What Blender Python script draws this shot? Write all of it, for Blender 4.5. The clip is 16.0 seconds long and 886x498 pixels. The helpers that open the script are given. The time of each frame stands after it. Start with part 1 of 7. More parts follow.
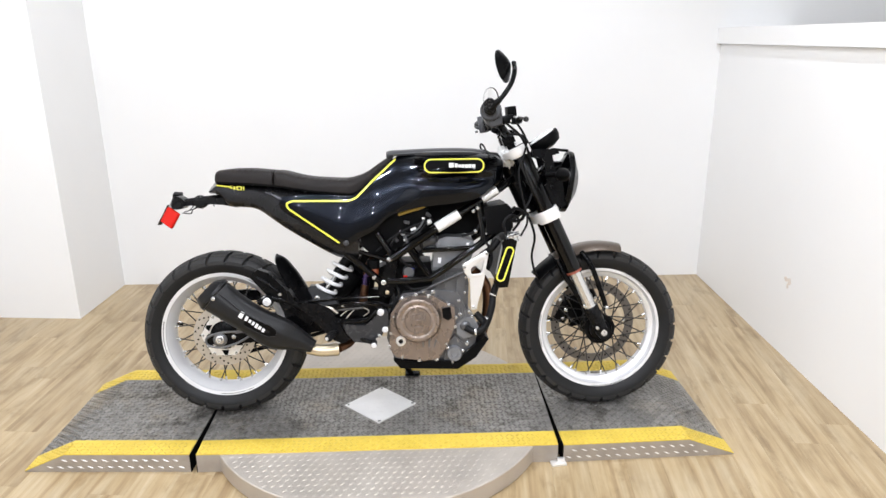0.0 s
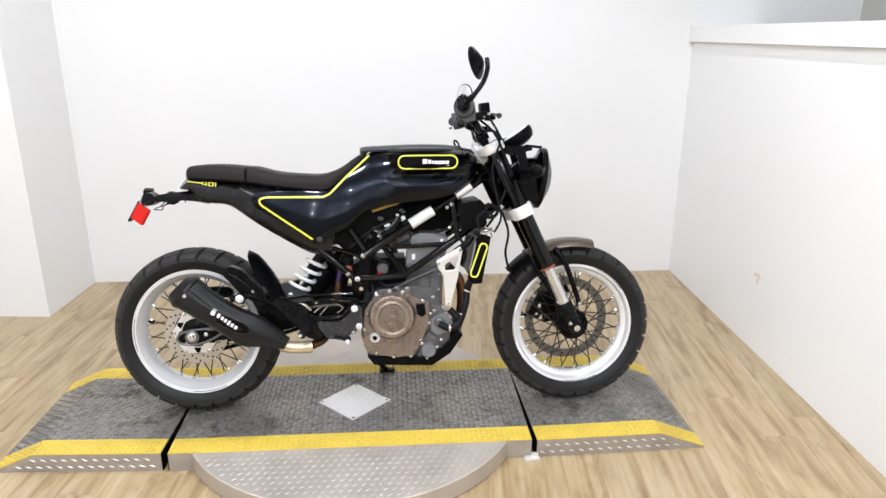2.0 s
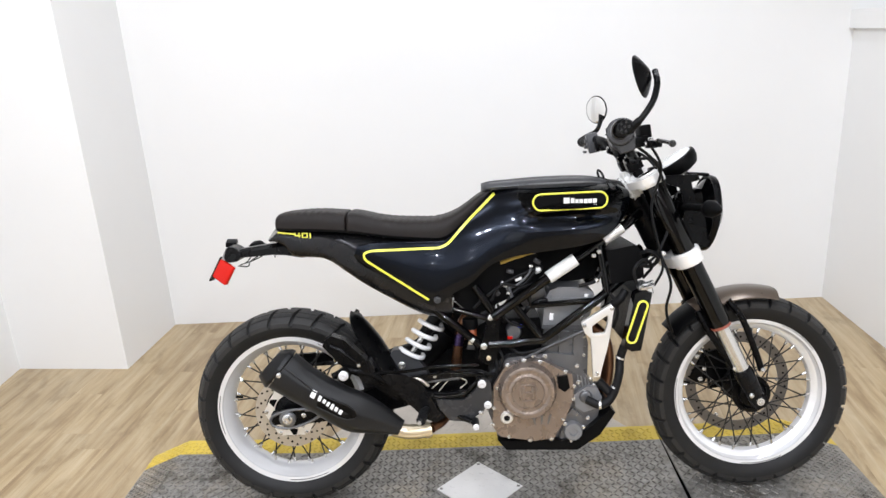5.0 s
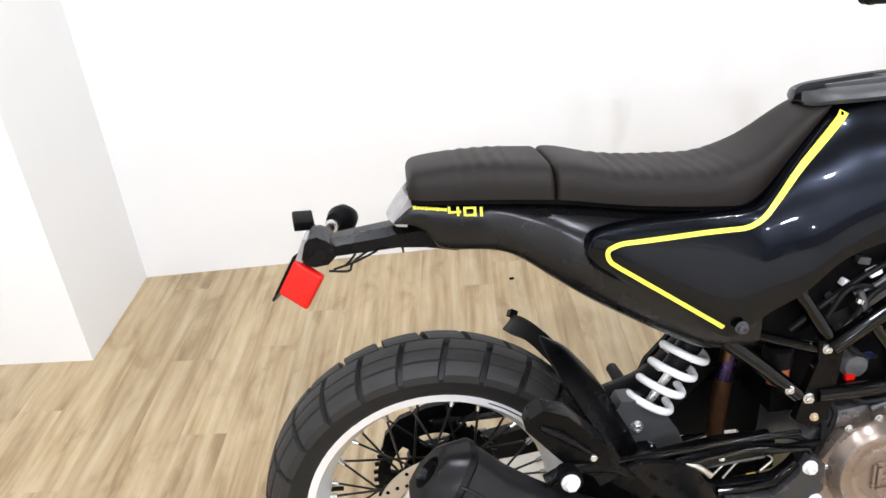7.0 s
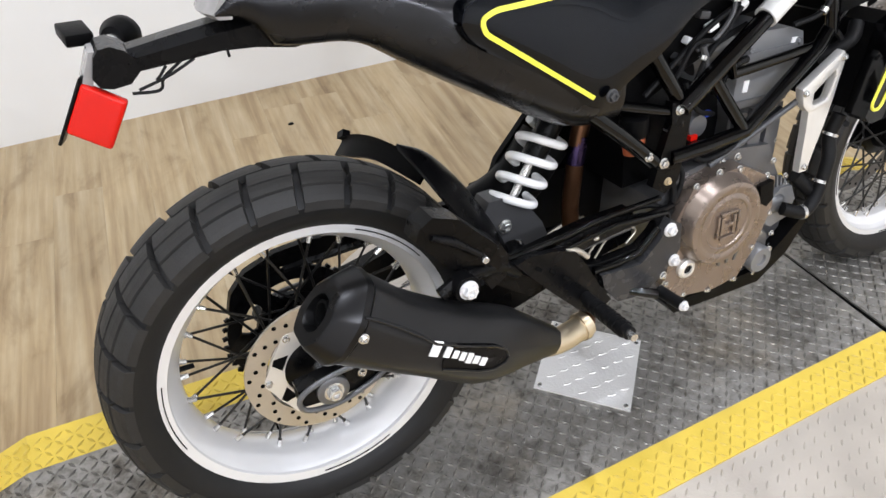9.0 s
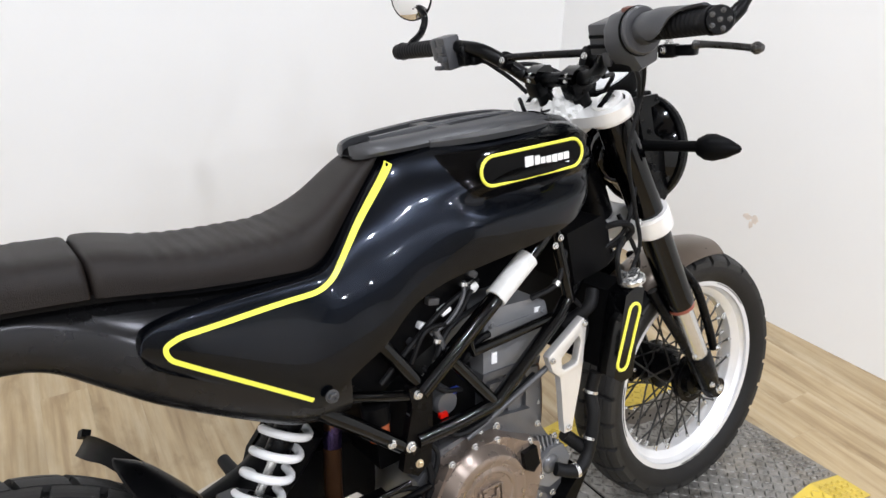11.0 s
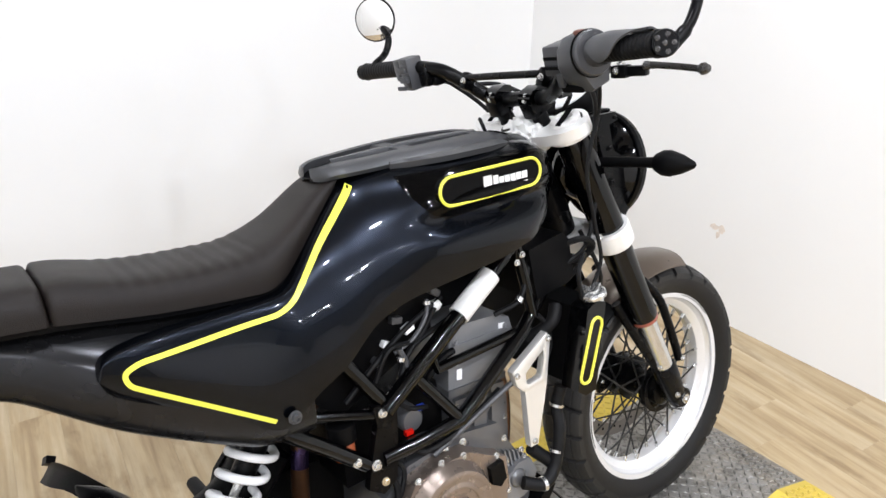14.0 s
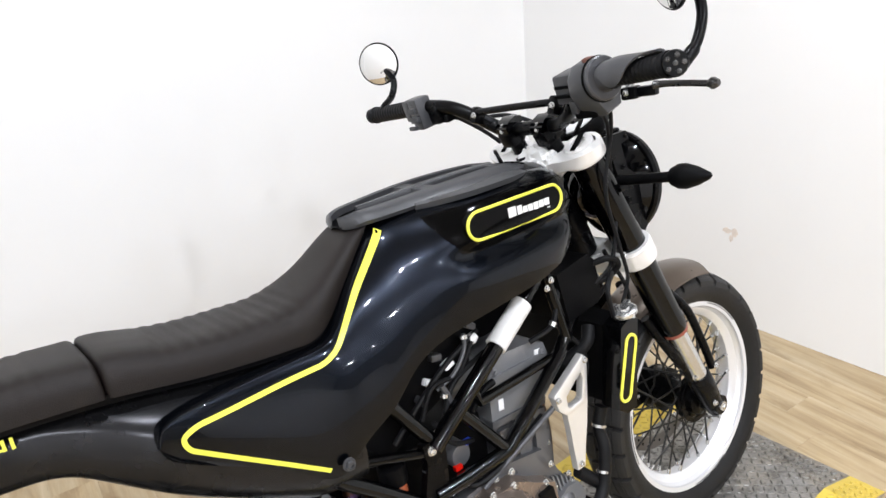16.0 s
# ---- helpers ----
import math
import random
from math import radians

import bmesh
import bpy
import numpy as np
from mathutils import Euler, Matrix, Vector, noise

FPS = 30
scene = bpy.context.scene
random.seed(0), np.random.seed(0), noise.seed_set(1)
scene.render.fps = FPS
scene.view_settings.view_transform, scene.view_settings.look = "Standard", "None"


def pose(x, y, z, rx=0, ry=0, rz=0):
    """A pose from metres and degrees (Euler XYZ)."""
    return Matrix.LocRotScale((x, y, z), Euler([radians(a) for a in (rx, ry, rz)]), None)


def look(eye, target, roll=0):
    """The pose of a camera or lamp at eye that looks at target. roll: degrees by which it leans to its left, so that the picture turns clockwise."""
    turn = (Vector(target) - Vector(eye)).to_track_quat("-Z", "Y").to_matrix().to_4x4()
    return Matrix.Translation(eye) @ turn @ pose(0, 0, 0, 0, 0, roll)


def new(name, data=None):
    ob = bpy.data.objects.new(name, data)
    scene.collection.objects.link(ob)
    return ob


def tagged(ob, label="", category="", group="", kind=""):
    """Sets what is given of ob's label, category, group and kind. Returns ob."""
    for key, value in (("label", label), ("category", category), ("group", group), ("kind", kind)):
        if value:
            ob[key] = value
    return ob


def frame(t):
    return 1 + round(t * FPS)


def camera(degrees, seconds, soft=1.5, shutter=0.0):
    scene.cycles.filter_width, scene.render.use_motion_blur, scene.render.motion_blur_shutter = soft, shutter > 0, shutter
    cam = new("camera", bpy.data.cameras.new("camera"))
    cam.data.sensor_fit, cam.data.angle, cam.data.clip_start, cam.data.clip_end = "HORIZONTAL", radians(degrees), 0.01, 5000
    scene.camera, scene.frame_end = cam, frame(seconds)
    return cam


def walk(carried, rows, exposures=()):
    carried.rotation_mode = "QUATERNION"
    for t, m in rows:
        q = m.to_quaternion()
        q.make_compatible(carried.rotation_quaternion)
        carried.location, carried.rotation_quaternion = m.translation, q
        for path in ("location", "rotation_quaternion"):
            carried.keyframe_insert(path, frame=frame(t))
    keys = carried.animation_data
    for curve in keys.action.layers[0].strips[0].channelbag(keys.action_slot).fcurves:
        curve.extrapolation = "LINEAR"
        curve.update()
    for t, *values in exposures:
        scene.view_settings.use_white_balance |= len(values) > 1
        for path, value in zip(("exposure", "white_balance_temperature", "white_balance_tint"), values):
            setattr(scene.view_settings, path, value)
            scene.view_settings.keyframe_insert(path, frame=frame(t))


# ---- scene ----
cam = camera(62.3, 16.0)
PATH = [
    (0, (-0.071, 0.105, 1.472), (-0.009, 2.004, 0.849), -0.4),
    (0.5, (-0.067, 0.105, 1.472), (0.0, 2.009, 0.864), 0.1),
    (1, (-0.065, 0.103, 1.472), (0.023, 2.008, 0.87), 0.1),
    (1.5, (-0.065, 0.104, 1.475), (0.035, 2.0, 0.847), -0.1),
    (2, (-0.061, 0.103, 1.471), (0.064, 1.997, 0.839), 0.1),
    (2.5, (-0.053, 0.104, 1.474), (0.065, 2.008, 0.874), 0.3),
    (3, (-0.05, 0.112, 1.469), (0.064, 2.015, 0.863), 0.0),
    (5.5, (-0.418, 0.86, 1.497), (-0.498, 2.752, 0.852), -3.5),
    (6, (-0.644, 1.126, 1.478), (-0.565, 3.008, 0.807), -4.8),
    (6.5, (-0.743, 1.41, 1.424), (-0.611, 3.248, 0.647), -2.5),
    (7, (-0.788, 1.687, 1.363), (-0.693, 3.415, 0.361), -4.0),
    (7.5, (-0.879, 1.799, 1.267), (-0.604, 3.37, 0.061), -0.8),
    (8, (-0.966, 1.837, 1.185), (-0.532, 3.232, -0.181), 0.3),
    (8.5, (-0.988, 1.828, 1.16), (-0.547, 3.137, -0.286), -0.8),
    (9, (-0.941, 1.815, 1.209), (-0.238, 3.152, -0.102), 0.7),
    (9.5, (-0.855, 1.799, 1.247), (0.049, 3.1, 0.026), 2.6),
    (10, (-0.714, 1.781, 1.29), (0.214, 3.158, 0.175), 1.9),
    (10.2, (-0.666, 1.777, 1.303), (0.274, 3.206, 0.266), 1.8),
    (12.5, (-0.668, 1.747, 1.369), (0.476, 3.169, 0.55), 0.9),
    (13, (-0.655, 1.748, 1.376), (0.48, 3.181, 0.565), 1.1),
    (13.5, (-0.659, 1.741, 1.367), (0.452, 3.186, 0.543), 0.8),
    (14, (-0.648, 1.737, 1.356), (0.436, 3.182, 0.496), 1.0),
    (14.5, (-0.641, 1.726, 1.336), (0.404, 3.187, 0.457), -0.1),
    (15, (-0.646, 1.737, 1.335), (0.38, 3.206, 0.447), -0.0),
    (15.5, (-0.659, 1.737, 1.352), (0.385, 3.241, 0.546), -0.6),
    (16, (-0.686, 1.752, 1.376), (0.408, 3.228, 0.585), -4.8),
]
BRIGHTER = [(0.0, 0.06), (1.0, 0.06), (1.6, 0.04), (2.3, -0.06), (3.0, -0.14), (4.6, -0.04), (5.5, 0.0), (6.4, 0.14), (7.0, 0.26), (7.6, 0.24), (8.4, -0.04), (9.0, -0.02), (9.5, -0.10), (10.0, -0.14), (11.2, -0.05), (12.5, 0.02), (13.5, 0.04), (14.2, 0.12), (15.0, 0.06), (16.0, 0.08)]
walk(cam, [(t, look(eye, target, roll)) for t, eye, target, roll in PATH], exposures=BRIGHTER)

# ---------------------------------------------------------------- light
WHITE_Z = 2.95                      # ceiling height
world = bpy.data.worlds.new("world")
world.use_nodes = True
world.node_tree.nodes["Background"].inputs[0].default_value = (0.9, 0.95, 1.0, 1)
world.node_tree.nodes["Background"].inputs[1].default_value = 0.05
scene.world = world
scene.view_settings.exposure = 0.0

ROWS = {-2.6: 34.0, -0.9: 30.0, 0.9: 24.0, 2.7: 15.0}                 # rows of ceiling lamps and their power
PANELS = [(x, y) for y in ROWS for x in (-1.5, -0.3, 0.9)]            # ceiling lamps, centres
for px, py in PANELS:
    lamp = bpy.data.lights.new("ceiling_lamp", "AREA")
    lamp.shape, lamp.size, lamp.energy = "DISK", 0.075, ROWS[py]
    lamp.color = (0.93, 0.97, 1.07)
    lob = new("ceiling_lamp", lamp)
    lob.matrix_world = pose(px, py, WHITE_Z - 0.045)

# ---------------------------------------------------------------- materials
def mat(name, base, rough=0.5, metal=0.0, var=0.12, scale=25.0, bump=0.0, bscale=300.0, coat=0.0, rvar=0.08, spec=0.5, coords="Object", stretch=(1, 1, 1), trans=0.0):
    """A surface with a coarse and a fine variation of colour and roughness, and a fine relief."""
    m = bpy.data.materials.new(name)
    m.use_nodes = True
    nt = m.node_tree
    n, l = nt.nodes, nt.links
    b = n["Principled BSDF"]
    tc = n.new("ShaderNodeTexCoord")
    mp = n.new("ShaderNodeMapping")
    mp.inputs["Scale"].default_value = stretch
    l.new(tc.outputs[coords], mp.inputs[0])
    coarse = n.new("ShaderNodeTexNoise")
    coarse.inputs["Scale"].default_value, coarse.inputs["Detail"].default_value = scale, 6
    fine = n.new("ShaderNodeTexNoise")
    fine.inputs["Scale"].default_value, fine.inputs["Detail"].default_value = bscale, 3
    l.new(mp.outputs[0], coarse.inputs["Vector"])
    l.new(mp.outputs[0], fine.inputs["Vector"])
    mix = n.new("ShaderNodeMix")
    mix.data_type = "RGBA"
    mix.inputs["A"].default_value = (*[c * (1 - var) for c in base], 1)
    mix.inputs["B"].default_value = (*[min(1, c * (1 + var)) for c in base], 1)
    l.new(coarse.outputs["Fac"], mix.inputs["Factor"])
    l.new(mix.outputs["Result"], b.inputs["Base Color"])
    rr = n.new("ShaderNodeMapRange")
    rr.inputs["To Min"].default_value, rr.inputs["To Max"].default_value = max(0, rough - rvar), min(1, rough + rvar)
    l.new(coarse.outputs["Fac"], rr.inputs["Value"])
    l.new(rr.outputs[0], b.inputs["Roughness"])
    b.inputs["Metallic"].default_value = metal
    b.inputs["Specular IOR Level"].default_value = spec
    b.inputs["Coat Weight"].default_value = coat
    b.inputs["Coat Roughness"].default_value = 0.04
    b.inputs["Transmission Weight"].default_value = trans
    if bump:
        bp = n.new("ShaderNodeBump")
        bp.inputs["Strength"].default_value, bp.inputs["Distance"].default_value = bump, 0.002
        l.new(fine.outputs["Fac"], bp.inputs["Height"])
        l.new(bp.outputs[0], b.inputs["Normal"])
    return m


def glow(name, colour, strength):
    m = bpy.data.materials.new(name)
    m.use_nodes = True
    b = m.node_tree.nodes["Principled BSDF"]
    b.inputs["Base Color"].default_value = (*colour, 1)
    b.inputs["Emission Color"].default_value = (*colour, 1)
    b.inputs["Emission Strength"].default_value = strength
    return m


def plank_material():
    """Printed vinyl planks: streaked grain along the plank, knots, and a tone of its own for each plank."""
    m = bpy.data.materials.new("oak_plank")
    m.use_nodes = True
    n, l = m.node_tree.nodes, m.node_tree.links
    b = n["Principled BSDF"]
    tc, oi = n.new("ShaderNodeTexCoord"), n.new("ShaderNodeObjectInfo")
    off = n.new("ShaderNodeVectorMath")
    off.operation = "MULTIPLY_ADD"
    comb = n.new("ShaderNodeCombineXYZ")
    l.new(oi.outputs["Random"], comb.inputs[0])
    l.new(oi.outputs["Random"], comb.inputs[1])
    l.new(comb.outputs[0], off.inputs[0])
    off.inputs[1].default_value = (37.0, 91.0, 0.0)
    l.new(tc.outputs["Object"], off.inputs[2])

    def noise_at(sx, sy, scale, detail, rough=0.6, dist=0.0):
        mp = n.new("ShaderNodeMapping")
        mp.inputs["Scale"].default_value = (sx, sy, 1)
        l.new(off.outputs[0], mp.inputs[0])
        t = n.new("ShaderNodeTexNoise")
        t.inputs["Scale"].default_value, t.inputs["Detail"].default_value = scale, detail
        t.inputs["Roughness"].default_value, t.inputs["Distortion"].default_value = rough, dist
        l.new(mp.outputs[0], t.inputs["Vector"])
        return t.outputs["Fac"]

    def ramp(fac, stops):
        r = n.new("ShaderNodeValToRGB")
        e = r.color_ramp.elements
        while len(e) < len(stops):
            e.new(0.5)
        for k, (p, c) in zip(e, stops):
            k.position, k.color = p, (*c, 1)
        l.new(fac, r.inputs[0])
        return r.outputs["Color"]

    def blend(kind, fac, a, c):
        x = n.new("ShaderNodeMix")
        x.data_type, x.blend_type = "RGBA", kind
        x.inputs["Factor"].default_value = fac
        l.new(a, x.inputs["A"])
        l.new(c, x.inputs["B"])
        return x.outputs["Result"]

    strips = ramp(noise_at(30, 1.7, 1.0, 4, 0.55, 0.25), [(0.30, (0.292, 0.198, 0.101)), (0.47, (0.44, 0.330, 0.188)), (0.70, (0.535, 0.436, 0.290))])
    grain = ramp(noise_at(110, 5, 1.0, 8, 0.7, 0.4), [(0.3, (0.86, 0.85, 0.82)), (0.62, (1, 1, 1))])
    cloud = ramp(noise_at(9, 3.5, 1.0, 5, 0.65, 0.4), [(0.36, (0.62, 0.56, 0.47)), (0.46, (0.90, 0.88, 0.84)), (0.62, (1.03, 1.03, 1.02))])
    tone = ramp(oi.outputs["Random"], [(0.0, (0.91, 0.90, 0.88)), (0.5, (0.97, 0.965, 0.95)), (1.0, (1.03, 1.03, 1.02))])
    col = blend("MULTIPLY", 0.8, blend("MULTIPLY", 1.0, blend("MULTIPLY", 0.9, strips, grain), tone), cloud)
    l.new(col, b.inputs["Base Color"])
    b.inputs["Roughness"].default_value = 0.31
    b.inputs["Specular IOR Level"].default_value = 0.7
    bp = n.new("ShaderNodeBump")
    bp.inputs["Strength"].default_value, bp.inputs["Distance"].default_value = 0.12, 0.001
    l.new(noise_at(140, 6, 1.0, 6, 0.7), bp.inputs["Height"])
    l.new(bp.outputs[0], b.inputs["Normal"])
    return m


def checker_material(name, dirt, mean, bright, rough, metal):
    """Trodden painted steel: dark greasy dirt, grey paint, and rubbed bright spots, in uneven patches."""
    m = mat(name, mean, rough, metal, var=0.3, scale=5, bump=0.35, bscale=220, rvar=0.14)
    n, l = m.node_tree.nodes, m.node_tree.links
    tc = n.new("ShaderNodeTexCoord")

    def patches(scale, detail, stops):
        t, r = n.new("ShaderNodeTexNoise"), n.new("ShaderNodeValToRGB")
        t.inputs["Scale"].default_value, t.inputs["Detail"].default_value, t.inputs["Roughness"].default_value = scale, detail, 0.68
        l.new(tc.outputs["Object"], t.inputs["Vector"])
        l.new(t.outputs["Fac"], r.inputs[0])
        e = r.color_ramp.elements
        while len(e) < len(stops):
            e.new(0.5)
        for k, (p, c) in zip(e, stops):
            k.position, k.color = p, (*c, 1)
        return r.outputs["Color"]

    big = patches(7.5, 10, [(0.33, dirt), (0.46, mean), (0.60, mean), (0.72, bright)])
    small = patches(48, 7, [(0.34, (0.45, 0.43, 0.40)), (0.50, (1, 1, 1)), (0.66, (1.25, 1.25, 1.24))])
    dust = patches(3.2, 8, [(0.52, (1, 1, 1)), (0.68, (1.16, 1.06, 0.92))])
    tint = n.new("ShaderNodeMix")
    tint.data_type, tint.blend_type = "RGBA", "MULTIPLY"
    tint.inputs["Factor"].default_value = 1.0
    l.new(big, tint.inputs["A"])
    l.new(dust, tint.inputs["B"])
    big = tint.outputs["Result"]
    mix = n.new("ShaderNodeMix")
    mix.data_type, mix.blend_type = "RGBA", "MULTIPLY"
    mix.inputs["Factor"].default_value = 0.9
    l.new(big, mix.inputs["A"])
    l.new(small, mix.inputs["B"])
    l.new(mix.outputs["Result"], n["Principled BSDF"].inputs["Base Color"])
    return m


M_WALL = mat("white_wall_paint", (0.84, 0.84, 0.83), 0.55, var=0.02, scale=3, bump=0.05, bscale=120)
M_FRONT = mat("grey_beige_wall_paint", (0.30, 0.28, 0.25), 0.7, var=0.1, scale=2)
# grey stands in for the weaker light on the far wall
M_FARWALL = mat("shaded_wall_grey", (0.50, 0.49, 0.46), 0.6, var=0.05, scale=2)
M_CEIL = mat("ceiling_tile", (0.42, 0.41, 0.40), 0.8, var=0.03, scale=2)
M_PLANK = plank_material()
M_SUB = mat("dark_subfloor", (0.10, 0.08, 0.06), 0.8)
M_GLOW = glow("lamp_diffuser", (0.97, 0.98, 1.0), 14.0)
M_LAMPFRAME = mat("lamp_frame", (0.7, 0.7, 0.7), 0.4, 0.0)
M_CHECKER = checker_material("worn_grey_checker_plate", (0.088, 0.079, 0.065), (0.268, 0.257, 0.238), (0.37, 0.36, 0.335), 0.36, 0.55)
M_SAFETY = mat("yellow_safety_paint", (0.63, 0.46, 0.062), 0.5, var=0.18, scale=14, bump=0.2, bscale=160)
M_WORNLUG = mat("worn_yellow_lug", (0.55, 0.40, 0.058), 0.48, var=0.4, scale=4, bump=0.2, bscale=160)
M_ALU = mat("bare_checker_aluminium", (0.78, 0.77, 0.755), 0.40, 0.42, var=0.12, scale=11, bump=0.2, bscale=180, rvar=0.12)
M_LUG = checker_material("worn_checker_lug", (0.056, 0.051, 0.044), (0.165, 0.158, 0.146), (0.30, 0.29, 0.27), 0.36, 0.55)
M_DISC = mat("dulled_checker_aluminium", (0.50, 0.455, 0.40), 0.40, 0.45, var=0.25, scale=9, bump=0.25, bscale=180, rvar=0.12)
M_RISER = mat("weathered_steel_riser", (0.36, 0.325, 0.285), 0.45, 0.4, var=0.3, scale=18, bump=0.2)
M_GAP = mat("black_gap", (0.004, 0.004, 0.004), 0.9, spec=0.05)

M_GLOSS = mat("midnight_metallic_paint", (0.0056, 0.0073, 0.0112), 0.26, 0.85, var=0.08, coat=0.34, rvar=0.02, spec=0.2, scale=60)
M_INSET = mat("gloss_black_inset", (0.0015, 0.0015, 0.0018), 0.07, 0.0, var=0.1, coat=0.2, rvar=0.02, spec=0.2)
M_FRAME = mat("gloss_black_frame_paint", (0.0008, 0.0008, 0.0010), 0.09, 0.0, var=0.2, rvar=0.03, spec=0.28)
M_BRKT = mat("dark_grey_satin_bracket", (0.0040, 0.0040, 0.0045), 0.27, 0.0, var=0.18, spec=0.15, bump=0.05, bscale=800)
M_WEB = mat("worn_dark_grey_casting", (0.030, 0.0305, 0.0325), 0.26, 0.0, var=0.25, scale=60, spec=0.36, bump=0.08, bscale=700)
M_SWITCH = mat("grey_switch_plastic", (0.050, 0.0505, 0.054), 0.36, var=0.18, bump=0.08, bscale=900, spec=0.4)
M_LEVER = mat("worn_lever_metal", (0.07, 0.068, 0.066), 0.28, 0.8, var=0.2, scale=60)
M_STRIP = mat("dull_yellow_strip", (0.30, 0.20, 0.035), 0.8, var=0.4, scale=50, bump=0.2)
M_DISCF = mat("dark_brake_steel", (0.15, 0.135, 0.12), 0.38, 0.6, var=0.15, scale=60)
M_BLACK = mat("satin_black_paint", (0.0020, 0.0020, 0.0023), 0.28, 0.0, var=0.2, rvar=0.06, bump=0.03, spec=0.12)
M_PLASTIC = mat("black_moulded_plastic", (0.0026, 0.0026, 0.0029), 0.42, var=0.2, bump=0.12, bscale=900, spec=0.07)
M_GREYPL = mat("dark_grey_plastic", (0.046, 0.0465, 0.049), 0.36, var=0.15, bump=0.06, bscale=900, spec=0.35)
M_SMOKE = mat("cloudy_clear_plastic", (0.29, 0.28, 0.275), 0.20, var=0.3, scale=40)
M_SMOKEFILM = mat("greyish_film", (0.70, 0.70, 0.69), 0.14, var=0.3, scale=45)
M_CLAMP = mat("white_silver_clamp", (0.82, 0.81, 0.79), 0.32, 0.25, var=0.05, bump=0.05, bscale=500)
M_BLUED = mat("heat_blued_steel", (0.060, 0.040, 0.105), 0.26, 0.9, var=0.7, scale=22)
M_TAIL = mat("matte_graphite_metallic", (0.028, 0.028, 0.0297), 0.27, 0.8, var=0.12, rvar=0.03, bump=0.02, bscale=1500, spec=0.3)
M_SEAT = mat("black_seat_leather", (0.0092, 0.0066, 0.0054), 0.48, var=0.22, spec=0.22, scale=18, bump=0.35, bscale=700)
M_TYRE = mat("tyre_rubber", (0.0098, 0.0098, 0.0102), 0.48, var=0.3, spec=0.24, scale=40, bump=0.15, bscale=500)
M_TREAD = mat("dusty_tread_rubber", (0.0170, 0.0163, 0.0156), 0.56, var=0.4, spec=0.34, scale=30, bump=0.2, bscale=400)
M_RIM = mat("silver_rim", (0.82, 0.82, 0.83), 0.32, 0.4, var=0.05, scale=30)
M_RIMLIP = mat("machined_rim_lip", (0.72, 0.72, 0.73), 0.34, 0.3, var=0.03)
M_SPOKE = mat("black_spoke", (0.006, 0.006, 0.006), 0.32, 0.0)
M_CHROME = mat("bright_zinc", (0.62, 0.62, 0.61), 0.24, 0.9, var=0.06)
M_STEEL = mat("brushed_disc_steel", (0.50, 0.46, 0.40), 0.34, 0.8, var=0.12, scale=60)
M_SPRING = mat("white_powder_coat", (0.86, 0.86, 0.86), 0.3, var=0.02)
M_SILVER = mat("silver_cast_aluminium", (0.78, 0.77, 0.745), 0.34, 0.6, var=0.07, bump=0.08, bscale=600)
M_BRONZE = mat("bronze_engine_cover", (0.262, 0.212, 0.178), 0.28, 0.7, var=0.14, scale=30, bump=0.06, bscale=900)
M_FENDER = mat("bronze_fender_paint", (0.125, 0.098, 0.077), 0.30, 0.5, var=0.08)
M_CASE = mat("dark_grey_crankcase", (0.130, 0.132, 0.138), 0.30, 0.5, var=0.2, bump=0.12, bscale=500)
M_CYL = mat("grey_cylinder_cover", (0.195, 0.198, 0.206), 0.36, 0.3, var=0.15, bump=0.1, bscale=600)
M_YELLOW = mat("neon_yellow_tape", (0.80, 0.775, 0.085), 0.32, var=0.04)
M_WHITEINK = mat("white_print", (0.85, 0.85, 0.85), 0.4, var=0.02)
M_RED = mat("red_lens", (0.58, 0.010, 0.005), 0.20, var=0.10, coat=0.05, spec=0.25)
M_PIPE = mat("golden_exhaust_steel", (0.62, 0.53, 0.38), 0.33, 0.85, var=0.18, scale=20)
M_DOWNPIPE = mat("heat_tinted_pipe", (0.13, 0.062, 0.032), 0.30, 0.85, var=0.5, scale=14)
M_MUFF = mat("matte_black_muffler", (0.0150, 0.0150, 0.0155), 0.37, 0.3, spec=0.28, var=0.15, bump=0.05, bscale=900)
M_CAP = mat("satin_black_cap", (0.022, 0.022, 0.023), 0.29, 0.85, spec=0.45, var=0.15, rvar=0.05)
M_HOSE = mat("rubber_hose", (0.006, 0.006, 0.0065), 0.5, bump=0.1, spec=0.16)
M_GREYHOSE = mat("grey_water_pipe", (0.075, 0.076, 0.08), 0.40, 0.3, var=0.15)
M_MIRROR = mat("mirror_glass", (0.9, 0.9, 0.9), 0.02, 1.0, var=0.0, rvar=0.0)
M_FILM = mat("white_protective_film", (0.72, 0.72, 0.70), 0.35, var=0.35, scale=30)
M_GLASS = mat("dark_glass", (0.02, 0.02, 0.022), 0.05, coat=1.0, var=0)
M_KILL = mat("dull_brownish_orange", (0.15, 0.058, 0.042), 0.45, var=0.2)
M_ORANGE = mat("orange_decal", (0.26, 0.07, 0.045), 0.4)

# ---------------------------------------------------------------- mesh helpers
def finish(name, bm, material, parent=None, label="", angle=38, category="", kind="", group=""):
    """Links a bmesh as one mesh object, with smooth faces and sharp edges past the angle."""
    bmesh.ops.recalc_face_normals(bm, faces=bm.faces)
    me = bpy.data.meshes.new(name)
    bm.to_mesh(me)
    bm.free()
    for m in material if isinstance(material, (list, tuple)) else [material]:
        me.materials.append(m)
    me.shade_smooth()
    me.set_sharp_from_angle(angle=radians(angle))
    ob = new(name, me)
    if parent:
        ob.parent = parent
    return tagged(ob, label, category, group, kind)


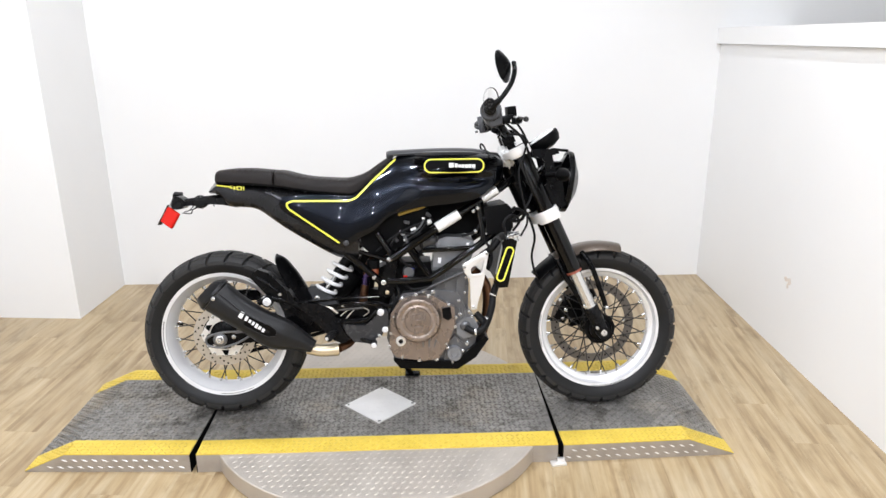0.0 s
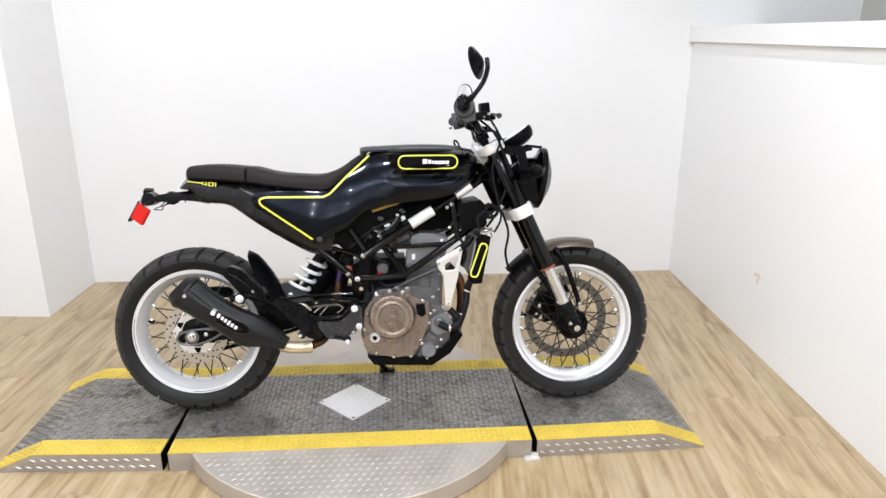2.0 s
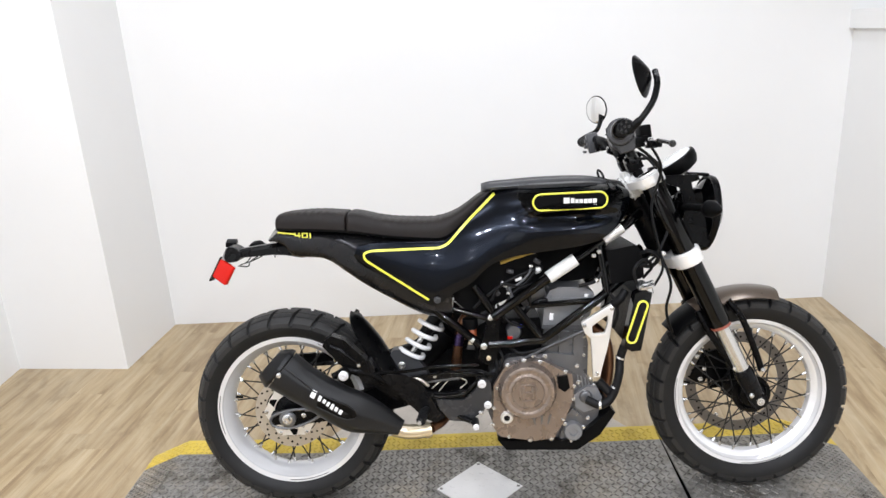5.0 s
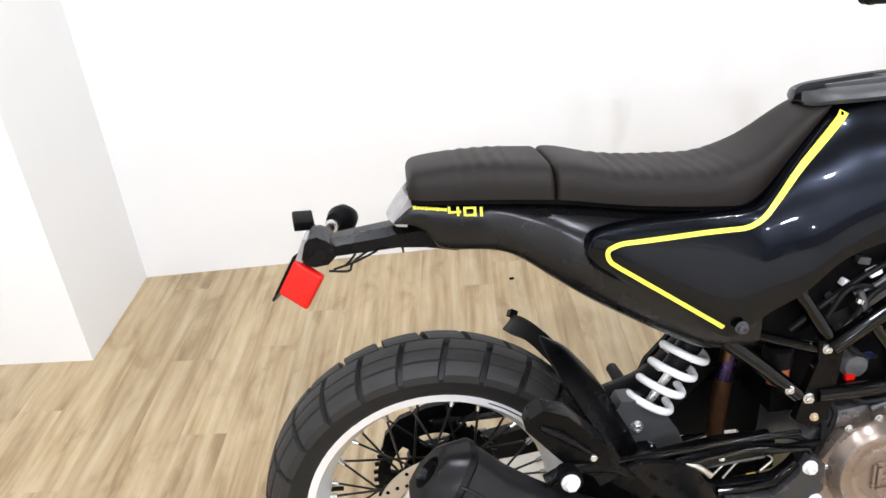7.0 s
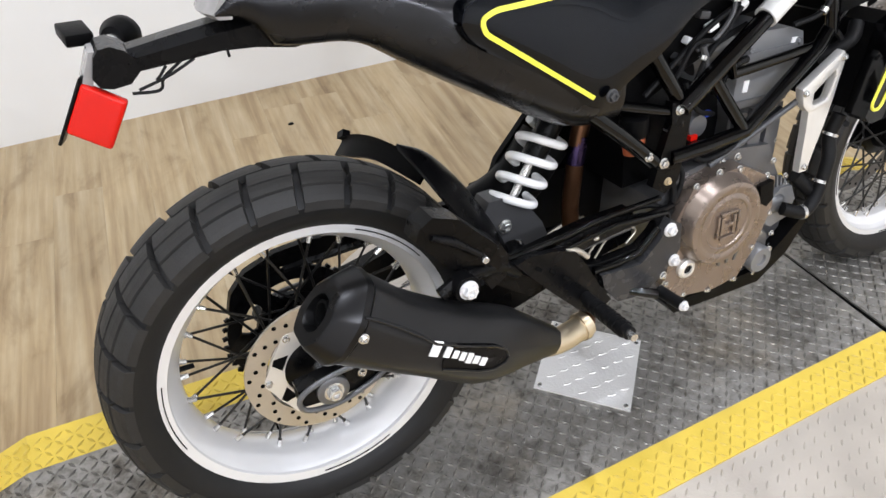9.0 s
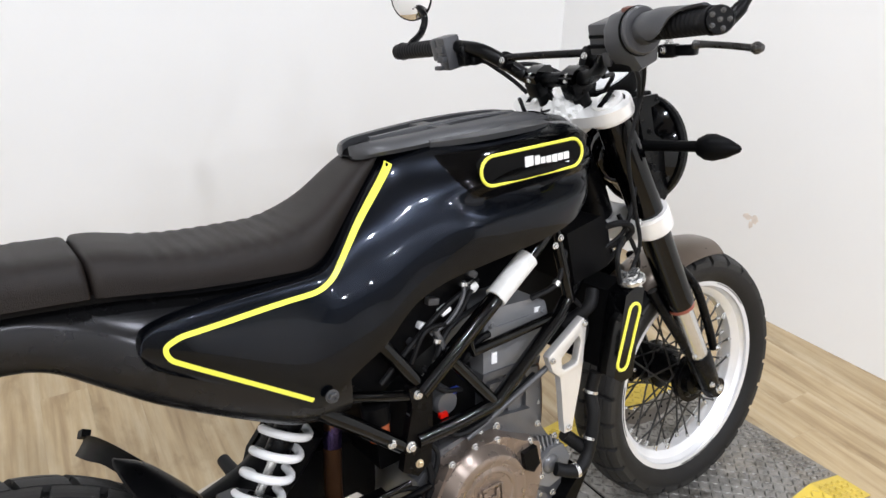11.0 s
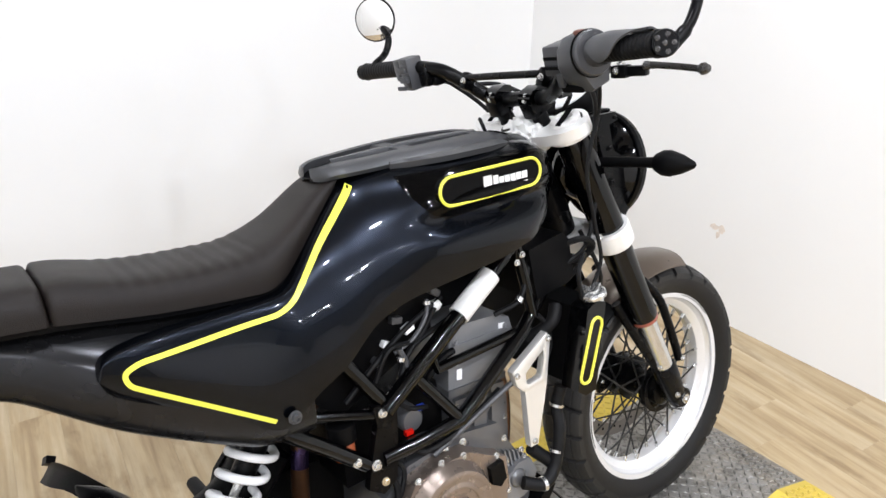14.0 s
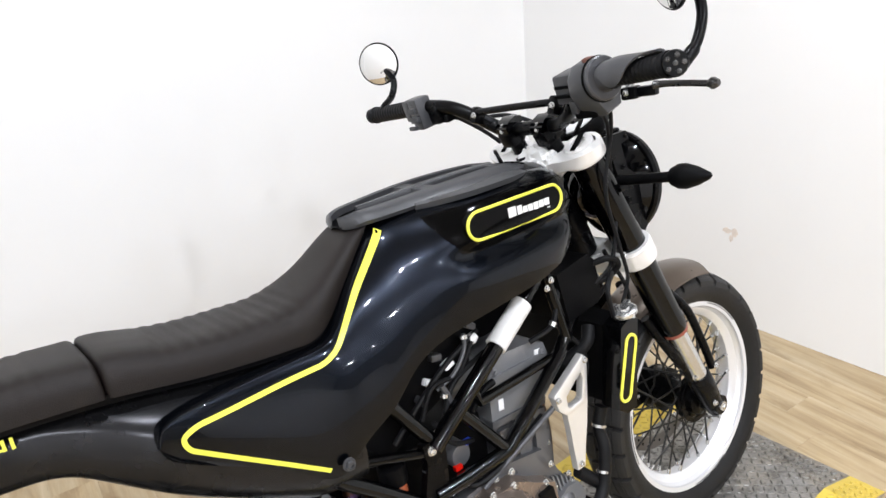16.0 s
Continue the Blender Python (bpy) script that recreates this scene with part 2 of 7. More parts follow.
def part(name, bm, material, parent, label="", angle=38):
    return finish(name, bm, material, parent, label, angle)


def curve(*knots):
    """A smooth function through (x, value) knots, flat past its ends."""
    xs, vs = [k[0] for k in knots], [k[1] for k in knots]

    def f(x):
        if x <= xs[0]:
            return vs[0]
        if x >= xs[-1]:
            return vs[-1]
        i = max(j for j in range(len(xs) - 1) if xs[j] <= x)
        h = xs[i + 1] - xs[i]
        u = (x - xs[i]) / h
        slope = lambda j: 0.0 if j in (0, len(xs) - 1) and len(xs) > 2 and False else ((vs[min(j + 1, len(vs) - 1)] - vs[max(j - 1, 0)]) / (xs[min(j + 1, len(xs) - 1)] - xs[max(j - 1, 0)]))
        m0, m1 = slope(i) * h, slope(i + 1) * h
        return (2 * u**3 - 3 * u**2 + 1) * vs[i] + (u**3 - 2 * u**2 + u) * m0 + (3 * u**2 - 2 * u**3) * vs[i + 1] + (u**3 - u**2) * m1

    return f


def spline(points, n=6, closed=False):
    """Points along a smooth line through the given ones."""
    p = [Vector(q) for q in points]
    out, count = [], len(p)
    for i in range(count if closed else count - 1):
        a, b = p[i], p[(i + 1) % count]
        z = p[i - 1] if (closed or i) else a * 2 - b
        c = p[(i + 2) % count] if (closed or i + 2 < count) else b * 2 - a
        for k in range(n):
            u = k / n
            out.append(0.5 * (2 * a + (b - z) * u + (2 * z - 5 * a + 4 * b - c) * u * u + (3 * a - z - 3 * b + c) * u**3))
    if not closed:
        out.append(p[-1])
    return out


def loft(bm, loops, caps=True, ring=True, index=0):
    """Faces between successive loops with as many points each."""
    rows = [[bm.verts.new(v) for v in loop] for loop in loops]
    for a, b in zip(rows, rows[1:]):
        for i in range(len(a) if ring else len(a) - 1):
            j = (i + 1) % len(a)
            bm.faces.new((a[i], a[j], b[j], b[i])).material_index = index
    if caps and ring:
        bm.faces.new(rows[0][::-1]).material_index = index
        bm.faces.new(rows[-1]).material_index = index
    return rows


def tube(bm, points, r, seg=12, closed=False, flat=1.0, index=0):
    """A round bar along a line; r is a radius or one for each point; flat squeezes it sideways."""
    p = [Vector(q) for q in points]
    n = len(p)
    rs = r if isinstance(r, (list, tuple)) else [r] * n
    tang = [((p[(i + 1) % n] - p[i - 1]) if closed else (p[min(i + 1, n - 1)] - p[max(i - 1, 0)])).normalized() for i in range(n)]
    up = tang[0].orthogonal().normalized()
    if abs(tang[0].y) < 0.9:
        up = (Vector((0, 1, 0)) - tang[0] * tang[0].y).normalized()
    loops = []
    for i in range(n):
        up = (up - tang[i] * up.dot(tang[i])).normalized()
        side = tang[i].cross(up)
        loops.append([p[i] + rs[i] * (up * math.cos(a) * flat + side * math.sin(a)) for a in [2 * math.pi * k / seg for k in range(seg)]])
    if closed:
        loops.append(loops[0])
        loft(bm, loops, caps=False, index=index)
        bmesh.ops.remove_doubles(bm, verts=bm.verts, dist=1e-6)
    else:
        loft(bm, loops, index=index)


def lathe(bm, profile, seg=32, m=Matrix(), closed=False, index=0):
    """Turns (radius, height) pairs round z, then moves them by m."""
    loops = []
    for r, h in profile:
        loops.append([m @ Vector((r * math.cos(2 * math.pi * k / seg), r * math.sin(2 * math.pi * k / seg), h)) for k in range(seg)])
    if closed:
        loops.append(loops[0])
    loft(bm, loops, caps=not closed, index=index)
    if closed:
        bmesh.ops.remove_doubles(bm, verts=bm.verts, dist=1e-6)


def bevel(bm, width, segments=2, angle=35):
    edges = [e for e in bm.edges if len(e.link_faces) == 2 and e.calc_face_angle(0) > radians(angle)]
    bmesh.ops.bevel(bm, geom=edges, offset=width, segments=segments, profile=0.6, affect="EDGES", clamp_overlap=True)


def box(bm, centre, size, rot=(0, 0, 0)):
    m = pose(*centre, *rot) @ Matrix.Diagonal((*size, 1))
    bmesh.ops.create_cube(bm, size=1, matrix=m)


def plate(bm, outline, y0, y1):
    """An upright plate: an (x, z) outline between two y."""
    loft(bm, [[(x, y0, z) for x, z in outline], [(x, y1, z) for x, z in outline]])


def resample(outline, n):
    pts = [Vector((*p, 0)) for p in outline]
    d = [(pts[(i + 1) % len(pts)] - pts[i]).length for i in range(len(pts))]
    total, out, i, acc = sum(d), [], 0, 0.0
    for k in range(n):
        s = total * k / n
        while acc + d[i] < s:
            acc += d[i]
            i += 1
        q = pts[i].lerp(pts[(i + 1) % len(pts)], (s - acc) / d[i])
        out.append((q.x, q.y))
    return out


def frame_plate(bm, outer, inner, y0, y1, n=36):
    """An upright plate with one hole; both outlines begin at matching corners."""
    a, b = resample(outer, n), resample(inner, n)
    loops = [[(x, y, z) for x, z in o] for o, y in ((a, y0), (a, y1), (b, y1), (b, y0))]
    loft(bm, loops + [loops[0]], caps=False)
    bmesh.ops.remove_doubles(bm, verts=bm.verts, dist=1e-6)


def pill(x0, x1, z0, z1, n=8):
    """The outline of a bar with round ends along x."""
    r, zc = (z1 - z0) / 2, (z0 + z1) / 2
    right = [(x1 - r + r * math.cos(a), zc + r * math.sin(a)) for a in [-math.pi / 2 + math.pi * k / n for k in range(n + 1)]]
    left = [(x0 + r - r * math.cos(a), zc - r * math.sin(a)) for a in [-math.pi / 2 + math.pi * k / n for k in range(n + 1)]]
    return right + left

# ---------------------------------------------------------------- the room
BACK, RIGHT, LEFT, FRONT = 4.042, 1.525, -2.31, -4.6


def block(name, x0, x1, y0, y1, z0, z1, material, label="", kind="structure", width=0.0, category=""):
    bm = bmesh.new()
    box(bm, ((x0 + x1) / 2, (y0 + y1) / 2, (z0 + z1) / 2), (x1 - x0, y1 - y0, z1 - z0))
    if width:
        bevel(bm, width)
    return finish(name, bm, material, None, label, kind=kind, category=category)


block("wall_back", LEFT - 0.15, 3.0, BACK, BACK + 0.15, 0, WHITE_Z, M_WALL, "plain white painted back wall")
block("wall_left", LEFT - 0.15, LEFT, FRONT, BACK, 0, WHITE_Z, M_WALL, "plain white painted side wall")
bm = bmesh.new()
loft(bm, [[(LEFT, 3.612, z), (-1.786, 3.566, z), (-1.744, BACK, z), (LEFT, BACK, z)] for z in (0, WHITE_Z)])
bevel(bm, 0.004)
finish("wall_pillar", bm, M_WALL, None, "white boxed pillar in the corner of the room", kind="structure")
rise = lambda base, slope, y: base + slope * (BACK - y)


def sloped(name, x0, x1, low, high, label):
    """A wall piece along the right side whose lower and upper edges climb towards the front."""
    bm = bmesh.new()
    loft(bm, [[(x0, y, low(y)), (x1, y, low(y)), (x1, y, high(y)), (x0, y, high(y))] for y in (FRONT, BACK)])
    return finish(name, bm, M_WALL, None, label, kind="structure")


sloped("wall_right", RIGHT, RIGHT + 0.35, lambda y: 0.0, lambda y: rise(1.286, 0.034, y), "low white partition wall with a scuffed face")
sloped("wall_ledge", RIGHT - 0.022, RIGHT + 0.35, lambda y: rise(1.288, 0.034, y), lambda y: rise(1.368, 0.037, y), "white board along the top of the low partition")
# the shade above the ledge is put into this wall's colour
block("wall_far", RIGHT + 0.9, RIGHT + 1.05, FRONT, BACK, 0, WHITE_Z, M_FARWALL, "plain wall behind the ledge, greyed for the shade there")
block("wall_front", LEFT - 0.15, 3.0, FRONT - 0.15, FRONT, 0, WHITE_Z, M_FRONT, "plain grey-beige wall that closes the showroom")
block("ceiling", LEFT - 0.15, 3.0, FRONT - 0.15, BACK + 0.15, WHITE_Z, WHITE_Z + 0.1, M_CEIL, "plain off-white ceiling")
block("floor", LEFT - 0.15, 3.0, FRONT - 0.15, BACK + 0.15, -0.12, -0.006, M_SUB, "wood-look vinyl plank floor")
floor = bpy.data.objects["floor"]

for px, py in PANELS:
    lamp_thing = tagged(new("ceiling_light"), "round white ceiling downlight, lit", "ceiling light", "ceiling lights")
    lamp_thing.location = (px, py, WHITE_Z)
    bm = bmesh.new()
    lathe(bm, [(0.040, -0.001), (0.058, -0.001), (0.055, -0.012), (0.044, -0.018), (0.040, -0.012)], 40, closed=True)
    part("frame", bm, M_LAMPFRAME, lamp_thing)
    bm = bmesh.new()
    lathe(bm, [(0.0395, -0.001), (0.0395, -0.010), (0.03, -0.013), (0.0001, -0.018)], 40)
    part("diffuser", bm, M_GLOW, lamp_thing, "glowing white diffuser")

# worn marks: a brown scuff on the partition and a dark speck on the floor
M_SCUFF = mat("brown_scuff", (0.72, 0.65, 0.58), 0.6, var=0.3, scale=60)
rng = random.Random(3)
wall_right = bpy.data.objects["wall_right"]
for cy, cz, ry, rz in ((3.054, 0.340, 0.020, 0.012), (3.024, 0.336, 0.014, 0.018), (3.035, 0.314, 0.008, 0.014)):
    bm = bmesh.new()
    ring = [(cy + ry * rng.uniform(0.6, 1.1) * math.cos(a), cz + rz * rng.uniform(0.6, 1.1) * math.sin(a)) for a in [2 * math.pi * k / 12 for k in range(12)]]
    loft(bm, [[(RIGHT + d, y, z) for y, z in ring] for d in (-0.0012, 0.001)])
    part("scuff", bm, M_SCUFF, wall_right, "faint brown scuff mark")
bm = bmesh.new()
lathe(bm, [(0.010, 0.0), (0.008, 0.003), (0.0001, 0.004)], 9, Matrix.Translation((-0.444, 3.790, 0.0)) @ Matrix.Diagonal((1.0, 0.7, 1, 1)))
speck = finish("debris", bm, M_GAP, None, "small dark crumb lying on the plank floor", category="crumb")

# ---------------------------------------------------------------- the display platform
PX, PY, PH = -0.2275, 2.539, 0.065         # turntable centre and height
Y_NEAR, Y_FAR, BAND = 2.2385, 2.839, 0.084
SLOT_L, SLOT_R = -0.834, 0.387


def lugs(bm, x0, x1, y0, y1, z, keep=lambda x, y: True, pitch=0.0178, slope=None, one=None, rise_by=0.0024):
    """Raised lozenges of checker plate, turned by a quarter from one to the next."""
    verts, faces = [], []
    for i in range(int((x1 - x0) / pitch)):
        for j in range(int((y1 - y0) / pitch)):
            x, y = x0 + (i + 0.5) * pitch, y0 + (j + 0.5) * pitch
            if not keep(x, y):
                continue
            a = radians((42 if (i + j) % 2 else -48) if one is None else one)
            if one is not None and j % 2:
                x += pitch / 2
            c, s, k = math.cos(a), math.sin(a), len(verts)
            zz = z if slope is None else slope(x)
            for u, v, h in ((-0.0102, 0, 0), (0, -0.0032, 0), (0.0102, 0, 0), (0, 0.0032, 0), (-0.0052, 0, rise_by), (0.0052, 0, rise_by)):
                verts.append((x + u * c - v * s, y + u * s + v * c, zz + h))
            faces += [(k, k + 1, k + 4), (k + 1, k + 5, k + 4), (k + 1, k + 2, k + 5), (k + 2, k + 3, k + 5), (k + 3, k + 4, k + 5), (k + 3, k, k + 4)]
    return verts, faces


def lug_part(name, data, material, parent):
    me = bpy.data.meshes.new(name)
    me.from_pydata(data[0], [], data[1])
    me.materials.append(material)
    ob = new(name, me)
    ob.parent = parent
    return tagged(ob, kind="stuff")


def sheet(bm, pts, thick):
    """A thin sheet on top of something: plan points with heights, given thickness upwards."""
    loft(bm, [[Vector(p) for p in pts], [Vector(p) + Vector((0, 0, thick)) for p in pts]])


# the turning middle: a disc with a runway across it
turn = tagged(new("turntable"), "round aluminium motorcycle turntable with a grey checker-plate runway and yellow edges", "turntable")
bm = bmesh.new()
lathe(bm, [(0.60, 0.0), (0.605, 0.004), (0.605, PH - 0.003), (0.602, PH), (0.0001, PH)], 96, Matrix.Translation((PX, PY, 0)))
part("disc", bm, M_DISC, turn, "bare aluminium checker-plate disc", 30)
on_disc = lambda x, y: math.hypot(x - PX, y - PY) < 0.592 and not (Y_NEAR - 0.004 < y < Y_FAR + 0.004)
lug_part("disc_tread", lugs(None, PX - 0.6, PX + 0.6, PY - 0.6, PY + 0.6, PH, on_disc, 0.027, one=40, rise_by=0.0013), M_DISC, turn)
bm = bmesh.new()
box(bm, ((SLOT_L + SLOT_R) / 2, (Y_NEAR + Y_FAR) / 2, PH / 2), (SLOT_R - SLOT_L - 0.008, Y_FAR - Y_NEAR, PH))
part("runway_bed", bm, M_RISER, turn, "weathered steel side of the runway")
# thin black sheets added on the slot faces, to paint the gap's shade
for x in (SLOT_L + 0.0025, SLOT_R - 0.0025):
    bm = bmesh.new()
    box(bm, (x, (Y_NEAR + Y_FAR) / 2, PH / 2 - 0.0005), (0.003, Y_FAR - Y_NEAR, PH - 0.001))
    part("slot_shade", bm, M_GAP, turn, "black sheet for the shade in the gap between runway and ramp")
bm = bmesh.new()
sheet(bm, [(SLOT_L + 0.004, Y_NEAR + BAND, PH), (SLOT_R - 0.004, Y_NEAR + BAND, PH), (SLOT_R - 0.004, Y_FAR - BAND, PH), (SLOT_L + 0.004, Y_FAR - BAND, PH)], 0.003)
part("runway", bm, M_CHECKER, turn, "worn grey checker plate")
DIA, DX, DY = 0.132, -0.229, 2.532
in_dia = lambda x, y: abs(x - DX) + abs(y - DY) < DIA + 0.004
lug_part("runway_tread", lugs(None, SLOT_L + 0.008, SLOT_R - 0.008, Y_NEAR + BAND, Y_FAR - BAND, PH + 0.003, lambda x, y: not in_dia(x, y)), M_LUG, turn)
for y0 in (Y_NEAR, Y_FAR - BAND):
    bm = bmesh.new()
    sheet(bm, [(SLOT_L + 0.004, y0, PH), (SLOT_R - 0.004, y0, PH), (SLOT_R - 0.004, y0 + BAND, PH), (SLOT_L + 0.004, y0 + BAND, PH)], 0.0032)
    part("edge_stripe", bm, M_SAFETY, turn, "yellow painted edge")
    lug_part("stripe_tread", lugs(None, SLOT_L + 0.008, SLOT_R - 0.008, y0, y0 + BAND, PH + 0.0032), M_WORNLUG, turn)
bm = bmesh.new()
sheet(bm, [(DX + DIA * u, DY + DIA * v, PH + 0.003) for u, v in ((1, 0), (0, 1), (-1, 0), (0, -1))], 0.003)
part("diamond_plate", bm, M_ALU, turn, "bright aluminium diamond-shaped cover plate")
lug_part("diamond_tread", lugs(None, DX - DIA, DX + DIA, DY - DIA, DY + DIA, PH + 0.006, lambda x, y: abs(x - DX) + abs(y - DY) < DIA - 0.014, 0.031, one=-12, rise_by=0.0010), M_ALU, turn)
for u, v in ((0.9, 0), (0, 0.9), (-0.9, 0), (0, -0.9)):
    bm = bmesh.new()
    lathe(bm, [(0.005, 0), (0.005, 0.002), (0.003, 0.003)], 10, Matrix.Translation((DX + DIA * u, DY + DIA * v, PH + 0.006)))
    part("screw", bm, M_CHROME, turn)


def ramp(x_slot, x_knee, x_tip, label):
    """One fixed end of the runway: flat, then sloping down to the floor."""
    r = tagged(new("ramp"), label, "ramp", "ramps of the turntable")
    top = lambda x: PH if (x - x_knee) * (x_tip - x_knee) <= 0 else PH * (x_tip - x) / (x_tip - x_knee) + 0.003
    side = [(x_slot, 0), (x_slot, PH), (x_knee, PH), (x_tip, 0.003), (x_tip, 0)]
    bm = bmesh.new()
    plate(bm, side, Y_NEAR, Y_FAR)
    part("bed", bm, M_RISER, r, "weathered steel side")
    # added black sheet on this end face too, for the dark of the slot
    bm = bmesh.new()
    box(bm, (x_slot - math.copysign(0.0015, x_tip - x_slot), (Y_NEAR + Y_FAR) / 2, PH / 2 - 0.0005), (0.003, Y_FAR - Y_NEAR, PH - 0.001))
    part("slot_shade", bm, M_GAP, r, "black sheet for the shade in the gap between runway and ramp")
    xs = [x_slot, x_knee, x_tip]
    lo, hi = min(x_slot, x_tip) + 0.006, max(x_slot, x_tip) - 0.006
    for name, y0, y1, m, t in (("surface", Y_NEAR + BAND, Y_FAR - BAND, M_CHECKER, 0.003), ("edge_stripe", Y_NEAR, Y_NEAR + BAND, M_SAFETY, 0.0032), ("edge_stripe", Y_FAR - BAND, Y_FAR, M_SAFETY, 0.0032)):
        bm = bmesh.new()
        loft(bm, [[(x, y0, top(x)), (x, y1, top(x)), (x, y1, top(x) + t), (x, y0, top(x) + t)] for x in xs])
        part(name, bm, m, r, "worn grey checker plate" if m is M_CHECKER else "yellow painted edge", 8)
        lug_part("tread", lugs(None, lo, hi, y0, y1, 0, slope=lambda x, t=t: top(x) + t), M_LUG if m is M_CHECKER else M_WORNLUG, r)
    data = ([], [])
    for i in range(int(abs(x_tip - x_slot) / 0.034)):
        for row in range(2):
            x = min(x_slot, x_tip) + 0.02 + 0.034 * i + 0.017 * row
            z = 0.018 + 0.026 * row
            if z < top(x) - 0.014 and x < max(x_slot, x_tip) - 0.02:
                k = len(data[0])
                for u, v, h in ((-0.011, 0.004, 0), (0, -0.003, 0), (0.011, -0.004, 0), (0, 0.003, 0), (-0.005, 0.002, 0.0016), (0.005, -0.002, 0.0016)):
                    data[0].append((x + u, Y_NEAR - h, z + v))
                data[1].extend([(k, k + 1, k + 4), (k + 1, k + 5, k + 4), (k + 1, k + 2, k + 5), (k + 2, k + 3, k + 5), (k + 3, k + 4, k + 5), (k + 3, k, k + 4)])
    lug_part("side_tread", data, M_ALU, r)
    return r


def settle(thing, x, y, turned):
    """Puts a thing's origin at (x, y) and turns it there; its parts were laid in room axes."""
    for child in thing.children:
        child.matrix_local = Matrix.Translation((-x, -y, 0)) @ child.matrix_local
    thing.matrix_world = pose(x, y, 0, 0, 0, turned)


settle(ramp(SLOT_L - 0.006, -1.260, -1.400, "low ramp of grey checker plate with yellow edges, rear wheel end"), SLOT_L, 2.538, -2.4)
settle(ramp(SLOT_R + 0.006, 0.830, 0.991, "low ramp of grey checker plate with yellow edges, front wheel end"), SLOT_R, 2.546, 1.9)

# small metal foot clip at the front slot
bm = bmesh.new()
box(bm, (SLOT_R - 0.004, Y_NEAR - 0.014, 0.004), (0.052, 0.028, 0.008), (0, 0, 6))
box(bm, (SLOT_R + 0.006, Y_NEAR - 0.008, 0.012), (0.024, 0.014, 0.016))
bevel(bm, 0.002)
part("foot_clip", bm, M_SILVER, turn, "small pale metal clip on the floor")
settle(turn, PX, PY, 0.3)

# ---------------------------------------------------------------- the motorcycle: its own axes are x ahead, y to its left, z up from the rear contact
bike = tagged(new("motorcycle"), "gloss black motorcycle with neon yellow lines on its side stand", "motorcycle")
bike.matrix_world = Matrix.Translation((-0.7818, 2.5294, PH + 0.007)) @ Matrix.Rotation(radians(0.2), 4, "Z") @ Matrix.Rotation(radians(-10.48), 4, "X") @ Matrix.Scale(0.996, 4)
REAR, FORE = (0.008, 0.293), (1.365, 0.284)      # axles
HEAD_TILT = 24.9
AXLE_TURN = Matrix.Rotation(radians(90), 4, "X")   # lathe's z becomes -y


def at_axle(c, y=0.0):
    return Matrix.Translation((c[0], y, c[1])) @ AXLE_TURN


def shift(before, m):
    """Moves all parts of the motorcycle that were made since the set before was taken."""
    for ob in set(bpy.data.objects) - before:
        if ob.parent is bike:
            ob.matrix_basis = m @ ob.matrix_basis


bolt_mesh = {}


def bolt(parent, x, y, z, r=0.006, material=None, name="bolt", m=None):
    """A hexagon bolt with a washer; its head faces the right side."""
    material = material or M_CHROME
    if material.name not in bolt_mesh:
        bm = bmesh.new()
        lathe(bm, [(1.0, 0.0), (1.0, 0.18), (0.8, 0.24)], 14)
        lathe(bm, [(0.72, 0.2), (0.72, 0.75), (0.6, 0.85), (0.35, 0.85), (0.3, 0.6)], 6)
        bmesh.ops.recalc_face_normals(bm, faces=bm.faces)
        me = bpy.data.meshes.new("bolt")
        bm.to_mesh(me)
        bm.free()
        me.materials.append(material)
        bolt_mesh[material.name] = me
    ob = new(name, bolt_mesh[material.name])
    ob.parent = parent
    ob.matrix_local = (Matrix.Translation((x, y, z)) @ (m or AXLE_TURN) @ Matrix.Diagonal((r, r, r, 1)))
    return ob


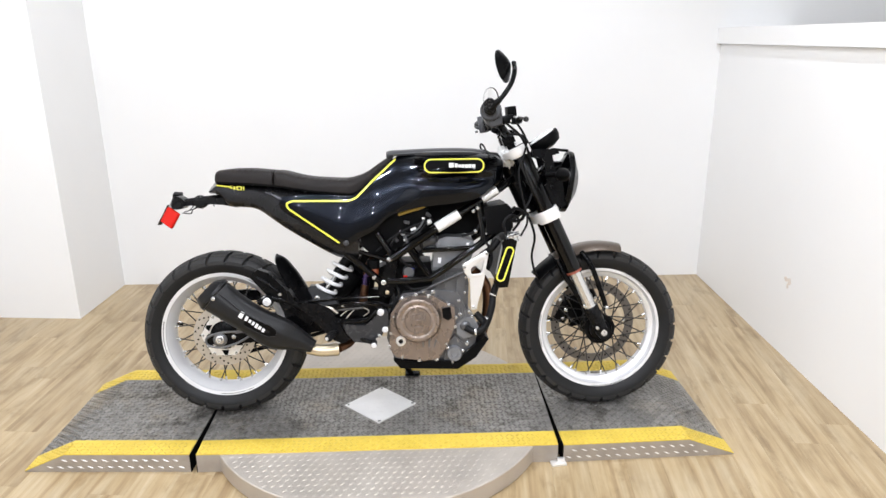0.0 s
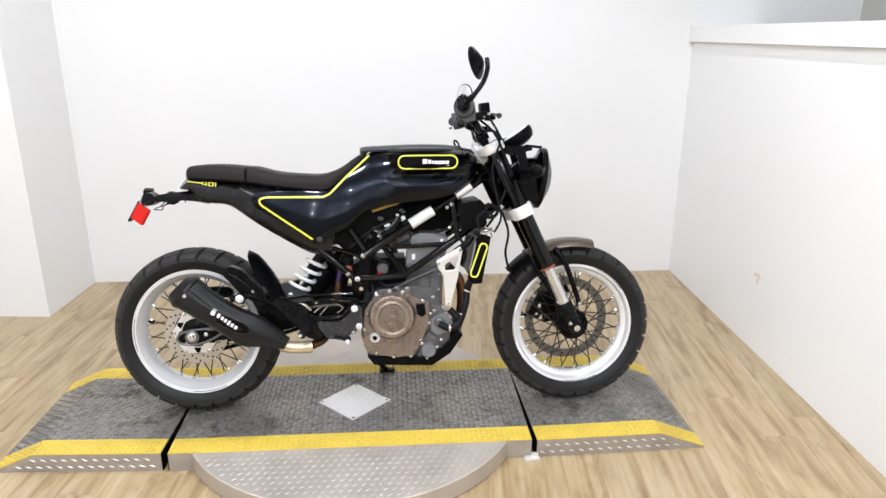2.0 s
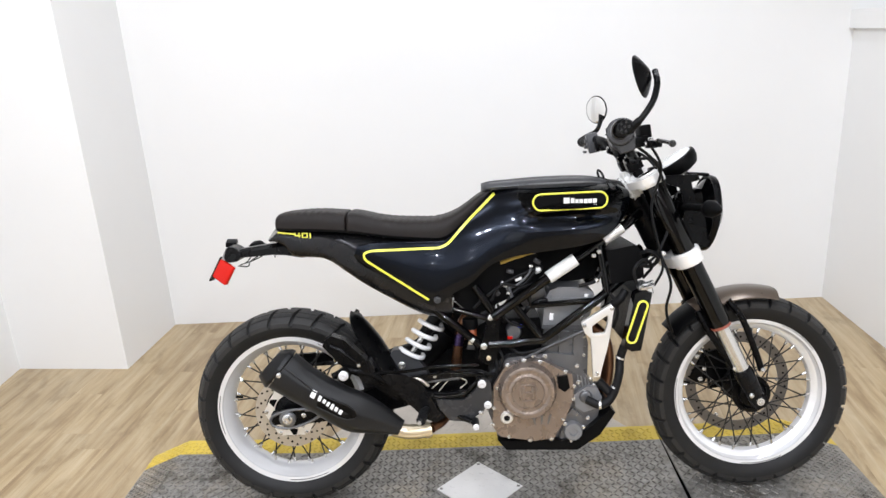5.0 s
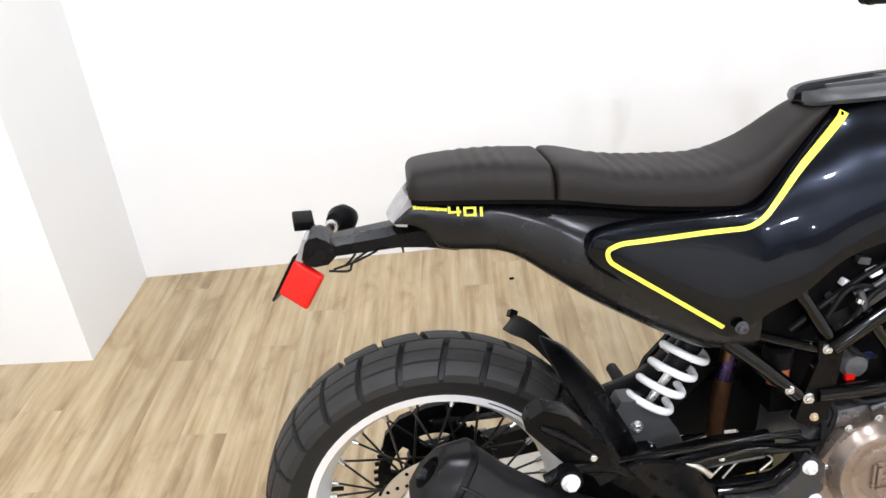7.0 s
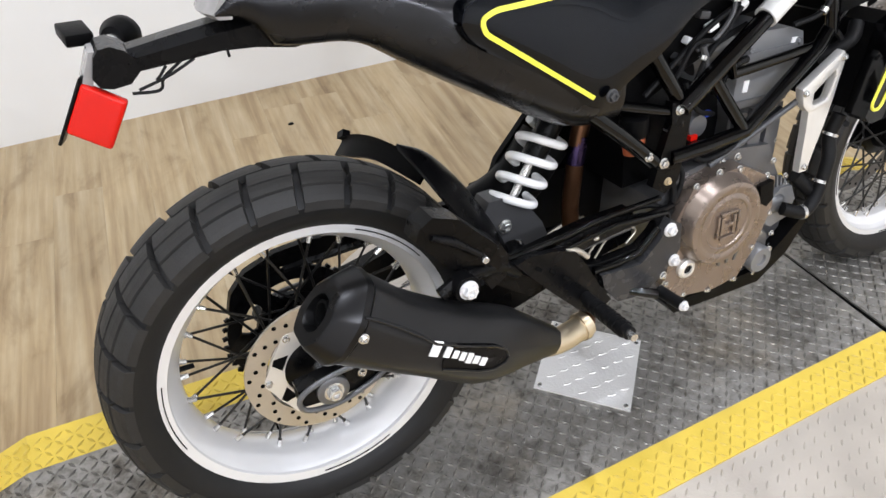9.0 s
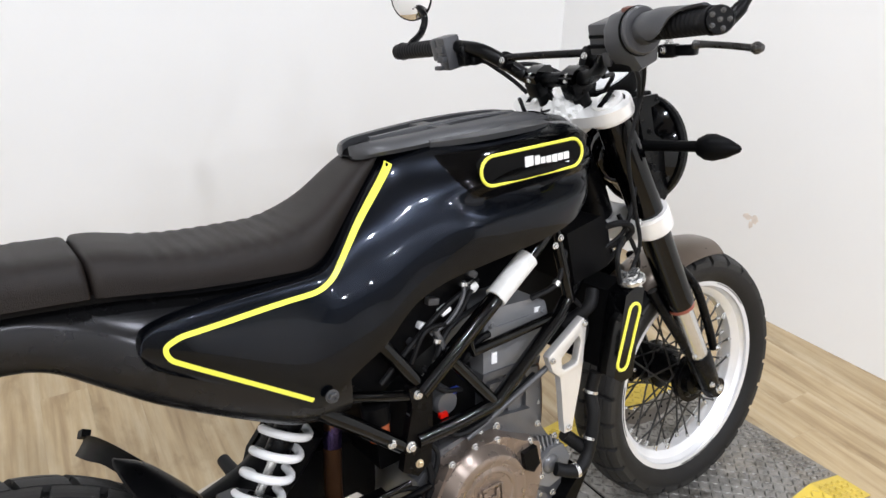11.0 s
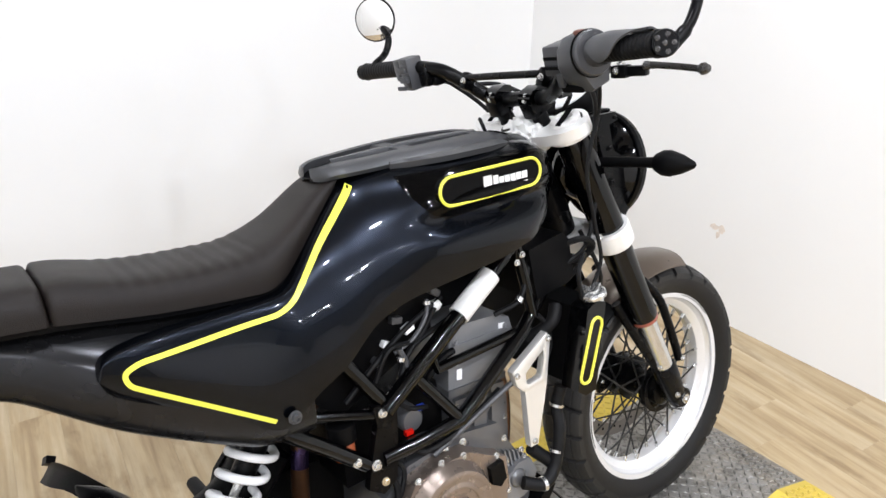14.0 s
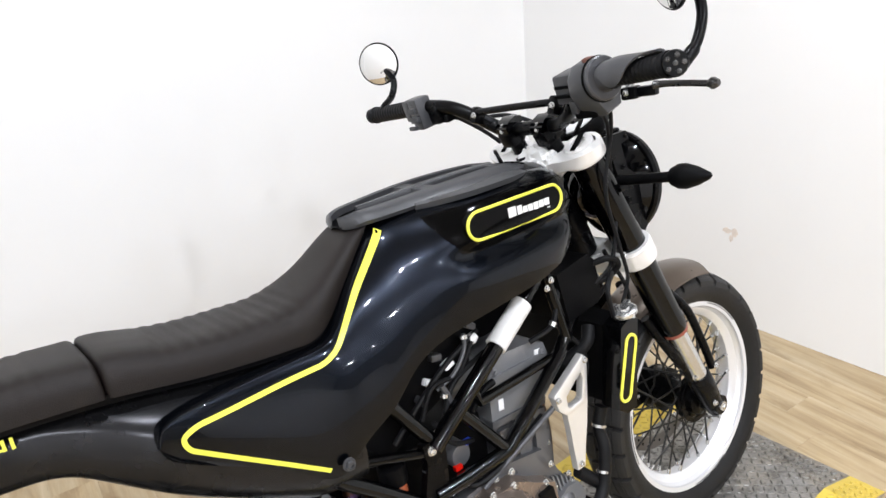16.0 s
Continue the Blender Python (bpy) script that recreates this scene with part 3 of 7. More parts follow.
# ------------------------------------------------ wheels
def tyre(bm, c, R, W, rim, steps, owner):
    """A carcass with cut blocks: a centre, a middle and a shoulder row on each side."""
    half = W / 2
    crown = lambda y: R - 0.0100 - 0.58 * half * (abs(y) / half) ** 2.6 * 0.62
    prof = [(rim, -half * 0.72), (rim + 0.010, -half * 0.84), (rim + 0.028, -half * 0.97)]
    prof += [(crown(half * u), half * u) for u in (-0.97, -0.85, -0.7, -0.5, -0.25, 0, 0.25, 0.5, 0.7, 0.85, 0.97)]
    prof += [(rim + 0.028, half * 0.97), (rim + 0.010, half * 0.84), (rim, half * 0.72)]
    lathe(bm, prof, 72, at_axle(c), closed=True)
    m = at_axle(c)
    step = 2 * math.pi / steps

    def block(a0, a1, y0, y1, deep, skew=0.0, nu=3, nv=3):
        verts, faces, k = [], [], 0
        for lift, inset in ((-0.003, 0.0), (deep, 0.035)):
            for i in range(nu + 1):
                for j in range(nv + 1):
                    v = y0 + (y1 - y0) * (inset + (1 - 2 * inset) * j / nv)
                    a = a0 + (a1 - a0) * (inset + (1 - 2 * inset) * i / nu) + skew * v
                    r = crown(v) + lift - (0.010 * max(0, abs(v) / half - 0.9))
                    verts.append(Vector((r * math.cos(a), r * math.sin(a), v)))
        n = (nu + 1) * (nv + 1)
        g = lambda s, i, j: k + s * n + i * (nv + 1) + j
        for i in range(nu):
            for j in range(nv):
                faces.append((g(1, i, j), g(1, i + 1, j), g(1, i + 1, j + 1), g(1, i, j + 1)))
        rim_loop = [(i, 0) for i in range(nu)] + [(nu, j) for j in range(nv)] + [(i, nv) for i in range(nu, 0, -1)] + [(0, j) for j in range(nv, 0, -1)]
        for p, q in zip(rim_loop, rim_loop[1:] + rim_loop[:1]):
            faces.append((g(0, *p), g(0, *q), g(1, *q), g(1, *p)))
        me = bpy.data.meshes.new("tread_block")
        me.from_pydata(verts, [], faces)
        me.materials.append(M_TREAD)
        for i in range(steps):
            ob = new("tread_block", me)
            ob.parent = owner
            ob.matrix_local = m @ Matrix.Rotation(i * step, 4, "Z")

    # three rows a side share their cross grooves; the two sides stand half a block apart
    for s in (1, -1):
        start = 0.0 if s > 0 else 0.5 * step
        for lo, hi, deep, cut, nv in ((0.012, 0.40, 0.0100, 0.045, 3), (0.425, 0.685, 0.0096, 0.050, 2), (0.712, 0.985, 0.0086, 0.060, 3)):
            y0, y1 = sorted((s * lo * half, s * hi * half))
            block(start + cut * step, start + (1 - cut) * step, y0, y1, deep, 0.75 * s, 3, nv)


def drill(d, c, y, r0, r1, count, hole):
    """Drilled holes of a brake disc, each seen as a dark bore on both faces."""
    m = at_axle(c)
    bm = bmesh.new()
    lathe(bm, [(0.0001, -0.0028), (hole, -0.0028), (hole, 0.0028), (0.0001, 0.0028)], 10)
    me = bpy.data.meshes.new("hole")
    bm.to_mesh(me)
    bm.free()
    me.materials.append(M_GAP)
    for i in range(count):
        a = 2 * math.pi * i / count
        r = (r0, (r0 + r1) / 2, r1)[i % 3]
        ob = new("hole", me)
        ob.parent = d
        ob.matrix_local = m @ Matrix.Translation((r * math.cos(a), r * math.sin(a), y))


def wheel(c, R, W, rimw, steps, disc_side, disc_r, spokes, label, inner, m_disc, m_carrier):
    bm = bmesh.new()
    lathe(bm, [(0.014, -0.06), (0.030, -0.058), (0.034, -0.04), (0.050, -0.038), (0.052, -0.030), (0.034, -0.024), (0.030, 0.0), (0.034, 0.024), (0.052, 0.030), (0.050, 0.038), (0.034, 0.04), (0.030, 0.058), (0.014, 0.06)], 36, at_axle(c))
    w = part("wheel", bm, M_BLACK, bike, label)
    bm = bmesh.new()
    tyre(bm, c, R, W, 0.222, steps, w)
    part("tyre", bm, M_TYRE, w, "black block-tread rubber tyre", 30)
    h = rimw / 2
    bm = bmesh.new()
    lathe(bm, [(0.2245, -h + 0.004), (0.2115, -h + 0.007), (0.205, -h + 0.016), (0.200, -h * 0.55), (0.190, -h * 0.30), (0.1875, 0), (0.190, h * 0.30), (0.200, h * 0.55), (0.205, h - 0.016), (0.2115, h - 0.007), (0.2245, h - 0.004), (0.216, h - 0.013), (0.204, h * 0.45), (0.193, 0), (0.204, -h * 0.45), (0.216, -h + 0.013)], 96, at_axle(c), closed=True)
    part("rim", bm, M_RIM, w, "polished silver wire-wheel rim", 30)
    for s in (-1, 1):
        bm = bmesh.new()
        lathe(bm, [(0.2105, s * (h - 0.0055)), (0.2120, s * (h - 0.001)), (0.2285, s * (h + 0.0015)), (0.2300, s * (h - 0.002)), (0.2270, s * (h - 0.0065))], 96, at_axle(c), closed=True)
        part("rim_lip", bm, M_RIMLIP, w, "machined bright rim lip", 30)
    # spokes: four shapes, each repeated round the wheel
    m0 = at_axle(c)
    for k, (side, lead) in enumerate(((1, 1), (-1, 1), (1, -1), (-1, -1))):
        a_rim, a_hub = 0.0, lead * 1.05
        p0 = Vector((0.047 * math.cos(a_hub), 0.047 * math.sin(a_hub), side * 0.034))
        p1 = Vector((0.192, 0, -side * 0.004 + side * 0.012))
        bm = bmesh.new()
        tube(bm, [p0, p1], 0.0022, 6)
        q = p1 + (p0 - p1).normalized() * 0.016
        tube(bm, [q, p1 + (p1 - p0).normalized() * 0.004], [0.0036, 0.0052], 8, index=1)
        me = bpy.data.meshes.new("spoke")
        bmesh.ops.recalc_face_normals(bm, faces=bm.faces)
        bm.to_mesh(me)
        bm.free()
        me.materials.append(M_SPOKE)
        me.materials.append(M_CHROME)
        for i in range(spokes // 4):
            ob = new("spoke", me)
            ob.parent = w
            turn_by = 2 * math.pi * (i + (k % 2) * 0.5) / (spokes // 4) + (0.11 if lead > 0 else -0.11)
            ob.matrix_local = m0 @ Matrix.Rotation(turn_by, 4, "Z")
    # brake disc and its carrier
    y = disc_side
    bm = bmesh.new()
    lathe(bm, [(disc_r * inner, y - 0.00225), (disc_r, y - 0.00225), (disc_r, y + 0.00225), (disc_r * inner, y + 0.00225)], 72, m0, closed=True)
    d = part("brake_disc", bm, m_disc, w, "drilled steel brake disc", 30)
    s = 1 if y > 0 else -1
    drill(d, c, y, disc_r * (inner + 0.06), disc_r * 0.94, 42, 0.0034)
    bm = bmesh.new()
    edge = []
    for k in range(96):
        a = 2 * math.pi * k / 96
        wave = 0.5 + 0.5 * math.cos(6 * a)
        edge.append((disc_r * inner - 0.004 + 0.008 * wave ** 3, a))
    r_hub = 0.052 if s > 0 else 0.045
    loft(bm, [[m0 @ Vector((r * math.cos(a), r * math.sin(a), y + d)) for r, a in ring] for ring, d in (
        ([(r_hub, a) for r, a in edge], -0.0035), (edge, -0.0035), (edge, 0.0030), ([(r_hub, a) for r, a in edge], 0.0030), ([(r_hub, a) for r, a in edge], -0.0035))], caps=False)
    bmesh.ops.remove_doubles(bm, verts=bm.verts, dist=1e-6)
    if s > 0:
        carrier = part("disc_carrier", bm, m_carrier, w, "silver wavy disc carrier")
    else:
        bm.free()
        bm = bmesh.new()
        lathe(bm, [(0.020, y - 0.010), (0.052, y - 0.006), (0.054, y), (0.050, y + 0.004), (0.034, y + 0.020), (0.020, y + 0.022)], 36, m0)
        carrier = part("disc_carrier", bm, m_carrier, w, "black disc carrier")
    for i in range(6):
        a = 2 * math.pi * i / 6
        ob = bolt(w, *(m0 @ Vector((disc_r * (inner - 0.02) * math.cos(a), disc_r * (inner - 0.02) * math.sin(a), y + s * 0.003))), 0.006, M_CHROME)
        if s > 0:
            bm = bmesh.new()
            loft(bm, [[m0 @ Vector((r * math.cos(a + 0.52 + t), r * math.sin(a + 0.52 + t), y + d)) for r, t in ((0.056, -0.22), (0.056, 0.25), (0.0725, 0.12), (0.0735, -0.02))] for d in (0.0028, 0.0036)])
            part("carrier_window", bm, M_GAP, w, "dark window in the carrier")
    bm = bmesh.new()
    lathe(bm, [(0.018, y - s * 0.03), (0.050, y - s * 0.024), (0.051, y - s * 0.004), (0.045, y), (0.020, y + s * 0.004)], 36, m0)
    part("hub_flange", bm, M_BLACK, w, "black hub flange")
    # thin dark lines printed round the bright lip
    for turn_by in (0.6, 2.9, 4.6):
        bm = bmesh.new()
        loft(bm, [[m0 @ Vector((r * math.cos(turn_by + 0.55 * k / 16), r * math.sin(turn_by + 0.55 * k / 16), z)) for r, z in ((0.2185, h + 0.0005), (0.2200, h + 0.0007), (0.2200, h + 0.0016), (0.2185, h + 0.0014))] for k in range(17)])
        part("rim_line", bm, M_GAP, w, "thin black line on the rim")
    # valve
    bm = bmesh.new()
    tube(bm, [m0 @ Vector((-0.190, 0.03, 0)), m0 @ Vector((-0.165, 0.026, -0.004 * s))], 0.004, 8)
    part("valve", bm, M_PLASTIC, w)
    return w


rear_wheel = wheel(REAR, 0.2965, 0.150, 0.112, 26, 0.062, 0.110, 40, "rear spoked wheel with silver rim", 0.72, M_STEEL, M_SILVER)
front_wheel = wheel(FORE, 0.2915, 0.112, 0.080, 28, -0.066, 0.158, 40, "front spoked wheel with silver rim", 0.80, M_DISCF, M_BLACK)

# ------------------------------------------------ bodywork
side_zb = curve((0.236, 0.763), (0.239, 0.752), (0.247, 0.741), (0.262, 0.730), (0.30, 0.707), (0.36, 0.667), (0.43, 0.616), (0.455, 0.611), (0.507, 0.643), (0.555, 0.669), (0.605, 0.713), (0.653, 0.734), (0.714, 0.746), (0.903, 0.772), (0.965, 0.812), (0.993, 0.840), (1.006, 0.868))
side_zt = curve((0.236, 0.767), (0.239, 0.778), (0.247, 0.786), (0.262, 0.791), (0.30, 0.794), (0.44, 0.789), (0.483, 0.790), (0.505, 0.800), (0.56, 0.852), (0.62, 0.907), (0.645, 0.920), (0.68, 0.925), (0.80, 0.928), (0.93, 0.926), (0.98, 0.920), (1.006, 0.905))
side_wb = curve((0.243, 0.149), (0.30, 0.153), (0.44, 0.149), (0.56, 0.152), (0.66, 0.158), (0.75, 0.168), (0.90, 0.166), (0.96, 0.150), (1.006, 0.105))
side_wt = curve((0.243, 0.147), (0.30, 0.138), (0.40, 0.120), (0.50, 0.107), (0.56, 0.080), (0.62, 0.052), (0.66, 0.046), (0.72, 0.066), (0.80, 0.085), (0.93, 0.080), (1.006, 0.060))
side_p = curve((0.24, 1.4), (0.50, 1.5), (0.62, 1.6), (0.68, 2.2), (0.76, 3.8), (1.0, 3.6))
scoop = curve((0.60, 0.0), (0.69, 0.004), (0.75, 0.020), (0.90, 0.024), (0.95, 0.016), (1.0, 0.0))


def side_w(x, z):
    """How far the tank cover stands out from the middle at (x, z)."""
    zb, zt = side_zb(x), side_zt(x)
    v = min(1.0, max(0.0, (z - zb) / max(zt - zb, 1e-4)))
    w = side_wt(x) + (side_wb(x) - side_wt(x)) * max(0.0, 1 - v ** side_p(x)) ** 0.6
    w -= 0.012 * (1 - v) ** 4
    return w - scoop(x) * math.exp(-(((z - 0.842) / 0.017) ** 2))


def shell(s):
    bm = bmesh.new()
    loops = []
    xs = [0.236 + 0.02 * (i / 10) ** 2 for i in range(10)] + [0.256 + (1.006 - 0.256) * i / 90 for i in range(91)]
    for x in xs:
        zb, zt = side_zb(x), side_zt(x)
        loop = [(x, s * (side_w(x, zb) - 0.03), zb + 0.001)]
        loop += [(x, s * side_w(x, zb + (zt - zb) * math.sin(k / 26 * math.pi / 2)), zb + (zt - zb) * math.sin(k / 26 * math.pi / 2)) for k in range(27)]
        fold = min(1.0, max(0.0, (x - 0.60) / 0.06))
        inner = 0.03 * (1 - fold) + (side_wt(x) - 0.004) * fold
        loop += [(x, s * (side_wt(x) - inner * 0.5), zt + 0.003 * fold), (x, s * (side_wt(x) - inner), zt + 0.004 * fold)]
        loops.append(loop)
    loft(bm, loops, ring=False)
    return bm


for s in (-1, 1):
    part("tank_cover", shell(s), M_GLOSS, bike, "gloss black tank and side cover", 50)


def tape(path, width, material, name, s=-1, lift=0.0015, parent=None, label="", closed=False):
    """A ribbon that lies on the tank cover along an (x, z) line."""
    pts = [Vector((*p, 0)) for p in path]
    n = len(pts)
    loops = []
    for i in range(n):
        t = (pts[(i + 1) % n] - pts[i - 1]) if closed else pts[min(i + 1, n - 1)] - pts[max(i - 1, 0)]
        q = Vector((-t.y, t.x, 0)).normalized() * width / 2
        a, b = pts[i] - q, pts[i] + q
        loops.append([Vector((a.x, s * (side_w(a.x, a.y) + lift), a.y)), Vector((b.x, s * (side_w(b.x, b.y) + lift), b.y)), Vector((b.x, s * (side_w(b.x, b.y) - 0.002), b.y)), Vector((a.x, s * (side_w(a.x, a.y) - 0.002), a.y))])
    bm = bmesh.new()
    loft(bm, loops + ([loops[0]] if closed else []), caps=not closed)
    if closed:
        bmesh.ops.remove_doubles(bm, verts=bm.verts, dist=1e-6)
    return part(name, bm, material, parent or bike, label)


def rounded(path, r, n=6):
    """An (x, z) line with its inner corners rounded."""
    out = [Vector((*path[0], 0))]
    for a, b, c in zip(path, path[1:], path[2:]):
        a, b, c = (Vector((*q, 0)) for q in (a, b, c))
        d = min(r, (a - b).length / 2.1, (c - b).length / 2.1)
        p, q = b + (a - b).normalized() * d, b + (c - b).normalized() * d
        out += [p.lerp(b, k / n).lerp(b.lerp(q, k / n), k / n) for k in range(n + 1)]
    out.append(Vector((*path[-1], 0)))
    fine = []
    for a, b in zip(out, out[1:]):
        k = max(1, int((b - a).length / 0.012))
        fine += [a.lerp(b, i / k) for i in range(k)]
    return [(v.x, v.y) for v in fine + [out[-1]]]


LINE = [(0.633, 0.9105), (0.557, 0.842), (0.496, 0.780), (0.472, 0.7705), (0.282, 0.7745), (0.262, 0.7670), (0.266, 0.7500), (0.436, 0.6280)]
for s in (-1, 1):
    tape(rounded(LINE, 0.016), 0.0064, M_YELLOW, "yellow_line", s, label="neon yellow pinstripe along the cover")
    # black inset of the tank side, round the badge
    bm = bmesh.new()
    low = curve((0.694, 0.902), (0.702, 0.880), (0.722, 0.856), (0.752, 0.846), (0.800, 0.845), (0.870, 0.851), (0.940, 0.864), (0.985, 0.880))
    rows = []
    for i in range(41):
        x = 0.694 + 0.291 * i / 40
        z0, z1 = low(x), side_zt(x) - 0.012
        rows.append([Vector((x, s * (side_w(x, z0 + (z1 - z0) * k / 14) + 0.0009), z0 + (z1 - z0) * k / 14)) for k in range(15)])
    loft(bm, rows, caps=False, ring=False)
    bmesh.ops.solidify(bm, geom=bm.faces, thickness=0.0006)
    part("badge_inset", bm, M_INSET, bike, "gloss black inset round the badge", 60)
    badge = pill(0.733, 0.934, 0.864, 0.908, 10)
    bm = bmesh.new()
    rim_in = [(0.8335 + (x - 0.8335) * 0.975, 0.886 + (z - 0.886) * 0.90) for x, z in badge]
    bands = [[Vector((0.8335 + (x - 0.8335) * k, s * 0.154, 0.886 + (z - 0.886) * k)) for x, z in rim_in] for k in (0.02, 0.5, 1.0)]
    bands.append([Vector((x, s * 0.135, z)) for x, z in rim_in])
    loft(bm, bands)
    plaque = part("badge_plate", bm, M_PLASTIC, bike, "black badge plate with a yellow outline")
    bm = bmesh.new()
    fine = [q for a, b in zip(badge, badge[1:] + badge[:1]) for q in [(a[0] + (b[0] - a[0]) * k / 6, a[1] + (b[1] - a[1]) * k / 6) for k in range(6 if abs(a[0] - b[0]) > 0.05 else 1)]]
    tube(bm, [Vector((x, s * 0.1545, z)) for x, z in fine], 0.0026, 8, closed=True)
    part("yellow_outline", bm, M_YELLOW, plaque, "neon yellow outline")
    bm = bmesh.new()
    for x0, x1, z0, z1 in ((0.816, 0.832, 0.877, 0.896), (0.835, 0.845, 0.879, 0.894), (0.847, 0.856, 0.879, 0.890), (0.858, 0.868, 0.879, 0.890), (0.870, 0.880, 0.877, 0.890), (0.882, 0.892, 0.879, 0.890), (0.894, 0.905, 0.879, 0.890), (0.886, 0.905, 0.8725, 0.875)):
        box(bm, ((x0 + x1) / 2, s * 0.1545, (z0 + z1) / 2), (x1 - x0, 0.0016, z1 - z0))
    part("print", bm, M_WHITEINK, plaque, "small white print")

# tail
tail_zt = curve((-0.022, 0.808), (0.008, 0.835), (0.10, 0.830), (0.20, 0.825), (0.33, 0.806), (0.44, 0.790), (0.50, 0.775))
tail_zb = curve((-0.022, 0.802), (0.006, 0.792), (0.024, 0.780), (0.040, 0.755), (0.14, 0.740), (0.20, 0.703), (0.27, 0.658), (0.41, 0.574), (0.45, 0.562), (0.50, 0.556))
tail_w = curve((-0.022, 0.052), (0.05, 0.058), (0.12, 0.067), (0.18, 0.092), (0.24, 0.130), (0.30, 0.142), (0.44, 0.138), (0.50, 0.130))
bm = bmesh.new()
loops = []
for i in range(60):
    x = -0.022 + 0.522 * i / 59
    zt, zb, w = tail_zt(x), tail_zb(x), tail_w(x)
    loop = []
    for k in range(32):
        a = 2 * math.pi * k / 32
        cy, sz = math.cos(a), math.sin(a)
        slope = min(1.0, max(0.0, (x - 0.13) / 0.10)) * (sz > 0)       # the shoulder lies flatter towards the tank
        waist = 1 - (0.22 + 0.26 * slope) * max(0, sz) ** 2
        loop.append((x, w * waist * math.copysign(abs(cy) ** (0.55 - 0.10 * slope), cy), (zt + zb) / 2 + (zt - zb) / 2 * math.copysign(abs(sz) ** (0.45 + 0.30 * slope), sz)))
    loops.append(loop)
loft(bm, loops)
tail = part("tail_cover", bm, M_TAIL, bike, "matte graphite tail cover", 50)
bm = bmesh.new()
loft(bm, [[(x + 0.010 * (abs(y) / 0.05) ** 2, y, z) for x, z in ((0.000, 0.840), (-0.006, 0.841), (-0.022, 0.822), (-0.034, 0.805), (-0.029, 0.799), (-0.014, 0.797))] for y in (-0.050, -0.030, 0.0, 0.030, 0.050)])
bevel(bm, 0.003)
part("tail_lens", bm, M_SMOKE, bike, "whitish clear rear edge of the tail")
# model number on both sides of the tail
for s in (-1, 1):
    def stroke(bm, u0, u1, v0, v1):
        """One bar of a squarish digit, in a plane along the tail."""
        for_x = 0.056 if s < 0 else 0.105
        flat = Matrix.Translation((for_x, s * 0.0652, 0.8125)) @ Matrix.Rotation(radians(-8 if s < 0 else 188), 4, "Z") @ Matrix.Rotation(radians(90), 4, "X")
        bmesh.ops.create_cube(bm, size=1, matrix=flat @ Matrix.Translation((1.14 * (u0 + u1) / 2, 0.9 * (v0 + v1) / 2 - 0.08 * (u0 + u1) / 2, 0)) @ Matrix.Diagonal((1.14 * (u1 - u0), 0.9 * (v1 - v0), 0.0014, 1)))

    for digit, bars in (("4", ((0.0, 0.0034, 0.006, 0.0155), (0.0, 0.0165, 0.0045, 0.0078), (0.0110, 0.0144, 0.0, 0.0155))),
                        ("0", ((0.0195, 0.0229, 0.0, 0.0155), (0.0322, 0.0356, 0.0, 0.0155), (0.0225, 0.0325, 0.0, 0.0032), (0.0225, 0.0325, 0.0123, 0.0155))),
                        ("1", ((0.0400, 0.0434, 0.0, 0.0155),))):
        bm = bmesh.new()
        for u0, u1, v0, v1 in bars:
            stroke(bm, u0, u1, v0, v1)
        part("digit", bm, M_YELLOW, tail, "yellow squarish digit " + digit)
    bm = bmesh.new()
    for k in range(9):
        box(bm, (0.0095 + 0.0054 * k, s * (0.0582 + 0.0008 * k), 0.8275 - 0.0007 * k), (0.0049, 0.0014, 0.0042 if k % 3 else 0.0054))
    part("print", bm, M_YELLOW, tail, "small yellow print")

# seat: passenger and rider pads
seat_zt = curve((0.000, 0.872), (0.012, 0.879), (0.06, 0.884), (0.13, 0.884), (0.195, 0.878), (0.235, 0.875), (0.293, 0.860), (0.341, 0.852), (0.412, 0.847), (0.467, 0.847), (0.526, 0.866), (0.592, 0.909), (0.632, 0.928))
seat_zb = curve((0.000, 0.842), (0.20, 0.829), (0.326, 0.809), (0.44, 0.797), (0.485, 0.797), (0.53, 0.826), (0.632, 0.925))
seat_w = curve((0.000, 0.066), (0.02, 0.074), (0.10, 0.082), (0.20, 0.090), (0.30, 0.094), (0.44, 0.094), (0.50, 0.088), (0.56, 0.066), (0.632, 0.046))


def pad(x0, x1, ribs, name, label):
    bm = bmesh.new()
    loops, n = [], 110
    for i in range(n + 1):
        x = x0 + (x1 - x0) * i / n
        edge = min(1.0, min(x - x0, x1 - x) / 0.010)
        edge = math.sqrt(max(0.0, 1 - (1 - edge) ** 2))
        zt, zb, w = seat_zt(x), seat_zb(x), seat_w(x)
        loop = []
        for k in range(29):
            a = math.pi * k / 28
            cy, sz = math.cos(a), math.sin(a)
            rib = 0.0009 * math.sin(2 * math.pi * x / 0.021) * max(0.0, math.sin(a)) ** 0.5 * min(1, max(0, (x - ribs[0]) / 0.02), max(0, (ribs[1] - x) / 0.02)) if ribs else 0.0
            loop.append((x, (w - 0.006 * (1 - edge)) * math.copysign(abs(cy) ** 0.40, cy), zb + (zt - zb - 0.008 * (1 - edge)) * sz ** 0.55 + rib))
        loops.append(loop)
    loft(bm, loops)
    return part(name, bm, M_SEAT, bike, label, 60)


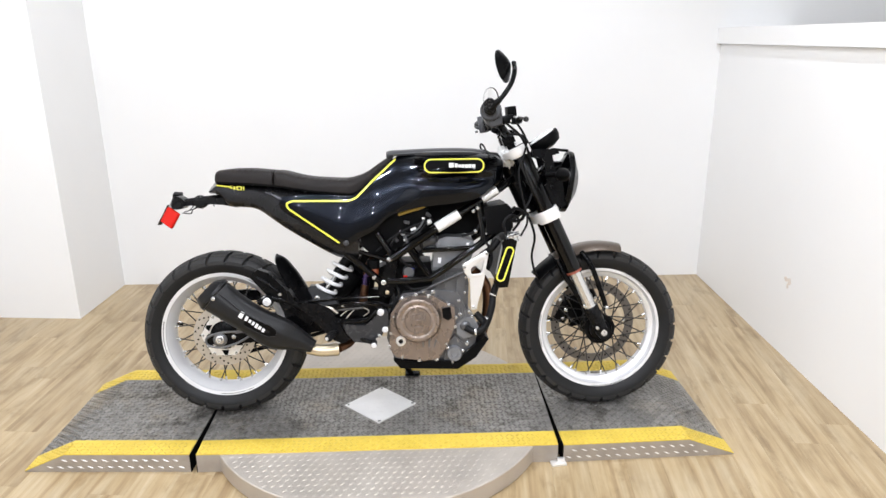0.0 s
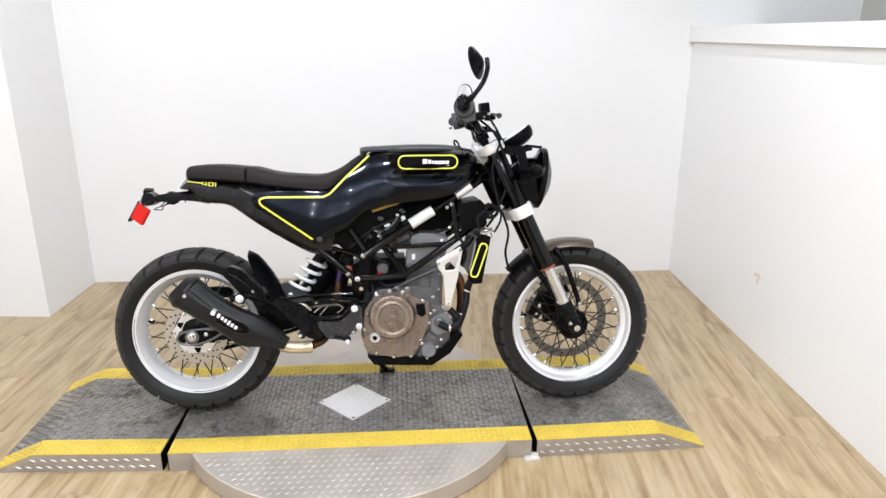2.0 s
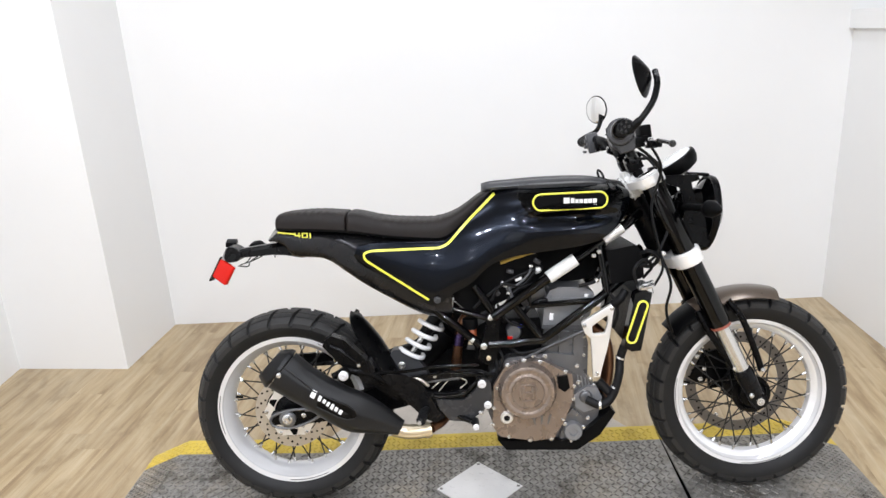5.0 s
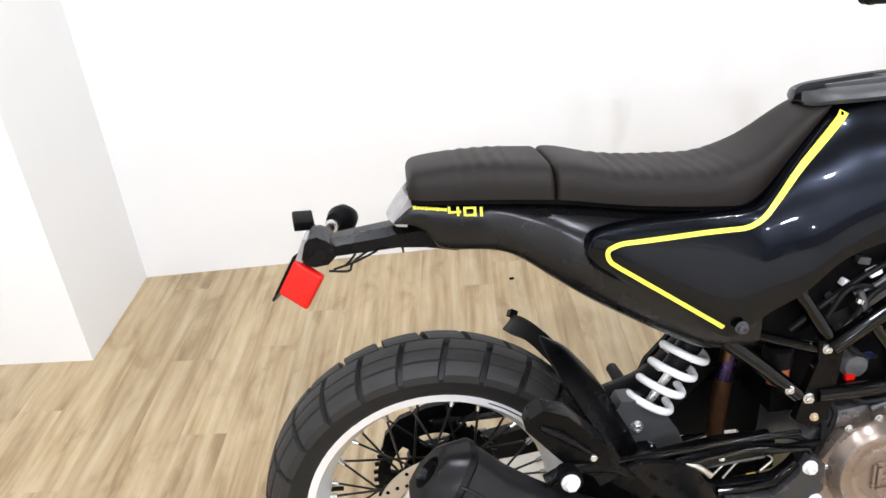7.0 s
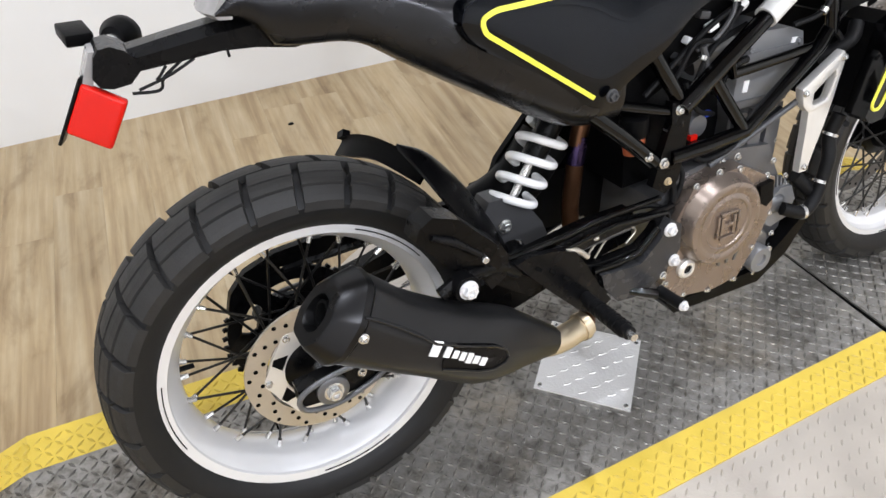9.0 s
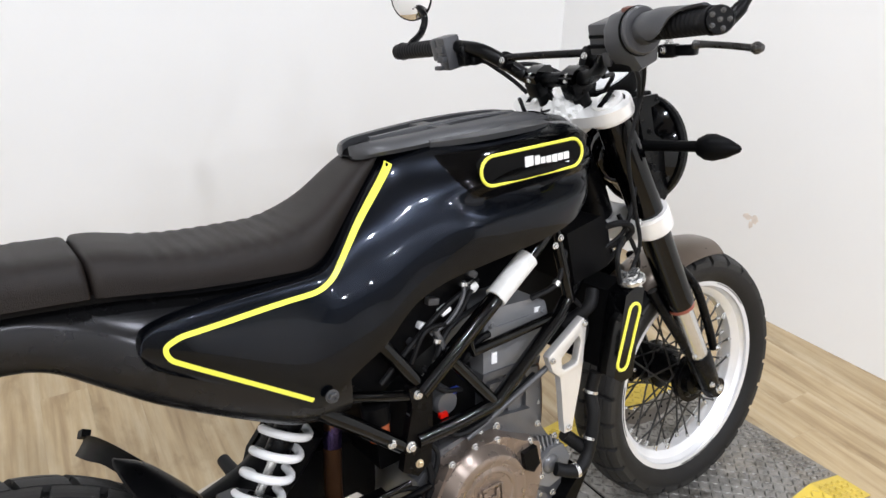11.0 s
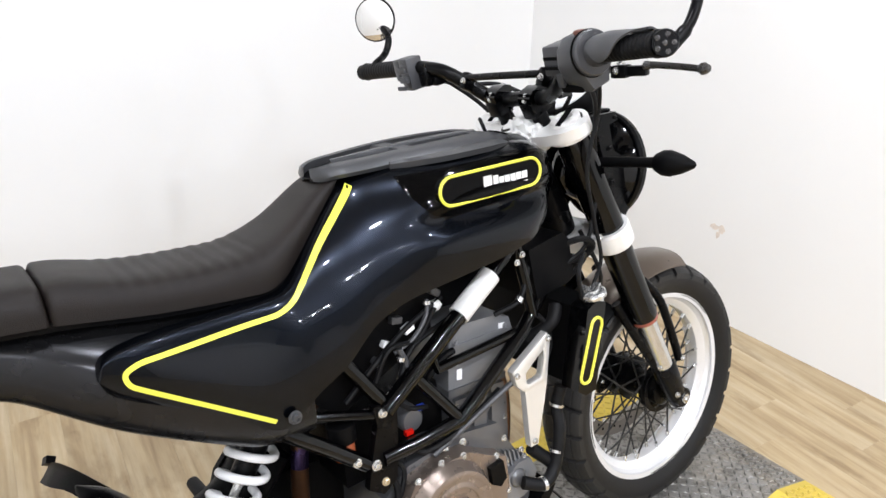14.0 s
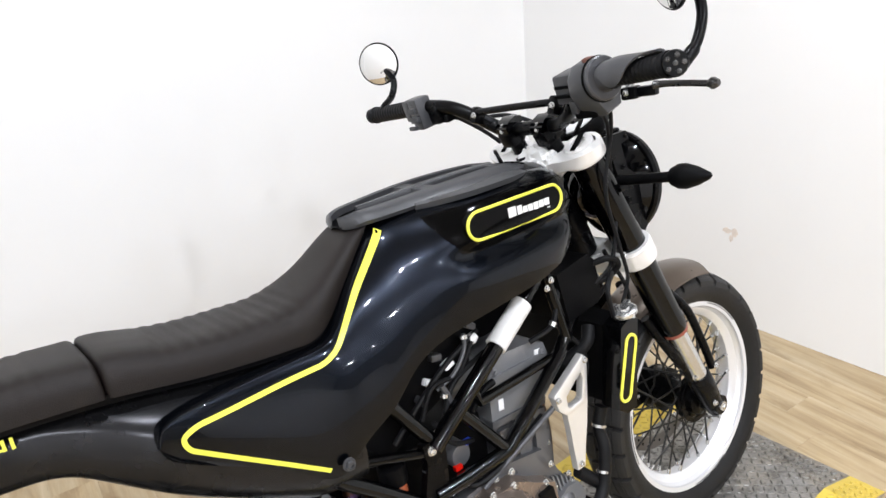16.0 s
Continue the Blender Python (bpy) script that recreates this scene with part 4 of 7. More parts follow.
pad(0.002, 0.2080, (0.05, 0.165), "passenger_seat", "black ribbed passenger seat pad")
pad(0.2095, 0.632, (0.27, 0.50), "rider_seat", "black ribbed rider seat rising to the tank")
bm = bmesh.new()
loft(bm, [[(x, y, z) for y, z in ((-seat_w(x) * 0.93, seat_zb(x) - 0.008), (seat_w(x) * 0.93, seat_zb(x) - 0.008), (seat_w(x) * 0.95, seat_zb(x) + 0.004), (-seat_w(x) * 0.95, seat_zb(x) + 0.004))] for x in [0.005 + 0.615 * i / 30 for i in range(31)]])
part("seat_pan", bm, M_PLASTIC, bike, "black plastic seat pan")

# rack on the tank: two rails, cross slats and a small tie loop at its front
rack_w = curve((0.598, 0.018), (0.604, 0.040), (0.62, 0.056), (0.64, 0.064), (0.70, 0.074), (0.80, 0.082), (0.90, 0.078), (0.945, 0.062))
rack_z = curve((0.598, 0.926), (0.62, 0.931), (0.66, 0.933), (0.78, 0.937), (0.90, 0.935), (0.945, 0.928))
wing_gap = curve((0.70, 0.002), (0.745, 0.013), (0.80, 0.014), (0.835, 0.004), (0.855, -0.005), (0.94, -0.005))
wing_out = curve((0.70, 0.079), (0.73, 0.096), (0.76, 0.110), (0.80, 0.117), (0.86, 0.114), (0.91, 0.100), (0.936, 0.080))


def shoulder(x, y):
    """The height of the tank cover's shoulder y out from the middle."""
    k = min(1.0, max(0.0, (y - side_wt(x)) / (side_wb(x) - side_wt(x))))
    return side_zb(x) + (side_zt(x) - side_zb(x)) * max(0.0, 1 - k ** (1 / 0.6)) ** (1 / side_p(x))


bm = bmesh.new()
loops = []
for i in range(31):
    x = 0.598 + 0.349 * (i / 30) ** 1.3
    w, z = rack_w(x), rack_z(x)
    loops.append([(x, y, zz) for y, zz in ((-w * 0.96, z - 0.012), (-w * 0.5, z - 0.008), (w * 0.5, z - 0.008), (w * 0.96, z - 0.012), (w * 0.9, z - 0.006), (-w * 0.9, z - 0.006))])
loft(bm, loops)
rack = part("tank_rack", bm, M_PLASTIC, bike, "dark grey plastic tank rack with long slots")
for s in (-1, 1):
    bm = bmesh.new()
    loops = []
    for i in range(41):
        x = 0.5985 + 0.352 * (i / 40) ** 1.25
        w, z = rack_w(x), rack_z(x)
        inner = w * (0.44 + 0.16 * math.sin(math.pi * min(1, (x - 0.598) / 0.30)))
        loops.append([(x, s * y, zz) for y, zz in ((w - 0.002, z - 0.011), (w + 0.003, z - 0.005), (w * 0.93, z + 0.0035), (inner + 0.006, z + 0.0095), (inner, z + 0.0075), (inner + 0.002, z - 0.004))])
    loft(bm, loops)
    bevel(bm, 0.0012, 1, 25)
    part("rack_rail", bm, M_GREYPL, rack, "broad bevelled side rail")
    # the wing that hugs the shoulder of the tank, with an open slot between it and the rail
    bm = bmesh.new()
    loops = []
    for i in range(31):
        x = 0.700 + 0.236 * i / 30
        w0 = rack_w(x) + wing_gap(x)
        w1 = max(w0 + 0.003, wing_out(x))
        w0, crease = min(w0, w1 - 0.004), max(w0 + 0.001, w1 - 0.016)
        top, base = rack_z(x) - 0.001, shoulder(x, w1)
        rim = min(top - 0.004, base + 0.014)
        loops.append([(x, s * y, z) for y, z in ((w0, top - 0.006), (w0 + 0.0005, top), (crease, (top + rim) / 2 + 0.002), (w1, rim), (w1 - 0.003, rim - 0.009), (w0, rim - 0.011))])
    loft(bm, loops)
    bevel(bm, 0.0010, 1, 30)
    part("rack_wing", bm, M_GREYPL, rack, "angular side wing over the tank shoulder", 30)
    bm = bmesh.new()
    loft(bm, [[(x, s * y, z) for x, z in ((0.738, 0.930), (0.776, 0.930), (0.770, 0.9425), (0.744, 0.9425))] for y in (0.004, 0.050)])
    part("cross_slat", bm, M_GREYPL, rack)
bm = bmesh.new()
loops = []
for i in range(25):
    x = 0.640 + 0.300 * i / 24
    w, z = rack_w(x), rack_z(x)
    h = w * (0.05 + 0.09 * min(1.0, i / 14))
    loops.append([(x, y, zz) for y, zz in ((-h, z - 0.004), (h, z - 0.004), (h, z + 0.006), (h * 0.8, z + 0.0085), (-h * 0.8, z + 0.0085), (-h, z + 0.006))])
loft(bm, loops)
part("rack_spine", bm, M_GREYPL, rack, "dark grey centre spine")
bm = bmesh.new()
loft(bm, [[(x, y, z) for y, z in ((-w, zb), (w, zb), (w * 0.9, zt), (w * 0.45, zt + 0.003), (-w * 0.45, zt + 0.003), (-w * 0.9, zt))] for x, w, zb, zt in ((0.900, 0.074, 0.926, 0.939), (0.940, 0.066, 0.918, 0.934), (0.972, 0.054, 0.905, 0.921), (0.998, 0.042, 0.880, 0.896))])
bevel(bm, 0.004)
part("rack_hood", bm, M_GREYPL, rack, "dark grey hood before the handlebar")
bm = bmesh.new()
box(bm, (0.956, -0.030, 0.9335), (0.030, 0.024, 0.003), (0, 20, 0))
part("hood_recess", bm, M_GAP, rack)
bm = bmesh.new()
tube(bm, spline([(0.944, -0.014, 0.930), (0.936, -0.014, 0.946), (0.936, -0.008, 0.957), (0.942, 0.002, 0.958), (0.952, 0.008, 0.947), (0.958, 0.008, 0.930)], 5), 0.0033, 8)
part("tie_loop", bm, M_BLACK, rack)
# inner tank top and nose between the covers
bm = bmesh.new()
loft(bm, [[(x, w * math.copysign(abs(math.cos(a)) ** 0.6, math.cos(a)), zc + h * math.copysign(abs(math.sin(a)) ** 0.6, math.sin(a))) for a in [2 * math.pi * k / 20 for k in range(20)]] for x, w, zc, h in ((0.52, 0.06, 0.76, 0.05), (0.62, 0.085, 0.82, 0.075), (0.75, 0.125, 0.84, 0.09), (0.90, 0.125, 0.855, 0.078), (0.96, 0.10, 0.865, 0.068), (0.995, 0.075, 0.868, 0.060), (1.012, 0.055, 0.868, 0.045))])
part("fuel_tank", bm, M_BLACK, bike, "black inner fuel tank")
bolt(bike, 0.460, -0.148, 0.628, 0.010, M_GREYPL, "cover_bolt")

# ------------------------------------------------ frame
def bar(name, pts, r, material=None, smooth=0, label="", parent=None, seg=12):
    material = material or (M_FRAME if "frame" in name else None)
    bm = bmesh.new()
    tube(bm, spline(pts, smooth) if smooth else pts, r, seg)
    return part(name, bm, material or M_BLACK, parent or bike, label)


def solid(name, outline, y0, y1, material, width=0.004, label="", parent=None, segments=2):
    bm = bmesh.new()
    plate(bm, outline, y0, y1)
    bevel(bm, width, segments)
    return part(name, bm, material, parent or bike, label)


for s in (-1, 1):
    bar("frame_tube", [(0.612, s * 0.125, 0.566), (0.767, s * 0.118, 0.668), (0.857, s * 0.108, 0.722), (1.0, s * 0.075, 0.806), (1.045, s * 0.045, 0.835)], 0.0145)
    bar("frame_tube", [(0.598, s * 0.125, 0.488), (0.66, s * 0.127, 0.489), (0.748, s * 0.129, 0.496), (0.905, s * 0.118, 0.600), (1.01, s * 0.085, 0.672), (1.07, s * 0.045, 0.720)], 0.0125)
    bar("frame_tube", [(0.672, s * 0.121, 0.603), (0.746, s * 0.128, 0.500)], 0.0105)
    bar("frame_tube", [(0.715, s * 0.112, 0.625), (0.722, s * 0.114, 0.592), (0.905, s * 0.112, 0.600)], 0.0085)
    bar("frame_tube", [(0.918, s * 0.100, 0.752), (0.937, s * 0.112, 0.616)], 0.0105)
    bar("frame_tube", [(0.622, s * 0.118, 0.566), (0.565, s * 0.105, 0.655)], 0.0120)
    bar("frame_tube", [(0.606, s * 0.118, 0.560), (0.500, s * 0.100, 0.590)], 0.0085)
    bar("subframe_tube", [(0.572, s * 0.118, 0.487), (0.508, s * 0.118, 0.545), (0.428, s * 0.112, 0.612), (0.30, s * 0.085, 0.680)], 0.0125)
    solid("frame_plate", [(0.592, 0.580), (0.634, 0.576), (0.626, 0.500), (0.618, 0.445), (0.592, 0.428), (0.566, 0.446), (0.580, 0.500), (0.594, 0.545)], s * 0.112, s * 0.127, M_BLACK, 0.004, "welded black frame plate")
    bolt(bike, 0.606, s * 0.127, 0.566, 0.008, M_CHROME)
    bolt(bike, 0.584, s * 0.127, 0.484, 0.009, M_CHROME)
    bolt(bike, 0.596, s * 0.127, 0.449, 0.007, M_PIPE)
    bolt(bike, 0.552, s * 0.128, 0.503, 0.0075, M_CHROME)
# pale sleeves wrapped round the upper tube, and the steering head
for s in (-1,):
    bar("tube_sleeve", [(0.772, s * 0.1165, 0.671), (0.850, s * 0.109, 0.718)], 0.0185, M_FILM, label="whitish protective sleeve", seg=16)
    bar("tube_sleeve", [(0.930, s * 0.093, 0.766), (0.985, s * 0.079, 0.798)], 0.0175, M_SILVER, label="silver sleeve", seg=16)
bm = bmesh.new()
tube(bm, [(1.030, 0, 0.905), (1.062, 0, 0.835), (1.100, 0, 0.755), (1.118, 0, 0.712)], [0.034, 0.036, 0.036, 0.034], 20)
part("steering_head", bm, M_BLACK, bike)
solid("electrics_cover", [(0.936, 0.738), (1.018, 0.752), (1.034, 0.735), (1.040, 0.668), (1.030, 0.655), (0.950, 0.644)], -0.112, 0.112, M_PLASTIC, 0.008, "black plastic side cover")
bolt(bike, 0.915, -0.118, 0.738, 0.006)
bolt(bike, 0.900, -0.121, 0.728, 0.006)

# ------------------------------------------------ engine
case = solid("crankcase", [(0.612, 0.212), (0.640, 0.190), (0.840, 0.186), (0.900, 0.235), (0.915, 0.310), (0.868, 0.388), (0.842, 0.440), (0.764, 0.452), (0.650, 0.440), (0.600, 0.400), (0.590, 0.280)], -0.106, 0.110, M_CASE, 0.010, "dark grey cast crankcase", segments=3)
cover = solid("clutch_cover", [(0.640, 0.424), (0.606, 0.372), (0.603, 0.300), (0.598, 0.252), (0.622, 0.219), (0.717, 0.203), (0.772, 0.209), (0.806, 0.262), (0.833, 0.333), (0.829, 0.394), (0.796, 0.410), (0.752, 0.436), (0.695, 0.438)], -0.140, -0.100, M_BRONZE, 0.007, "bronze-brown clutch cover", segments=3)
mC = Matrix.Translation((0.701, 0, 0.354)) @ AXLE_TURN
bm = bmesh.new()
lathe(bm, [(0.084, 0.138), (0.083, 0.145), (0.079, 0.150), (0.0775, 0.158), (0.074, 0.164), (0.069, 0.1655), (0.060, 0.1655), (0.057, 0.1635), (0.054, 0.1635), (0.051, 0.1655), (0.046, 0.1655), (0.044, 0.163), (0.0001, 0.163)], 64, mC)
dome = part("cover_dome", bm, M_BRONZE, cover, "round raised dome")
for dx, dz, wx, wz in ((-0.014, 0.0, 0.008, 0.036), (0.014, 0.0, 0.008, 0.036), (0, 0.0, 0.024, 0.007), (0, 0.024, 0.040, 0.006), (0, -0.026, 0.034, 0.006), (-0.024, 0.0, 0.005, 0.046), (0.024, 0.0, 0.005, 0.046)):
    bm = bmesh.new()
    box(bm, (0.701 + dx * 0.92, -0.1650, 0.354 + dz * 0.92), (wx * 0.92, 0.006, wz * 0.92))
    bevel(bm, 0.0012, 2)
    part("emblem_bar", bm, M_BRONZE, dome)
bm = bmesh.new()
lathe(bm, [(0.018, 0.136), (0.018, 0.146), (0.014, 0.150), (0.009, 0.150), (0.008, 0.144), (0.0001, 0.144)], 28, Matrix.Translation((0.640, 0, 0.277)) @ AXLE_TURN)
part("filler_plug", bm, M_SILVER, cover, "silver oil plug")
bm = bmesh.new()
lathe(bm, [(0.0001, 0.1442), (0.0085, 0.1442), (0.0085, 0.1475), (0.0078, 0.1475), (0.0072, 0.1460), (0.0001, 0.1460)], 6, Matrix.Translation((0.640, 0, 0.277)) @ AXLE_TURN)
part("plug_recess", bm, M_BRKT, cover, "dark hexagon in the oil plug")
solid("cover_clip", [(0.786, 0.392), (0.815, 0.396), (0.820, 0.360), (0.806, 0.348), (0.788, 0.360)], -0.150, -0.138, M_PLASTIC, 0.004, "black plastic cap", cover)
for k in range(3):
    solid("cover_rib", [(0.712 + 0.024 * k, 0.278), (0.720 + 0.024 * k, 0.280), (0.722 + 0.018 * k, 0.252), (0.718 + 0.018 * k, 0.252)], -0.1425, -0.138, M_CASE, 0.001, "", cover)
for x, z in ((0.616, 0.364), (0.606, 0.305), (0.601, 0.258), (0.644, 0.219), (0.704, 0.206), (0.765, 0.207), (0.799, 0.263), (0.829, 0.324), (0.809, 0.402), (0.740, 0.434), (0.695, 0.440), (0.648, 0.428)):
    bolt(cover, x, -0.1375, z, 0.0068)
bm = bmesh.new()
lathe(bm, [(0.027, 0.10), (0.027, 0.136), (0.024, 0.142), (0.012, 0.142), (0.011, 0.138), (0.0001, 0.138)], 32, Matrix.Translation((0.828, 0, 0.225)) @ AXLE_TURN)
part("oil_filter_cap", bm, M_CYL, bike, "dark grey round filter cap")
for a in range(3):
    bolt(bike, 0.828 + 0.031 * math.cos(2.1 * a + 0.3), -0.130, 0.225 + 0.031 * math.sin(2.1 * a + 0.3), 0.006)
# cylinder, head and its ribs
cyl = solid("cylinder", [(0.752, 0.430), (0.880, 0.372), (0.884, 0.470), (0.872, 0.520), (0.760, 0.530)], -0.086, 0.085, M_CASE, 0.008, "grey cylinder with cast ribs", segments=3)
head = solid("cylinder_head", [(0.756, 0.526), (0.862, 0.520), (0.882, 0.530), (0.905, 0.590), (0.900, 0.604), (0.774, 0.606), (0.762, 0.590)], -0.090, 0.085, M_CYL, 0.012, "smooth grey cylinder head", segments=4)
solid("head_flange", [(0.752, 0.519), (0.876, 0.512), (0.880, 0.524), (0.754, 0.531)], -0.094, 0.088, M_CASE, 0.003, "", head)
solid("valve_cover", [(0.766, 0.604), (0.908, 0.596), (0.902, 0.620), (0.872, 0.632), (0.806, 0.637), (0.780, 0.628)], -0.086, 0.083, M_CYL, 0.014, "grey valve cover", head, segments=4)
for x, z in ((0.782, 0.612), (0.892, 0.606)):
    bolt(head, x, -0.088, z, 0.007, M_CYL)
for x0, x1, lean in ((0.764, 0.790, 0.0), (0.798, 0.826, 0.004), (0.836, 0.864, 0.008)):
    solid("rib", [(x0, 0.436 - (x0 - 0.764) * 0.46), (x1, 0.436 - (x1 - 0.764) * 0.46), (x1 + lean, 0.508), (x0 + lean, 0.510)], -0.096, -0.084, M_CASE, 0.004, "cast rib", cyl, segments=3)
solid("web", [(0.770, 0.470), (0.878, 0.452), (0.878, 0.460), (0.770, 0.478)], -0.090, -0.084, M_CASE, 0.002, "", cyl)
# castings between the clutch cover and the front of the engine
solid("casting_boss", [(0.836, 0.330), (0.872, 0.352), (0.900, 0.350), (0.915, 0.318), (0.900, 0.285), (0.862, 0.276), (0.838, 0.292)], -0.122, -0.100, M_CYL, 0.006, "grey pump housing", case, segments=3)
for k in range(5):
    x0, z0 = 0.846 + 0.010 * k, 0.384 - 0.004 * k
    solid("casting_rib", [(x0, z0), (x0 + 0.004, z0 - 0.002), (x0 + 0.010, z0 - 0.036), (x0 + 0.006, z0 - 0.036)], -0.114, -0.102, M_CYL, 0.001, "", case)
solid("casting_step", [(0.806, 0.262), (0.830, 0.288), (0.858, 0.262), (0.862, 0.214), (0.836, 0.192), (0.790, 0.196)], -0.120, -0.100, M_CASE, 0.006, "", case)
for x, z, r in ((0.884, 0.372, 0.006), (0.846, 0.412, 0.006), (0.908, 0.300, 0.006), (0.874, 0.256, 0.006), (0.876, 0.228, 0.005), (0.836, 0.352, 0.006), (0.842, 0.268, 0.006), (0.756, 0.444, 0.007), (0.722, 0.447, 0.006)):
    bolt(case, x, -0.116, z, r)
bm = bmesh.new()
box(bm, (0.781, -0.0905, 0.553), (0.011, 0.002, 0.020), (0, 6, 0))
part("label", bm, M_WHITEINK, cyl, "small white sticker")
bm = bmesh.new()
box(bm, (0.884, -0.0865, 0.609), (0.014, 0.003, 0.009), (0, 6, 0))
part("label", bm, M_WHITEINK, cyl, "small white sticker")
for x, z in ((0.872, 0.490), (0.766, 0.500), (0.868, 0.545), (0.868, 0.436)):
    bolt(cyl, x, -0.091, z, 0.006)
bar("tensioner_rod", [(0.700, -0.110, 0.440), (0.760, -0.118, 0.470), (0.880, -0.125, 0.522)], 0.0055, M_GREYHOSE)
# intake, wiring and small black boxes behind the frame tubes
solid("electrics_tray", [(0.600, 0.600), (0.740, 0.625), (0.920, 0.640), (0.960, 0.720), (0.960, 0.800), (0.700, 0.760), (0.620, 0.720)], 0.010, 0.080, M_PLASTIC, 0.010, "black airbox side beneath the tank")
solid("airbox", [(0.500, 0.700), (0.505, 0.610), (0.560, 0.560), (0.640, 0.600), (0.740, 0.640), (0.745, 0.735), (0.620, 0.720)], -0.080, 0.080, M_PLASTIC, 0.010, "black airbox")
solid("gearbox_top", [(0.560, 0.420), (0.560, 0.520), (0.600, 0.545), (0.750, 0.545), (0.765, 0.440), (0.700, 0.425)], -0.062, 0.085, M_PLASTIC, 0.010, "dark starter and gearbox housing")
bm = bmesh.new()
lathe(bm, [(0.022, 0.050), (0.022, 0.098), (0.018, 0.104), (0.0001, 0.104)], 28, Matrix.Translation((0.672, 0, 0.515)) @ AXLE_TURN)
part("starter_motor", bm, M_CASE, bike, "small dark grey starter motor")
bm = bmesh.new()
box(bm, (0.660, -0.106, 0.500), (0.014, 0.008, 0.008))
part("starter_cap", bm, M_RED, bike, "small red cap")
bm = bmesh.new()
box(bm, (0.690, -0.102, 0.532), (0.012, 0.008, 0.008))
part("connector", bm, mat("blue_connector", (0.02, 0.06, 0.5), 0.4), bike, "small blue connector")
bm = bmesh.new()
tube(bm, [(0.548, -0.098, 0.500), (0.548, -0.095, 0.532)], [0.017, 0.019], 20)
reservoir = part("brake_reservoir", bm, mat("amber_fluid", (0.30, 0.075, 0.03), 0.2, coat=0.5), bike, "amber brake fluid reservoir")
bm = bmesh.new()
tube(bm, [(0.548, -0.095, 0.530), (0.548, -0.095, 0.536), (0.548, -0.094, 0.558), (0.548, -0.094, 0.561)], [0.0215, 0.0225, 0.0225, 0.019], 24)
part("reservoir_cap", bm, M_PLASTIC, reservoir, "black cap")
for k, (x, y, z, a) in enumerate(((0.650, -0.088, 0.652, 30), (0.690, -0.090, 0.668, -20), (0.668, -0.092, 0.690, 12), (0.745, -0.092, 0.715, 35), (0.628, -0.090, 0.630, 50), (0.600, -0.118, 0.530, 0))):
    bm = bmesh.new()
    box(bm, (x, y, z), (0.020, 0.014, 0.012), (0, a, 0))
    bevel(bm, 0.003)
    part("connector", bm, M_WHITEINK if k in (0, 1) else M_GREYPL, bike, "small white plug" if k in (0, 1) else "small grey plug")
CABLES = [
    [(0.560, -0.100, 0.590), (0.620, -0.105, 0.640), (0.680, -0.098, 0.672), (0.760, -0.090, 0.700)],
    [(0.610, -0.110, 0.610), (0.640, -0.112, 0.655), (0.700, -0.100, 0.650), (0.740, -0.098, 0.690)],
    [(0.640, -0.100, 0.545), (0.652, -0.112, 0.600), (0.690, -0.100, 0.640), (0.770, -0.085, 0.655)],
    [(0.600, -0.105, 0.470), (0.620, -0.118, 0.420), (0.600, -0.122, 0.360), (0.575, -0.112, 0.330)],
    [(0.626, -0.108, 0.470), (0.636, -0.118, 0.440), (0.610, -0.120, 0.395), (0.560, -0.118, 0.412), (0.460, -0.110, 0.404), (0.360, -0.105, 0.372)],
    [(0.660, -0.104, 0.470), (0.690, -0.112, 0.455), (0.760, -0.115, 0.470), (0.850, -0.110, 0.505)],
]
for k, pts in enumerate(CABLES):
    bar("cable", pts, (0.0045, 0.004, 0.005, 0.006, 0.0045, 0.0055)[k], M_HOSE, 6, seg=8)
# throttle body, injector rail and hose ends among the tubes
bm = bmesh.new()
tube(bm, [(0.700, -0.030, 0.600), (0.742, -0.040, 0.618), (0.772, -0.045, 0.626)], [0.030, 0.028, 0.026], 20)
part("throttle_body", bm, M_CASE, bike, "dark grey throttle body")
for pts, r, m in (
    ([(0.700, -0.098, 0.560), (0.716, -0.104, 0.585), (0.742, -0.100, 0.600), (0.770, -0.094, 0.602)], 0.0065, M_BRKT),
    ([(0.640, -0.104, 0.575), (0.668, -0.110, 0.612), (0.660, -0.108, 0.648)], 0.0050, M_GREYHOSE),
    ([(0.655, -0.100, 0.640), (0.690, -0.104, 0.655), (0.720, -0.100, 0.682), (0.728, -0.096, 0.708)], 0.0036, M_GREYHOSE),
    ([(0.628, -0.112, 0.600), (0.640, -0.116, 0.570), (0.662, -0.112, 0.545), (0.700, -0.105, 0.530)], 0.0042, M_HOSE),
    ([(0.860, -0.100, 0.640), (0.905, -0.112, 0.655), (0.930, -0.108, 0.690), (0.960, -0.090, 0.730)], 0.0050, M_HOSE),
    ([(0.930, -0.112, 0.632), (0.955, -0.122, 0.600), (0.962, -0.125, 0.560), (0.950, -0.120, 0.520)], 0.0048, M_HOSE),
):
    bar("cable", pts, r, m, 6, seg=8)
for p, q in (((0.660, -0.109, 0.628), (0.662, -0.109, 0.634)), ((0.726, -0.0965, 0.700), (0.727, -0.096, 0.706)), ((0.905, -0.112, 0.654), (0.911, -0.112, 0.660))):
    bar("hose_clip", [p, q], 0.0075, M_CHROME, seg=14)
bm = bmesh.new()
tube(bm, [(0.738, -0.088, 0.684), (0.746, -0.090, 0.690), (0.754, -0.090, 0.694)], [0.007, 0.010, 0.008], 14)
part("sensor", bm, M_FILM, bike, "whitish plastic sensor")
